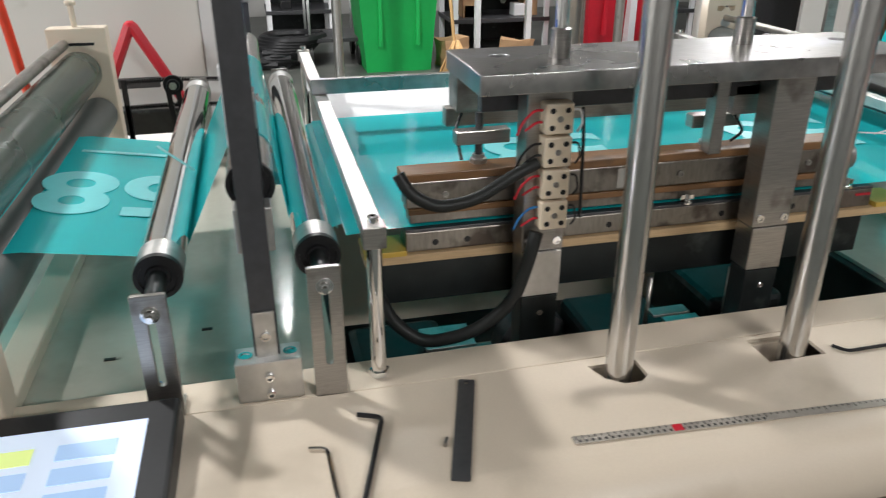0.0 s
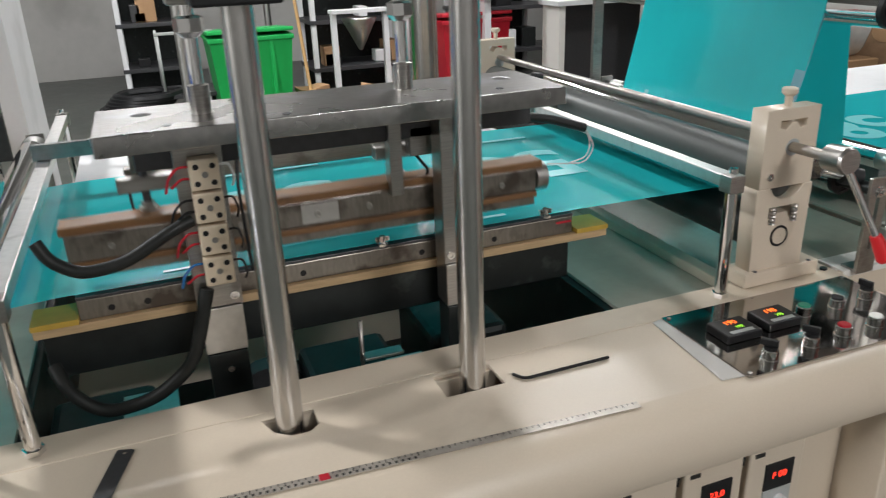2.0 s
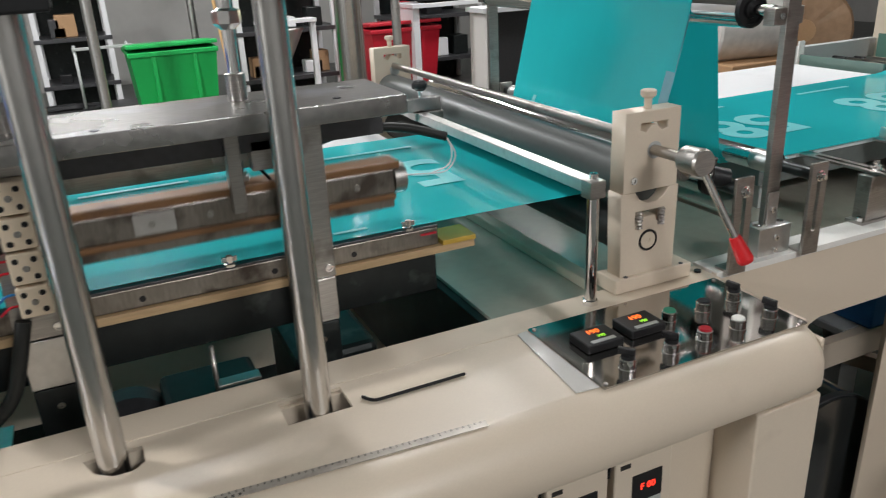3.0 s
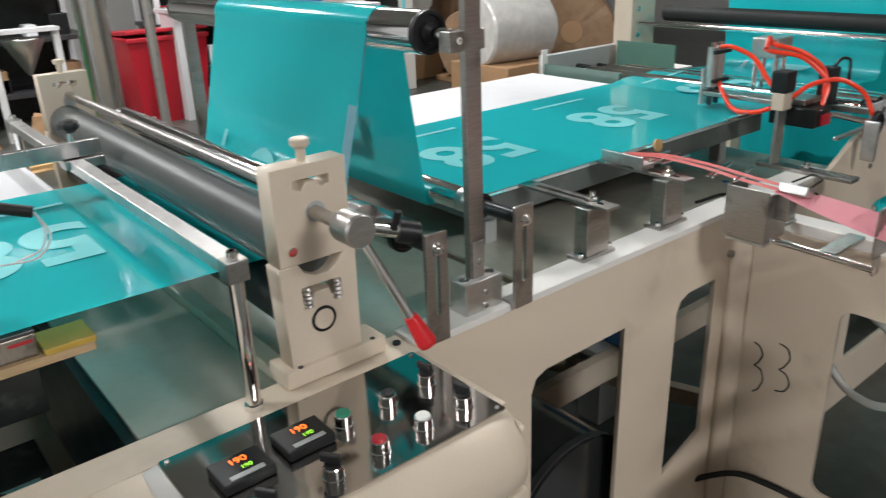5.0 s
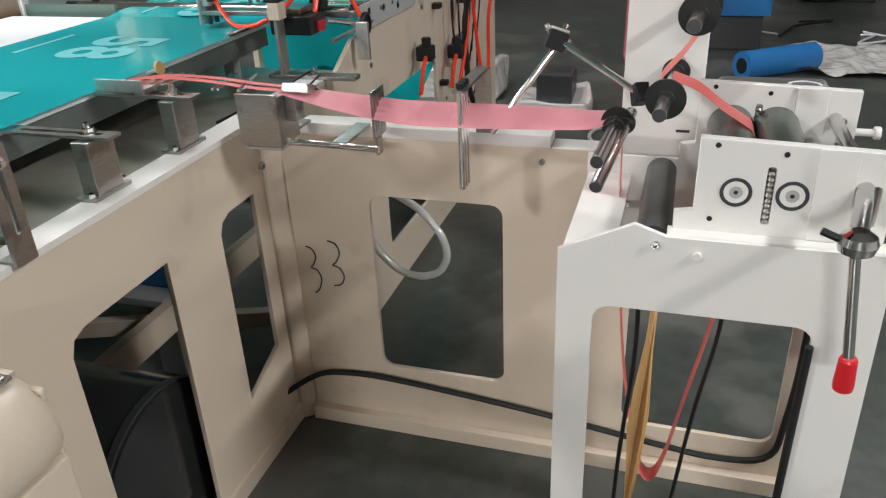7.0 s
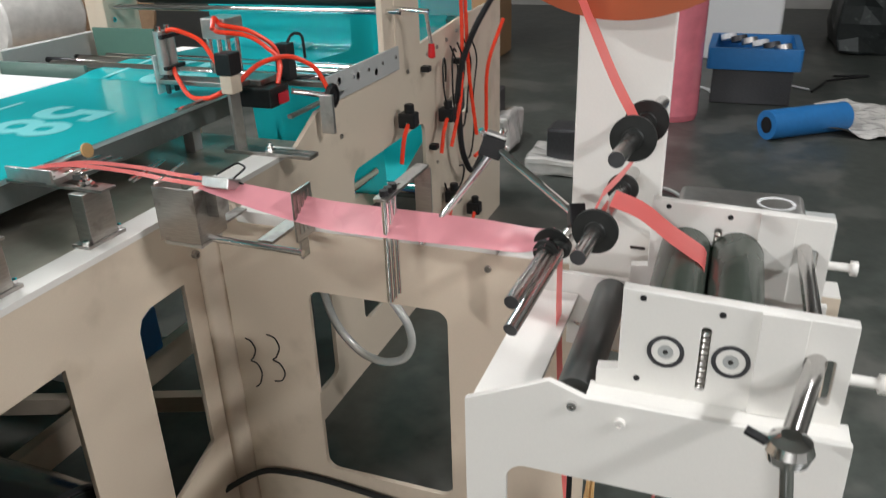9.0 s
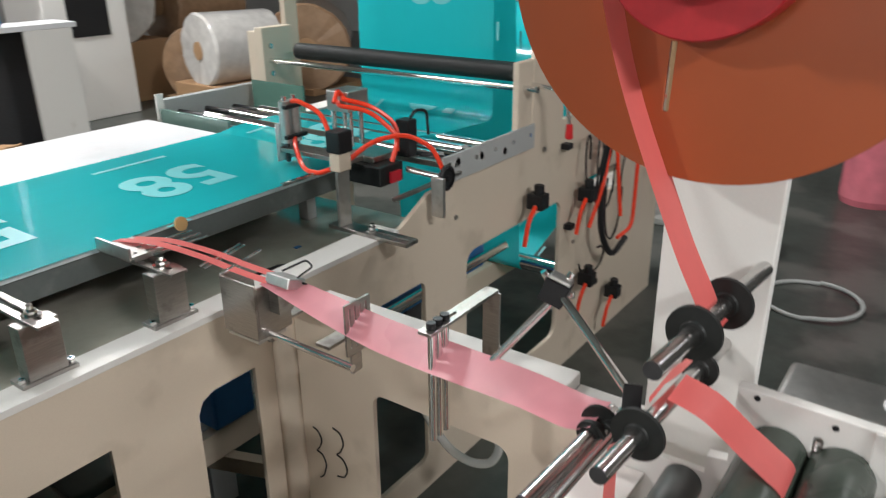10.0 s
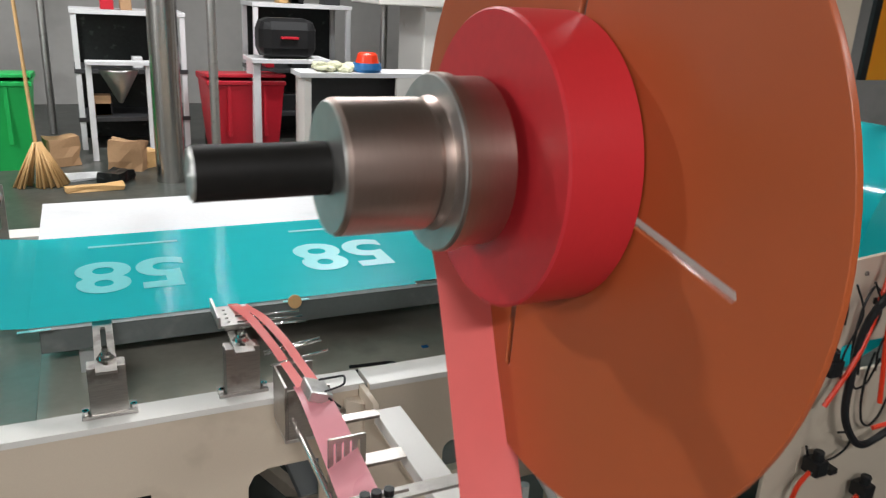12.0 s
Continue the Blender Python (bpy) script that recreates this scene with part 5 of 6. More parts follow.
part("chuck", lathe(B(), (2.53, *AX), (1, 0, 0), [(0, 0.044), (0, 0.05), (0.003, 0.053), (0.072, 0.053), (0.076, 0.0505), (0.08, 0.053), (0.084, 0.055)], 48), CHUCK, reel)
part("face_ring", lathe(B(), (2.6125, *AX), (1, 0, 0), [(0, 0.054), (0, 0.07), (0.001, 0.071)], 48), ALU, reel, "bright turned face")
part("chuck_flange", lathe(B(), (2.614, *AX), (1, 0, 0), [(0, 0.07), (0.002, 0.072), (0.012, 0.072), (0.013, 0.069), (0.042, 0.069)], 48), CHUCK, reel)
part("tape_roll", lathe(B(), (2.666, *AX), (1, 0, 0), [(0, 0.073), (0, 0.121), (0.002, 0.123), (0.064, 0.123), (0.065, 0.121)], 64), REDROLL, reel)
slots = []
for a, off, d0, d1 in ((9, 0.0, 0.1, 0.22), (98, 0.0, 0.1, 0.22), (191, -0.02, 0.1, 0.222), (272, 0.038, 0.11, 0.2)):
    c, s = math.cos(radians(a)), math.sin(radians(a))
    pts = []
    for d, w in ((d0, -0.005), (d1, -0.005), (d1 + 0.003, 0.0), (d1, 0.005), (d0, 0.005)):
        pts.append((AX[0] + c * d - s * (w + off), AX[1] - 0.022 + s * d + c * (w + off)))
    slots.append(pts)
part("orange_disc", plate_mesh(circle2(AX[0] - 0.008, AX[1] - 0.022, 0.287, 96), slots, 0.006, at(2.735, 0, 0) @ YZ, 0.0008), ORANGE, reel, "orange fibreboard disc with radial slots")
cy("rear_shaft", DARKSTEEL, reel, (2.74, *AX), (2.903, *AX), 0.02)
part("rear_collar", lathe(B(), (2.74, *AX), (1, 0, 0), [(0, 0.06), (0.02, 0.06), (0.022, 0.03), (0.1, 0.03)], 32), STEEL, reel)


tape_web = thing("tape_web", "pink plastic tape threaded from the reel to the film edge", "tape")


def ribbon(name, pts, mat, label, sub=10):
    """pts: centre, half-width vector; smoothed between."""
    bm = B()
    rows = []
    P = [(Vector(c), Vector(w)) for c, w in pts]
    for i in range(len(P) - 1):
        p0, p1, p2, p3 = P[max(i - 1, 0)], P[i], P[i + 1], P[min(i + 2, len(P) - 1)]
        for k in range(sub + (i == len(P) - 2)):
            t = k / sub
            f = [0.5 * (2 * p1[j] + (p2[j] - p0[j]) * t + (2 * p0[j] - 5 * p1[j] + 4 * p2[j] - p3[j]) * t * t + (3 * p1[j] - p0[j] - 3 * p2[j] + p3[j]) * t ** 3) for j in (0, 1)]
            rows.append([bm.verts.new(f[0] + f[1] * u) for u in (-1, -0.33, 0.33, 1)])
    for a, b in zip(rows, rows[1:]):
        for j in range(3):
            bm.faces.new((a[j], a[j + 1], b[j + 1], b[j])).smooth = True
    return part(name, bm, mat, tape_web, label)


W = (0.035, 0, 0)
ribbon("tape_run", [((2.7, 0.144, 1.64), W), ((2.705, 0.136, 1.57), W), ((2.71, 0.098, 1.45), W), ((2.705, 0.02, 1.28), W), ((2.698, -0.026, 1.2), W), ((2.698, -0.042, 1.168), W), ((2.698, -0.05, 1.162), W)], TAPE, "pink tape hanging from the reel to the discs")
W2 = (0.04, 0, 0)
ribbon("tape_run", [((2.685, -0.05, 1.163), W2), ((2.69, -0.02, 1.11), W2), ((2.70, 0.02, 1.056), W2), ((2.70, 0.022, 1.04), W2)], TAPE, "pink tape between the disc rollers")
ribbon("tape_run", [((2.705, 0.0, 1.052), W2), ((2.715, -0.05, 1.03), W2), ((2.72, -0.1, 0.992), W2), ((2.72, -0.138, 0.968), W2), ((2.72, -0.162, 0.95), W2), ((2.72, -0.1705, 0.917), W2)], TAPE, "pink tape entering the nip rolls")
W3 = (0.025, 0, 0.0)
ribbon("tape_run", [((2.72, 0.092, 0.945), W3), ((2.71, 0.088, 0.8), W3), ((2.70, 0.075, 0.6), W3), ((2.69, 0.05, 0.35), W3), ((2.68, 0.0, 0.08), W3), ((2.68, -0.05, 0.05), W3), ((2.69, -0.1, 0.3), W3), ((2.7, -0.15, 0.6), W3), ((2.71, -0.172, 0.88), W3)], TAPE, "pink tape looping down under the rolls")
ribbon("tape_run", [((2.69, 0.105, 0.972), (0.04, 0, 0.0)), ((2.70, 0.15, 0.955), (0.04, 0, 0.008)), ((2.725, 0.26, 0.945), (0.033, 0, 0.016)), ((2.74, 0.45, 0.937), (0.031, 0, 0.02)), ((2.75, 0.6, 0.935), (0.03, 0, 0.02)), ((2.755, 0.75, 0.95), (0.03, 0, 0.014)), ((2.753, 0.86, 0.968), (0.03, 0, 0.006)), ((2.748, 0.9, 0.975), (0.03, 0, 0.0))], TAPEPALE, "pale pink folded tape twisting along the arm")
ribbon("tape_run", [((2.735, 0.89, 0.977), (0.012, 0, 0)), ((2.725, 0.98, 0.985), (0.011, 0, 0)), ((2.71, 1.08, 1.0), (0.011, 0, 0)), ((2.69, 1.2, 1.01), (0.012, 0, 0)), ((2.675, 1.285, 1.004), (0.013, 0, 0)), ((2.67, 1.34, 0.995), (0.013, 0, 0))], TAPE, "narrow pink tape fed onto the film edge")
ribbon("tape_run", [((2.765, 0.89, 0.979), (0.011, 0, 0)), ((2.755, 0.98, 0.987), (0.011, 0, 0)), ((2.742, 1.08, 1.0), (0.011, 0, 0)), ((2.72, 1.2, 1.008), (0.012, 0, 0)), ((2.70, 1.285, 1.002), (0.012, 0, 0)), ((2.695, 1.33, 0.994), (0.012, 0, 0))], TAPE, "narrow pink tape fed onto the film edge")

# ---- nip unit at the end of the arm ----
nu = thing("nip_unit", "white painted nip roll unit with two grey rubber rolls", "nip roll unit", loc=(-0.004, 0.002, 0.033))
out = [(-0.40, FLOOR), (0.172, FLOOR), (0.172, 0.763), (0.036, 0.826), (-0.02, 0.806), (-0.386, 0.806)]
part("front_plate", plate_mesh(out, [rrect(-0.289, 0.104, -0.06, 0.652, 0.035)], 0.012, at(2.413, 0, 0) @ YZ, 0.001), WHITE, nu)
bx("top_shelf", WHITE, nu, 2.4195, 2.462, -0.386, -0.02, 0.798, 0.8055, 0.001)
blk = [(-0.372, 0.80), (-0.03, 0.80), (-0.03, 0.835), (-0.062, 0.84), (-0.062, 0.978), (-0.372, 0.966)]
for x in (2.463, 2.838):
    bp = part("bearing_plate", plate_mesh(blk, [rrect(-0.19, -0.173, 0.825, 0.935, 0.007), rrect(-0.355, -0.337, 0.835, 0.912, 0.008)], 0.022, at(x, 0, 0) @ YZ, 0.0015), WHITE, nu)
    bx("cover_plate", WHITE, bp, x - 0.017, x - 0.0115, -0.312, -0.25, 0.806, 0.972, 0.001)
    part("spring", lathe(B(), (x - 0.004, -0.1815, 0.83), (0, 0, 1), [(k * 0.005, 0.0045 if k % 2 else 0.0075) for k in range(20)], 12), STEEL, bp)
    for y in (-0.128, -0.219):
        part("bearing_ring", lathe(B(), (x - 0.0112, y, 0.884), (-1, 0, 0), [(0, 0.027), (0.0012, 0.027), (0.0012, 0.0235), (0.0002, 0.023)], 30), DARKSTEEL, bp)
        part("bearing_face", lathe(B(), (x - 0.0112, y, 0.884), (-1, 0, 0), [(0, 0.0205), (0.0018, 0.02), (0.0018, 0.012), (0.0004, 0.0115)], 26), WHITE, bp)
        part("bearing_bore", lathe(B(), (x - 0.0112, y, 0.884), (-1, 0, 0), [(0, 0.0112), (0.0012, 0.011)], 20), GREYPAINT, bp)
        cy("shaft_dot", INK, bp, (x - 0.0112, y, 0.884), (x - 0.0128, y, 0.884), 0.004, seg=10)
    for y, z in ((-0.09, 0.968), (-0.2, 0.958), (-0.09, 0.83)):
        cy("screw_hole", BLACK, bp, (x - 0.0108, y, z), (x - 0.0118, y, z), 0.005, seg=10)
    cy("adjusting_screw", WHITE, bp, (x, -0.371, 0.88), (x, -0.415, 0.88), 0.008)
    part("screw_head", lathe(B(), (x, -0.41, 0.88), (0, -1, 0), [(0, 0.014), (0.012, 0.014)], 6), WHITE, bp)
for y in (-0.128, -0.219):
    cy("rubber_roll", ROLLGREEN, nu, (2.476, y, 0.884), (2.825, y, 0.884), 0.047, seg=48)
cy("tie_rod", SATIN, nu, (2.476, -0.33, 0.91), (2.825, -0.33, 0.91), 0.013)
part("rear_plate", plate_mesh([(-0.385, 0.69), (0.172, 0.69), (0.172, 0.798), (-0.385, 0.798)], [], 0.014, at(2.839, 0, 0) @ YZ, 0.001), WHITE, nu)
bx("rear_shelf", WHITE, nu, 2.847, 2.928, -0.385, 0.172, 0.72, 0.75, 0.002)
bx("inner_tray", WHITE, nu, 2.42, 2.83, 0.07, 0.168, 0.748, 0.756, 0.001)
cy("lower_roller", ROLLGREY, nu, (2.464, 0.005, 0.768), (2.83, 0.005, 0.768), 0.033, seg=30)
bolt(nu, (2.407, -0.002, 0.792), (-1, 0, 0), 0.008, 0.008)
bolt(nu, (2.407, -0.075, 0.775), (-1, 0, 0), 0.009, 0.008, WHITE)
part("edge_cable", tube(B(), [(2.398, 0.1, -0.05), (2.398, -0.26, -0.04), (2.398, -0.28, 0.0), (2.398, -0.283, 0.62)], 0.008, 8, 0.03), RUBBER, nu)
hv = thing("clamp_lever", "chrome ball lever with red grip on the nip unit", "lever")
HX, HY, HZ = 2.254, -0.286, 0.931
cy("shaft", SATIN, hv, (2.452, -0.327, 0.938), (HX, HY, HZ), 0.014)
part("ball", lathe(B(), (HX, HY, HZ + 0.02), (0, 0, -1), [(0, 0.012), (0.008, 0.025), (0.02, 0.029), (0.034, 0.025), (0.042, 0.012)], 28), CHROME, hv)
cy("rod", CHROME, hv, (HX, HY, HZ - 0.018), (HX, HY - 0.025, HZ - 0.21), 0.0085)
part("grip", lathe(B(), (HX, HY - 0.0245, HZ - 0.2), (0, -0.02, -1), [(0, 0.012), (0.004, 0.014), (0.05, 0.016), (0.06, 0.015), (0.064, 0.01)], 20), REDGRIP, hv)
cy("lock_screw", BLACK, hv, (HX, HY + 0.026, HZ + 0.004), (HX + 0.005, HY + 0.05, HZ + 0.012), 0.006)
wn = thing("tan_tape_hank", "hank of tan tape hanging inside the nip unit", "tape")
for dx, turn, w in ((0.0, 25, 1.0), (0.012, 48, 0.75), (-0.008, -8, 0.6)):
    blade = [(-0.004, 0.3), (0.004, 0.3), (0.014 * w, 0.12), (0.034 * w, -0.02), (0.04 * w, -0.14), (0.022 * w, -0.26), (0.006, -0.34), (-0.01, -0.34), (-0.03 * w, -0.2), (-0.036 * w, -0.06), (-0.018 * w, 0.1)]
    part("loop", plate_mesh(blade, [], 0.003, at(2.6 + dx, 0.0, 0.35) @ pose(0, 0, 0, 3, 0, turn) @ XZ), TAN, wn)
part("string", tube(B(), [(2.6, 0.0, 0.65), (2.62, 0.0, 0.76)], 0.004, 6, 0), TAN, wn)
tagged(part("thin_cable", tube(B(), [(2.55, 0.03, 0.76), (2.54, 0.02, 0.5), (2.55, 0.04, 0.2), (2.6, 0.05, -0.17)], 0.005, 8, 0.1), BLACK), "thin black cable hanging in the nip unit", "cable")
tagged(part("thin_cable", tube(B(), [(2.7, -0.15, 0.76), (2.7, -0.16, 0.5), (2.68, -0.12, 0.25), (2.66, -0.08, -0.17)], 0.005, 8, 0.1), BLACK), "thin dark cable hanging in the nip unit", "cable")
gb = thing("gear_motor", "grey cast aluminium gear motor behind the nip rolls", "gear motor")
part("housing", plate_mesh(rrect(-0.33, -0.1, 0.8, 0.972, 0.01), [circle2(-0.225, 0.875, 0.06)], 0.12, at(2.96, 0, 0) @ YZ, 0.003), ALU, gb)
part("ring", lathe(B(), (2.90, -0.225, 0.86), (-1, 0, 0), [(0, 0.078), (0.01, 0.078), (0.012, 0.06), (0.004, 0.055)], 40), ALU, gb)
part("top_port", lathe(B(), (2.96, -0.28, 0.972), (0, 0, 1), [(0, 0.036), (0.004, 0.036), (0.004, 0.03), (0.001, 0.029)], 30), GREYWHITE, gb)
for y in (-0.315, -0.115):
    for x in (2.915, 3.005):
        cy("screw_hole", DARKSTEEL, gb, (x, y, 0.972), (x, y, 0.9735), 0.007, seg=12)
bx("pedestal", CREAM, gb, 2.95, 3.02, -0.34, -0.12, 0.806, 0.819, 0.0)
bx("side_fin", GREYPAINT, gb, 3.0, 3.06, -0.4, -0.331, 0.83, 0.93, 0.004)

# ---- pneumatic punch at the film edge ----
pn = thing("pneumatic_punch", "pneumatic punch with twin cylinders and orange hoses", "pneumatic punch")
part("base_bar", plate_mesh(rrect(3.3, 3.352, 0.962, 1.26, 0.003), [rrect(3.322, 3.332, 0.975, 1.13, 0.004)], 0.012, at(0, 0, TOP + 0.009), 0.001), STEEL, pn)
part("clamp_nut", lathe(B(), (3.327, 1.11, TOP + 0.015), (0, 0, 1), [(0, 0.016), (0.003, 0.016), (0.003, 0.011), (0.014, 0.011), (0.014, 0.006), (0.024, 0.006)], 8), CHROME, pn)
bx("post", ALU, pn, 3.295, 3.345, 1.205, 1.215, TOP + 0.0155, 1.0315, 0.001)
bx("solenoid_body", CREAM, pn, 3.29, 3.34, 1.19, 1.23, 1.032, 1.085, 0.003)
bx("solenoid_coil", BLACK, pn, 3.288, 3.345, 1.185, 1.238, 1.086, 1.15, 0.004)
bx("knife_bar", CHROME, pn, 3.17, 3.36, 1.30, 1.312, 1.003, 1.012, 0.001)
for x in (3.385, 3.425):
    cy("air_cylinder", ALU, pn, (x, 1.5, 1.06), (x, 1.5, 1.19), 0.018)
    cy("cylinder_rod", DARKSTEEL, pn, (x, 1.5, 0.999), (x, 1.5, 1.06), 0.008, seg=14)
    cy("air_fitting", CHROME, pn, (x, 1.5, 1.19), (x, 1.5, 1.205), 0.008, seg=12)
for z in (1.075, 1.17):
    bx("fitting_block", BLACK, pn, 3.36, 3.45, 1.47, 1.485, z, z + 0.012, 0.002)
bx("cylinder_bracket", CLEAR, pn, 3.36, 3.46, 1.518, 1.524, 1.0, 1.12, 0.001)
bx("cross_beam", STEEL, pn, 3.37, 3.44, 1.23, 1.53, 1.03, 1.045, 0.002)
bx("slide_block", OILSTEEL, pn, 3.42, 3.53, 1.15, 1.3, 0.96, 1.02, 0.004)
bx("slide_block", STEEL, pn, 3.45, 3.56, 1.2, 1.32, 1.0205, 1.04, 0.003)
bx("slide_block", REDPAINT, pn, 3.46, 3.51, 1.14, 1.1495, 0.965, 1.0, 0.002)
for x in (3.52, 3.57):
    cy("guide_rod", CHROME, pn, (x, 1.35, 1.04), (x, 1.35, 1.15), 0.008)
    cy("guide_rod", CHROME, pn, (x, 1.42, 1.04), (x, 1.42, 1.15), 0.008)
bx("head_cylinder", ALU, pn, 3.5, 3.6, 1.34, 1.43, 1.15, 1.215, 0.004)
bx("valve_body", BLACK, pn, 3.62, 3.67, 1.2, 1.25, 1.0, 1.12, 0.004)
part("valve_loop", tube(B(), [(3.65, 1.22, 1.11), (3.66, 1.2, 1.15), (3.71, 1.19, 1.14), (3.715, 1.19, 1.06)], 0.005, 8, 0.02), BLACK, pn)
part("hand_wheel", lathe(B(), (3.6, 1.045, 0.965), (0, -1, 0), [(0, 0.035), (0.004, 0.04), (0.014, 0.04), (0.018, 0.035), (0.018, 0.03), (0.012, 0.028), (0.012, 0.01), (0.02, 0.008)], 32), BLACK, pn)
cy("wheel_shaft", CHROME, pn, (3.6, 1.045, 0.965), (3.56, 1.16, 0.985), 0.01)
bx("wheel_bracket", ALU, pn, 3.53, 3.545, 1.0, 1.045, 0.86, 0.985, 0.002)
bx("cross_strip", STEEL, pn, 3.36, 3.7, 1.045, 1.06, 0.952, 0.962, 0.001)
bx("rail_stub", STEEL, pn, 3.64, 3.66, 1.06, 1.3, 0.98, 0.999, 0.001)
for p in ([(3.40, 1.48, 1.19), (3.38, 1.44, 1.2), (3.40, 1.36, 1.17), (3.36, 1.28, 1.1), (3.33, 1.22, 1.07)],
          [(3.40, 1.48, 1.08), (3.37, 1.45, 1.06), (3.33, 1.38, 1.0), (3.30, 1.28, 1.015), (3.30, 1.235, 1.035)],
          [(3.34, 1.21, 1.05), (3.42, 1.18, 1.1), (3.52, 1.13, 1.11), (3.59, 1.08, 1.06), (3.6, 1.05, 0.99)],
          [(3.5, 1.36, 1.2), (3.47, 1.33, 1.2), (3.52, 1.26, 1.18), (3.57, 1.2, 1.12), (3.55, 1.19, 1.04)],
          [(3.5, 1.38, 1.18), (3.46, 1.34, 1.18), (3.5, 1.25, 1.17), (3.54, 1.17, 1.09), (3.5, 1.17, 1.02)],
          [(3.5, 1.36, 1.2), (3.48, 1.36, 1.225), (3.45, 1.35, 1.19)]):
    part("air_hose", tube(B(), p, 0.0075, 10, 0.05), HOSE, pn)

# ---- rollers and stand at the supply end ----
for x, z, r in ((3.7, 0.992, 0.024), (3.84, 0.982, 0.028), (3.99, 0.965, 0.028)):
    ro = thing("guide_roller", "slim chrome guide roller across the film", "idler roller", "supply rollers")
    cy("shell", CHROME, ro, (x, 1.13, z - 0.002), (x, 2.3, z - 0.002), r, seg=28)
    cy("axle", BLACK, ro, (x, 1.06, z - 0.002), (x, 1.13, z - 0.002), 0.013)
    cy("axle", BLACK, ro, (x, 2.3, z - 0.002), (x, 2.5, z - 0.002), 0.013)
rb = thing("roller_rail", "bolted steel rail holding the guide rollers", "rail")
bx("rail", GREYPAINT, rb, 3.62, 4.2, 1.06, 1.069, 0.93, 1.02, 0.001)
bx("rail", GREYPAINT, rb, 3.62, 4.2, 2.48, 2.52, 0.9, 1.05, 0.001)
bx("rail_post", GREYPAINT, rb, 3.7, 3.78, 2.485, 2.54, TOP, 0.899, 0.001)
for x in (3.68, 3.8, 3.92, 4.04, 4.16):
    bolt(rb, (x, 1.06, 0.985), (0, -1, 0), 0.008, 0.006)
br2 = thing("backing_roller", "black rubber roller with chrome rod under it", "nip rollers")
cy("black_roller", RUBBER, br2, (4.2, 1.1, 1.2), (4.2, 2.26, 1.2), 0.035, seg=36)
cy("chrome_rod", CHROME, br2, (4.14, 1.02, 1.155), (4.14, 2.4, 1.155), 0.012)
bx("far_bracket", CREAM, br2, 4.1, 4.28, 2.38, 2.43, 0.92, 1.3, 0.004)
bx("near_bracket", CREAM, br2, 4.1, 4.3, 1.075, 1.10, 0.935, 1.25, 0.004)
cy("lever_shaft", CHROME, br2, (4.2, 1.075, 1.16), (4.2, 0.93, 1.15), 0.01)
cy("lever_rod", CHROME, br2, (4.2, 0.94, 1.15), (4.22, 0.93, 1.02), 0.007)
part("lever_grip", lathe(B(), (4.22, 0.93, 1.03), (0, 0, -1), [(0, 0.012), (0.05, 0.015), (0.055, 0.01)], 16), REDGRIP, br2)
bx("far_post", CREAM, br2, 4.12, 4.26, 2.44, 2.5, 0.0, 1.28, 0.004)
for z in (1.1, 1.22):
    bolt(br2, (4.14, 2.379, z), (0, -1, 0), 0.012, 0.01)
gs = thing("green_sheet_box", "pale green translucent guard box behind the table", "guard")
bx("guard_sheet", material("green_acrylic", (0.1, 0.2, 0.16), 0.15, vary=0.05), gs, 4.05, 4.06, 2.1, 2.42, 0.86, 1.08, 0.001)
bx("guard_sheet", material("green_acrylic_far", (0.14, 0.22, 0.19), 0.15, vary=0.05), gs, 3.6, 3.615, 2.05, 2.47, 0.9, 1.02, 0.001)
bx("guard_edge", WHITE, gs, 3.59, 3.625, 2.47, 2.479, 0.9, 1.08, 0.001)
bx("sheet_roll", OILSTEEL, gs, 3.7, 3.9, 2.1, 2.47, 0.86, 0.9, 0.01)

# regulator clusters and hoses on the supply frame
for x, z in ((4.16, 0.75), (4.6, 0.66), (4.65, 0.25), (4.96, 0.07)):
    rg = thing("air_regulator", "small black air regulator with chrome fittings", "air regulator", "air regulators")
    bx("body", BLACK, rg, x - 0.03, x + 0.03, 0.98, 1.049, z - 0.04, z + 0.02, 0.006)
    part("knob", lathe(B(), (x, 1.01, z + 0.02), (0, 0, 1), [(0, 0.02), (0.03, 0.02), (0.034, 0.016)], 16), BLACK, rg)
    cy("fitting", CHROME, rg, (x - 0.045, 1.0, z - 0.02), (x + 0.045, 1.0, z - 0.02), 0.009, seg=12)
    part("hose", tube(B(), [(x - 0.045, 1.0, z - 0.02), (x - 0.09, 1.0, z - 0.06), (x - 0.1, 1.01, z - 0.16)], 0.009, 8, 0.05), HOSE, rg)
wl = thing("wire_bundle", "red and black cables tied on the supply frame", "cables")
for k, p in enumerate(([(4.85, 1.02, 1.7), (4.82, 1.0, 1.2), (4.8, 0.98, 0.8), (4.82, 0.95, 0.5)], [(4.8, 1.02, 1.5), (4.78, 1.0, 1.0), (4.7, 0.98, 0.7), (4.6, 1.0, 0.5)],
                       [(5.0, 0.9, 1.15), (4.8, 0.95, 1.0), (4.7, 1.0, 0.8), (4.68, 0.98, 0.45), (4.8, 0.97, 0.3), (4.95, 0.97, 0.35)], [(5.1, 0.9, 1.0), (4.98, 0.95, 0.8), (4.97, 0.95, 0.4), (4.85, 0.97, 0.38)])):
    part("cable", tube(B(), p, 0.014 if k == 2 else 0.009, 8, 0.1), BLACK if k == 2 else HOSE, wl)
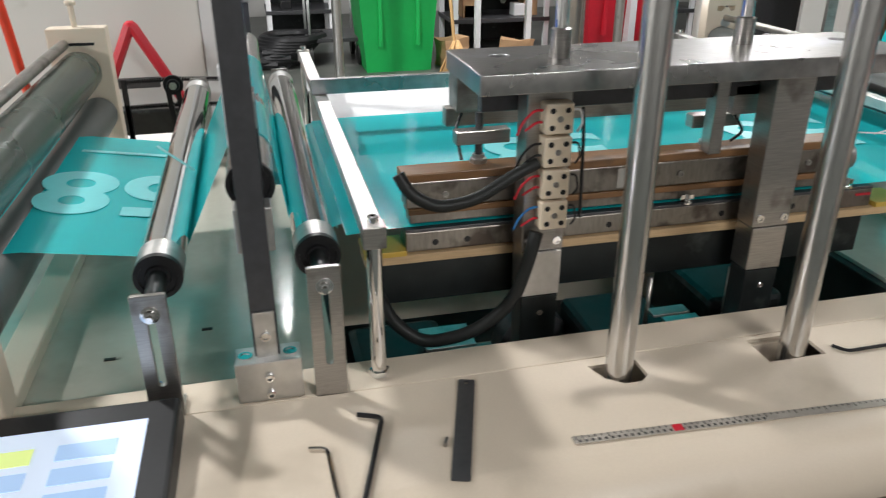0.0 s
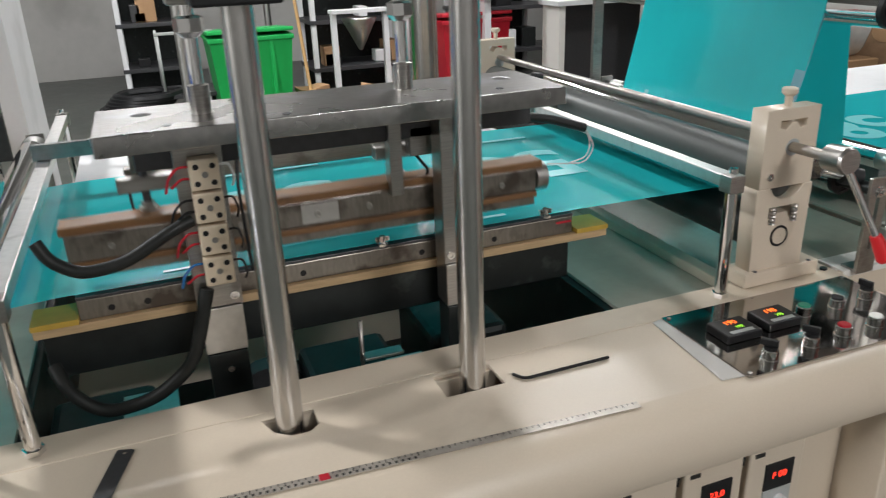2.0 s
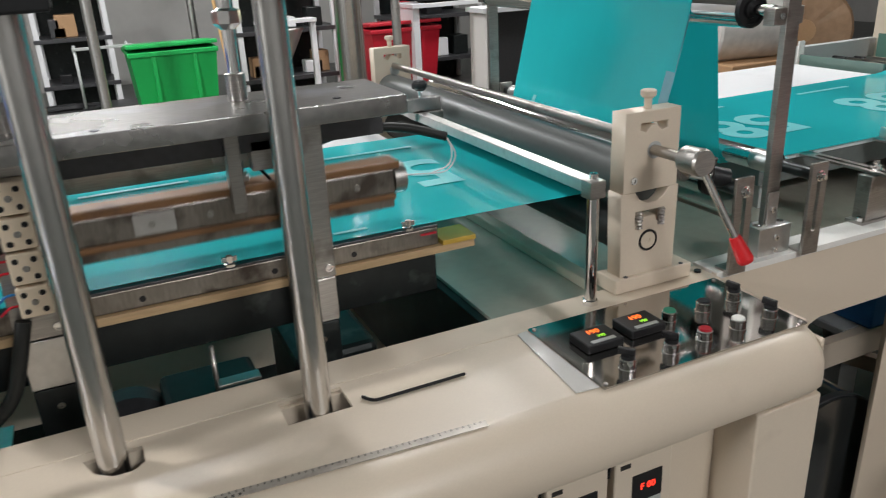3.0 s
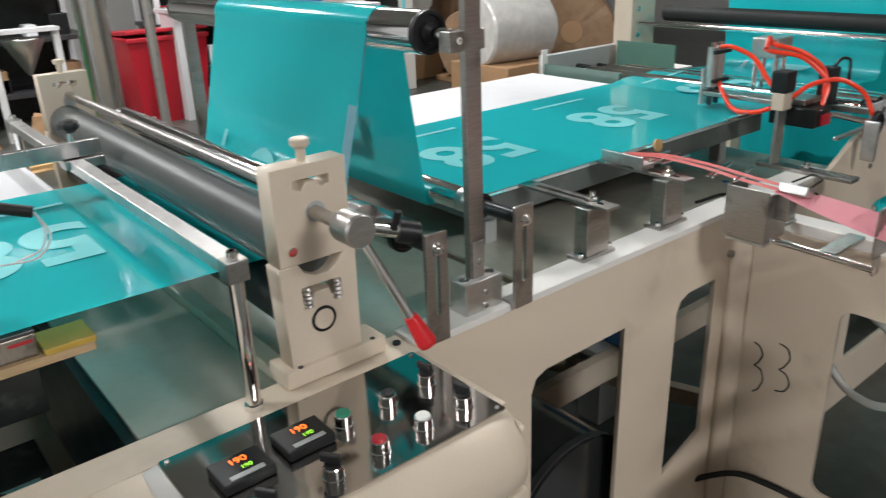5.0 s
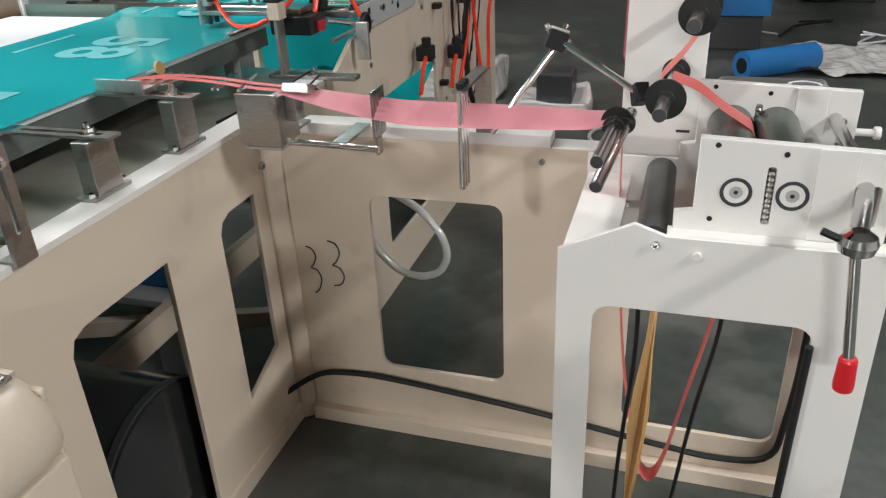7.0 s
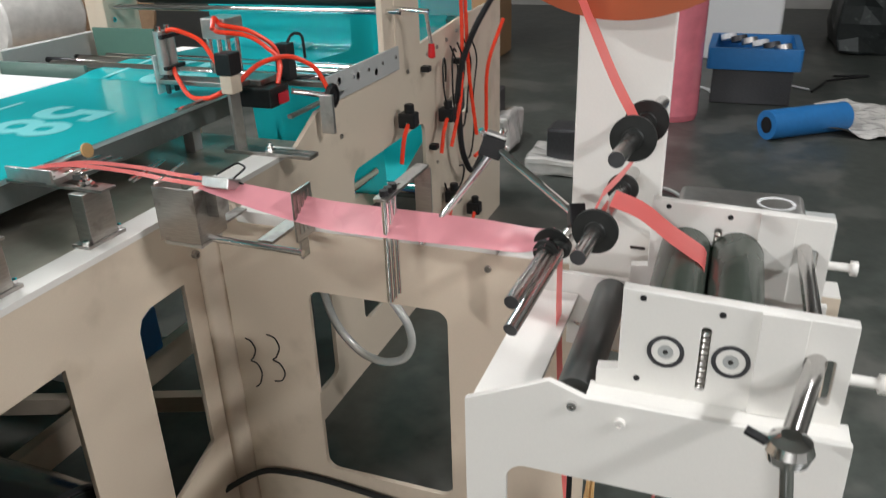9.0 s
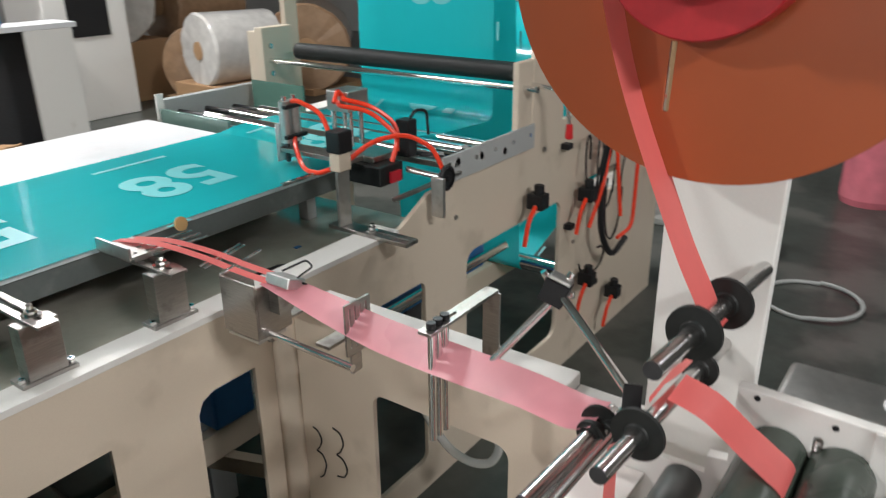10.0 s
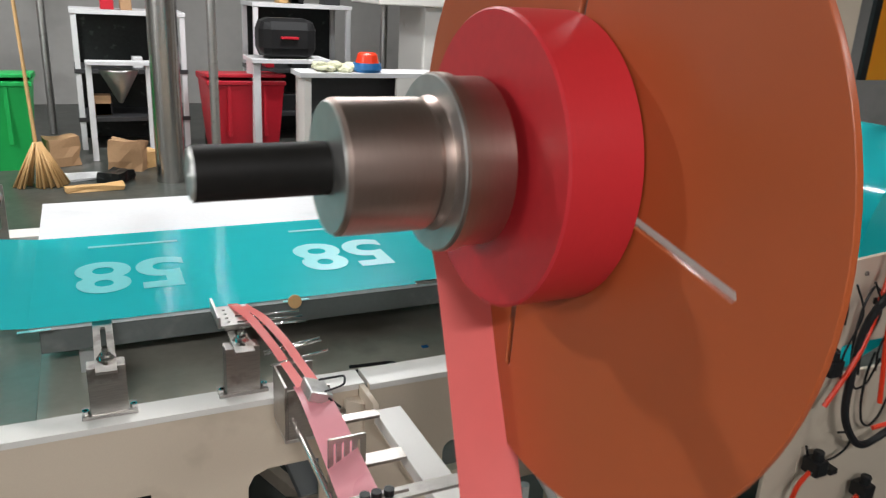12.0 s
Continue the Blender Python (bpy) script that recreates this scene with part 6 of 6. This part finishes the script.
for k in range(4):
    cx = 4.62 + k * 0.09
    part("thin_wire", tube(B(), [(cx, 1.0, 0.95), (cx + 0.05, 0.98, 0.85), (cx - 0.02, 0.98, 0.7), (cx + 0.03, 1.0, 0.6)], 0.004, 6, 0.06), BLACK, wl)

for k, (cx, cz, rx, rz) in enumerate(((4.62, 0.78, 0.05, 0.12), (4.78, 0.72, 0.07, 0.2), (4.9, 0.5, 0.06, 0.16), (4.72, 0.3, 0.1, 0.07))):
    pts = [(cx + rx * math.cos(0.7 * i + k), 1.045 - 0.006 * i, cz + rz * math.sin(0.7 * i + k)) for i in range(8)]
    part("wire_loop", tube(B(), pts, 0.0045, 6, 0.05), BLACK, wl)
for x, z in ((4.46, 0.88), (4.52, 0.52), (4.85, 0.84), (4.8, 0.16)):
    bx("cable_clip", BLACK, wl, x - 0.02, x + 0.02, 1.035, 1.0715, z - 0.012, z + 0.012, 0.003)
for x, z in ((4.3, 0.9), (4.52, 0.93), (4.64, 0.94), (4.76, 0.95), (4.9, 0.97), (4.6, 0.42), (3.7, 0.8)):
    bolt(near, (x, 1.072, z), (0, -1, 0), 0.009, 0.006, STEEL)

# ---- workshop behind ----
wc = thing("white_cabinet", "tall plain white machine cabinet behind the bag machine", "cabinet")
bx("body", WHITE, wc, -1.75, -0.22, 3.5, 4.1, FLOOR, 2.3, 0.006)
bx("side_post", GREYWHITE, wc, -0.215, -0.08, 3.45, 4.1, FLOOR, 2.3, 0.004)
bx("outlet", GREYPAINT, wc, -0.86, -0.76, 3.49, 3.4995, 1.2, 1.28, 0.002)
bx("shelf_strip", GREYPAINT, wc, -0.9, -0.2, 3.44, 3.499, 0.64, 0.68, 0.002)
rt = thing("red_stand", "red tubular A-frame stand before the white cabinet", "stand")
for p in ([(-0.62, 3.3, 0.8), (-0.468, 3.3, 1.11), (-0.28, 3.3, 0.74)],):
    part("tube", tube(B(), p, 0.022, 8, 0.02), REDPAINT, rt)
bx("cross_piece", DARKSTEEL, rt, -0.58, -0.39, 3.29, 3.31, 0.86, 0.9, 0.003)
bx("base", OILSTEEL, rt, -0.64, -0.26, 3.25, 3.35, FLOOR, 0.78, 0.01)
bs = thing("brown_sack", "brown paper sack slumped by the cabinet", "sack")
part("sack", lathe(B(), (-1.7, 2.9, FLOOR), (0, 0, 1), [(0, 0.25), (0.3, 0.3), (0.7, 0.26), (1.15, 0.16), (1.25, 0.06)], 14), BROWNWRAP, bs)

BIN_M = [("wheelie_bin", GREENBIN, 1.48, 8.6, "bright green plastic wheeled bin with lid"), ("wheelie_bin", REDPAINT, 4.06, 8.7, "red painted bin with steel strap")]
for nm, mat, x, y, lab in BIN_M:
    bn = thing(nm, lab, "bin", "bins")
    bm = B()
    for z0, z1, w0, w1 in ((FLOOR, 0.68, 0.35, 0.42),):
        vs = []
        for z, w in ((z0, w0), (z1, w1)):
            vs.append([bm.verts.new((x + sx * w, y + sy * w, z)) for sx, sy in ((-1, -1), (1, -1), (1, 1), (-1, 1))])
        for i in range(4):
            bm.faces.new((vs[0][i], vs[0][(i + 1) % 4], vs[1][(i + 1) % 4], vs[1][i]))
        bm.faces.new(vs[0])
        bm.faces.new(vs[1])
    tub = part("body", bm, mat, bn)
    part("rim", box(B(), x - 0.44, x + 0.44, y - 0.44, y + 0.44, 0.68, 0.73, 0.01), mat, tub)
    part("lid", box(B(), -0.44, 0.44, -0.44, 0.44, 0, 0.04, 0.01, at(x, y, 0.735) @ pose(0, 0, 0, -4, 0, 0)), mat, bn)
    cy("wheel", RUBBER, bn, (x - 0.36, y + 0.4, FLOOR + 0.1), (x + 0.36, y + 0.4, FLOOR + 0.1), 0.1)
    for sx in (-0.2, 0.2):
        bx("rib", mat, tub, x + sx - 0.02, x + sx + 0.02, y - 0.432, y - 0.3, 0.1, 0.679, 0.004)
bro = thing("broom", "straw broom leaning on the bin", "broom")
cy("handle", TAN, bro, (1.93, 7.55, 0.1), (1.84, 7.95, 1.95), 0.017)
bm = B()
for k in range(60):
    dx, dy = random.uniform(-1, 1), random.uniform(-0.3, 0.3)
    cyl(bm, (1.935 + dx * 0.03, 7.55 + dy * 0.1, 0.24), (1.94 + dx * 0.24, 7.5 + dy * 0.4, FLOOR + 0.003), 0.008, 0.012, 5)
tagged(part("brush", bm, TAN, bro), kind="stuff")
# sweepings round the bins
for x, y, w, d, h, turn, mat, lab, cat in ((2.12, 8.45, 0.3, 0.25, 0.3, 20, CARD, "crumpled brown carton on the floor", "carton"), (2.75, 8.1, 0.36, 0.2, 0.32, -25, CARD, "open brown carton on the floor", "carton"), (2.95, 8.25, 0.25, 0.25, 0.16, 40, TAN, "small tan carton on the floor", "carton"), (2.28, 7.8, 0.4, 0.3, 0.03, 15, GREYWHITE, "crumpled white sheet on the floor", "plastic sheet"), (2.4, 7.25, 0.5, 0.12, 0.05, 5, TAN, "tan wooden plank on the floor", "plank"), (2.6, 7.6, 0.3, 0.25, 0.1, 60, OILSTEEL, "dark scrap metal on the floor", "scrap"), (3.35, 7.7, 0.3, 0.2, 0.12, 10, OILSTEEL, "dark scrap metal on the floor", "scrap"), (4.75, 6.6, 0.3, 0.2, 0.2, 30, CARD, "brown carton beside the bench", "carton")):
    bm = box(B(), -w / 2, w / 2, -d / 2, d / 2, 0, h, 0.004)
    bmesh.ops.subdivide_edges(bm, edges=list(bm.edges), cuts=2, use_grid_fill=True)
    bmesh.ops.transform(bm, matrix=at(x, y, FLOOR) @ pose(0, 0, 0, 0, 0, turn), verts=bm.verts)
    for v in bm.verts:
        v.co += Vector(noise.noise_vector(v.co * 6)) * 0.04 * (1 if v.co.z > FLOOR + 0.01 else 0)
        v.co.z = max(v.co.z, FLOOR)
    tagged(part("floor_" + cat.replace(" ", "_"), bm, mat), lab, cat, "sweepings")

# white steel shelving along the back
for x0, x1, y, h in ((2.35, 3.5, 9.2, 1.35), (4.4, 5.6, 9.4, 1.5), (0.2, 1.0, 10.5, 1.2)):
    sh = thing("steel_shelf", "white steel workbench frame full of dark clutter", "shelf", "workshop shelves")
    for x in (x0, x1):
        for dy in (0, 0.7):
            bx("leg", GREYWHITE, sh, x - 0.03, x + 0.03, y + dy - 0.03, y + dy + 0.03, FLOOR, h, 0.003)
    # lower boards and back sheet coloured dark for the shade under the top
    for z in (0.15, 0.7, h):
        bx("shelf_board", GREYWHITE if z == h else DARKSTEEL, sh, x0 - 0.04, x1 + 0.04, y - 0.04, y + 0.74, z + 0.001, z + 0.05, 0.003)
    bx("shaded_back_sheet", OILSTEEL, sh, x0, x1, y + 0.75, y + 0.76, FLOOR, h, 0.001)
    for k in range(9):
        rx, rz = random.uniform(x0 + 0.1, x1 - 0.2), random.choice((0.201, 0.751, h + 0.051))
        w, d, hh = random.uniform(0.1, 0.24), random.uniform(0.12, 0.3), random.uniform(0.1, 0.28)
        ob = bx("stored_box", random.choice((CARD, OILSTEEL, DARKSTEEL, REDPAINT, GREYWHITE, BLACK, TAN)), None, rx, rx + w, y + 0.1, y + 0.1 + d, rz, rz + hh, 0.01)
        tagged(ob, "small dark box stored on the shelf", "box", "shelf clutter")
hp = thing("hopper", "bright steel hopper cone hung in a white frame", "hopper")
part("cone", lathe(B(), (2.75, 8.6, 0.45), (0, 0, 1), [(0, 0.02), (0.34, 0.2), (0.36, 0.2)], 4), ALU, hp)
for x in (2.45, 3.05):
    bx("leg", GREYWHITE, hp, x - 0.03, x + 0.03, 8.55, 8.62, FLOOR, 0.86, 0.003)
bx("top_rail", GREYWHITE, hp, 2.42, 3.08, 8.5, 8.7, 0.861, 0.9, 0.003)
pl = thing("steel_pillar", "thick shiny steel building pillar", "pillar")
cy("shaft", SATIN, pl, (3.12, 7.5, FLOOR), (3.12, 7.5, 5.2), 0.14, seg=32)
for x, y in ((0.75, 7.4), (3.55, 7.3), (5.95, 9.0), (2.0, 10.3)):
    pp = thing("thin_pole", "thin pale steel pole from floor to ceiling", "pole", "poles")
    cy("shaft", ALU, pp, (x, y, FLOOR), (x, y, 5.2), 0.045, seg=16)
wt = thing("white_bench", "white painted bench with solid side panel", "bench")
bx("side_panel", WHITE, wt, 5.3, 5.75, 6.85, 6.9, FLOOR, 0.93, 0.004)
bx("side_panel", WHITE, wt, 4.35, 4.42, 6.9, 7.25, FLOOR, 0.93, 0.004)
bx("top", GREYWHITE, wt, 4.3, 5.8, 6.85, 7.25, 0.931, 0.98, 0.004)
# dark panel stands in for the shade inside the open bench
bx("dark_back_panel", DARKSTEEL, wt, 4.43, 5.75, 7.2, 7.24, FLOOR, 0.93, 0.004)
cu = thing("stacked_bowls", "red bowl stacked on a blue bowl", "bowls")
part("blue_bowl", lathe(B(), (5.02, 6.98, 0.981), (0, 0, 1), [(0, 0.13), (0.03, 0.15), (0.09, 0.14)], 24), BLUEPL, cu)
part("red_bowl", lathe(B(), (5.02, 6.98, 1.072), (0, 0, 1), [(0, 0.12), (0.08, 0.1), (0.1, 0.08)], 24), HOSE, cu)
rg2 = thing("rag_heap", "pale crumpled rags heaped on the bench", "rags")
bm = B()
for k in range(16):
    p = Vector((4.72 + random.uniform(-0.2, 0.2), 7.05 + random.uniform(-0.12, 0.12), 0.995 + random.uniform(0, 0.06)))
    bmesh.ops.create_icosphere(bm, subdivisions=2, radius=random.uniform(0.04, 0.09), matrix=Matrix.Translation(p) @ Matrix.Diagonal((1, 1, 0.5, 1)))
for v in bm.verts:
    v.co += Vector(noise.noise_vector(v.co * 20)) * 0.02
part("cloth", bm, material("rag_cloth", (0.6, 0.6, 0.42), 0.9, grain=60, vary=0.25), rg2)
bg = thing("tool_bag", "black soft tool bag with red strap", "bag")
bm = box(B(), 4.2, 4.85, 8.16, 8.6, 0.981, 1.42, 0.12)
part("bag_body", bm, BLACK, bg)
part("strap", box(B(), 4.42, 4.62, 8.13, 8.159, 1.2, 1.23, 0.005), REDPAINT, bg)
bx("bag_shelf", GREYWHITE, bg, 4.1, 5.0, 8.151, 8.7, 0.935, 0.9805, 0.003)
bx("shelf_leg", GREYWHITE, bg, 4.12, 4.2, 8.2, 8.6, FLOOR, 0.934, 0.003)
ba = thing("machine_column", "tall white machine column with dark inset panel", "machine")
bx("body", WHITE, ba, 6.0, 6.95, 7.8, 8.6, FLOOR, 1.62, 0.01)
bx("dark_panel", BLACK, ba, 6.25, 6.72, 7.79, 7.799, 0.72, 1.2, 0.002)
bx("head", WHITE, ba, 5.4, 7.1, 7.7, 8.7, 1.621, 2.3, 0.015)
tr3 = thing("trolley", "dark steel trolley on castors", "trolley")
bx("deck", DARKSTEEL, tr3, 0.55, 1.15, 8.7, 9.4, 0.08, 0.12, 0.004)
for x in (0.58, 1.12):
    for y in (8.72, 9.38):
        cy("post", GREYPAINT, tr3, (x, y, 0.12), (x, y, 0.75), 0.015, seg=10)
        cy("castor", RUBBER, tr3, (x - 0.02, y, FLOOR + 0.11), (x + 0.02, y, FLOOR + 0.11), 0.11, seg=16)
bx("rail", GREYPAINT, tr3, 0.56, 1.14, 8.7, 8.73, 0.751, 0.78, 0.003)
hb = thing("hose_heap", "heap of dark hoses on the floor", "hoses")
bm = B()
for k in range(9):
    a0 = random.uniform(0, 6)
    tube(bm, [(0.15 + 0.35 * math.cos(a0 + i) + k * 0.03, 8.9 + 0.3 * math.sin(a0 + i), FLOOR + 0.06 + 0.03 * k) for i in range(7)], 0.05, 8, 0.2)
tagged(part("hose_coil", bm, BLACK, hb), kind="stuff")
# wrapped rolls and scrap heaps
for x, y, z, r, ln, ang, mat, lab in ((8.0, 7.6, 0.3, 0.45, 1.1, 20, BROWNWRAP, "brown film roll in clear wrap"), (7.6, 6.8, 0.55, 0.4, 0.9, -10, PLASTICWRAP, "clear wrapped film roll"), (9.2, 7.2, 0.4, 0.55, 1.2, 40, BROWNWRAP, "brown film roll in clear wrap"), (7.3, 8.8, 1.0, 0.5, 1.0, 70, PLASTICWRAP, "clear wrapped film roll"), (8.6, 8.8, 0.9, 0.5, 1.1, 0, BROWNWRAP, "brown film roll in clear wrap")):
    wr = thing("wrapped_roll", lab, "film roll", "wrapped rolls")
    m = at(x, y, z) @ pose(0, 0, 0, 0, 0, ang)
    bm = lathe(B(), (-ln / 2, 0, 0), (1, 0, 0), [(0, r * 0.3), (0, r * 0.95), (0.03, r), (ln - 0.03, r * 0.98), (ln, r * 0.93)], 28)
    bmesh.ops.transform(bm, matrix=m, verts=bm.verts)
    for v in bm.verts:
        v.co += Vector(noise.noise_vector(v.co * 6)) * 0.02
    part("roll", bm, mat, wr)
    part("core", lathe(B(), m @ Vector((-ln / 2 - 0.01, 0, 0)), m.to_3x3() @ Vector((1, 0, 0)), [(0, r * 0.25), (0.02, r * 0.25)], 20), CARD, wr)
    bx("pallet", CARD, wr, x - 0.5, x + 0.5, y - 0.5, y + 0.5, FLOOR, max(FLOOR + 0.05, z - r * 0.9), 0.01)
# standing pink roll and floor clutter on the right
pk = thing("pink_roll", "pink plastic roll standing on the floor in wrap", "film roll")
part("roll", lathe(B(), (7.95, 0.28, FLOOR), (0, 0, 1), [(0, 0.2), (0.05, 0.215), (0.5, 0.21), (1.25, 0.215), (1.3, 0.19)], 32), material("pink_wrap", (0.75, 0.2, 0.25), 0.2, grain=9, vary=0.25, bump=0.5, coat=0.6), pk)
bk = thing("parts_basket", "blue plastic basket of parts on a dark crate", "basket")
bx("crate", DARKSTEEL, bk, 8.5, 9.2, -0.65, 0.0, FLOOR, 0.12, 0.01)
part("basket", plate_mesh(rrect(8.45, 9.25, -0.7, 0.05, 0.04), [rrect(8.5, 9.2, -0.65, 0.0, 0.03)], 0.18, at(0, 0, 0.215), 0.004), BLUEPL, bk)
bx("basket_floor", BLUEPL, bk, 8.5, 9.2, -0.65, 0.0, 0.1225, 0.14, 0.002)
for k in range(6):
    cx, cyy = 8.6 + 0.1 * k, -0.55 + 0.09 * k
    part("part_ring", lathe(B(), (cx, cyy, 0.27), (0.3, 0.2, 1), [(0, 0.07), (0.05, 0.07), (0.05, 0.04)], 16), (ALU, DARKSTEEL, GREYWHITE)[k % 3], bk)
bl = thing("blue_tube", "blue film roll lying on the floor", "film roll")
cy("roll", BLUEPL, bl, (7.45, -0.45, FLOOR + 0.11), (7.85, -1.0, FLOOR + 0.11), 0.11)
cy("core", BLACK, bl, (7.448, -0.447, FLOOR + 0.11), (7.46, -0.464, FLOOR + 0.11), 0.06)
sk = thing("grey_sheet", "crumpled grey plastic sheet on the floor", "plastic sheet")
bm = B()
g = bmesh.ops.create_grid(bm, x_segments=24, y_segments=24, size=0.5, matrix=at(8.1, -1.35, FLOOR + 0.05))
for v in bm.verts:
    v.co.z += 0.05 * noise.noise(v.co * 5) + 0.02 * noise.noise(v.co * 14)
    v.co.z = max(v.co.z, FLOOR + 0.004)
part("sheet", bm, PLASTICWRAP, sk)
for x, y, w, d, h, mat, lab in ((10.5, -0.6, 1.2, 0.8, 0.8, GREYWHITE, "pale machine far across the floor"), (11.0, -2.0, 1.4, 0.8, 0.7, OILSTEEL, "dark machine far across the floor"), (6.6, 1.3, 0.5, 0.6, 0.25, PLASTICWRAP, "heap of clear scrap film"), (6.2, 0.6, 0.5, 0.5, 0.12, PLASTICWRAP, "heap of clear scrap film"), (9.6, 2.4, 1.0, 1.0, 1.4, CARD, "stack of brown cartons")):
    fm = thing("far_machine", lab, "machine" if "machine" in lab else "heap")
    bm = box(B(), x, x + w, y, y + d, FLOOR, FLOOR + h, 0.03)
    bmesh.ops.subdivide_edges(bm, edges=list(bm.edges), cuts=3, use_grid_fill=True)
    for v in bm.verts:
        v.co += Vector(noise.noise_vector(v.co * 4)) * (0.06 if mat in (PLASTICWRAP, OILSTEEL) else 0.004)
        v.co.z = max(v.co.z, FLOOR)
    part("body", bm, mat, fm)
    bx("top_part", DARKSTEEL, fm, x + w * 0.2, x + w * 0.7, y + d * 0.2, y + d * 0.7, FLOOR + h - 0.1, FLOOR + h + 0.18, 0.02)
for k in range(5):
    pts = [(random.uniform(6.0, 9.5), random.uniform(-2.2, 0.5), FLOOR + 0.012)]
    for i in range(5):
        pts.append((pts[-1][0] + random.uniform(-0.4, 0.5), pts[-1][1] + random.uniform(-0.4, 0.4), FLOOR + 0.012))
    tagged(part("floor_cable", tube(B(), pts, 0.011, 8, 0.25), BLACK if k % 2 else GREYWHITE), "cable trailing over the concrete floor", "cable", "floor cables")

ring = thing("wire_ring", "loose ring of clear hose lying on the floor", "hose")
part("coil", tube(B(), [(5.9 + 0.25 * math.cos(2 * math.pi * i / 28), 0.27 + 0.25 * math.sin(2 * math.pi * i / 28), FLOOR + 0.012 + 0.01 * (i > 14)) for i in range(29)], 0.012, 8, 0), GREYPAINT, ring)

for j in range(34):
    PRINTS.append(film_print() if j == 0 else copy_thing(PRINTS[0], Matrix()))


def ease(p):
    """How far the film has been fed within one stroke."""
    u = min(max((p - 0.22) / 0.25, 0.0), 1.0)
    return u * u * (3 - 2 * u)


def along(x):
    """Length of the film's path at a place on the table."""
    i = FILM_PATH.index((2.20, 0.989))
    return LENGTHS[i] - (x - 2.20)


def motions():
    # upper seal bar: down once a stroke
    rows = [(0.0, pose(0, 0, -0.056))]
    k = 0
    while k * PERIOD < 12.4:
        for p, z in ((0.05, -0.056), (0.2, -0.004), (0.26, 0.0), (0.42, 0.0), (0.5, -0.012), (0.58, -0.054)):
            rows.append((k * PERIOD + p, pose(0, 0, z)))
        k += 1
    rows = [r for r in rows if r[0] < 11.98] + [(12.0, pose(0, 0, -0.002))]
    walk(upper, rows)
    # prints: fed one pitch a stroke
    s0 = along(2.45) - 19 * PITCH
    beats = []
    for k in range(20):
        first = math.ceil((k * PERIOD + 0.21) * FPS)
        beats += [f / FPS for f in range(first - 1, first + 9)]
    times = sorted({0.0, 12.0} | {t for t in beats if t < 11.99})
    for j, ob in enumerate(PRINTS):
        rows, last = [], None
        for t in times:
            n = int(t / PERIOD + 1e-6)
            s = s0 + (j - 7) * PITCH + (n + ease(t - n * PERIOD)) * PITCH
            s = min(max(s, 0.0), FILM_ENDS[1])
            if t in (0.0, 12.0) or s != last:
                if rows and s != last and rows[-1][0] < t - 1.5 / FPS:
                    rows.append((t - 1 / FPS, film_pose(last)))
                rows.append((t, film_pose(s)))
            last = s
        walk(ob, rows)


motions()
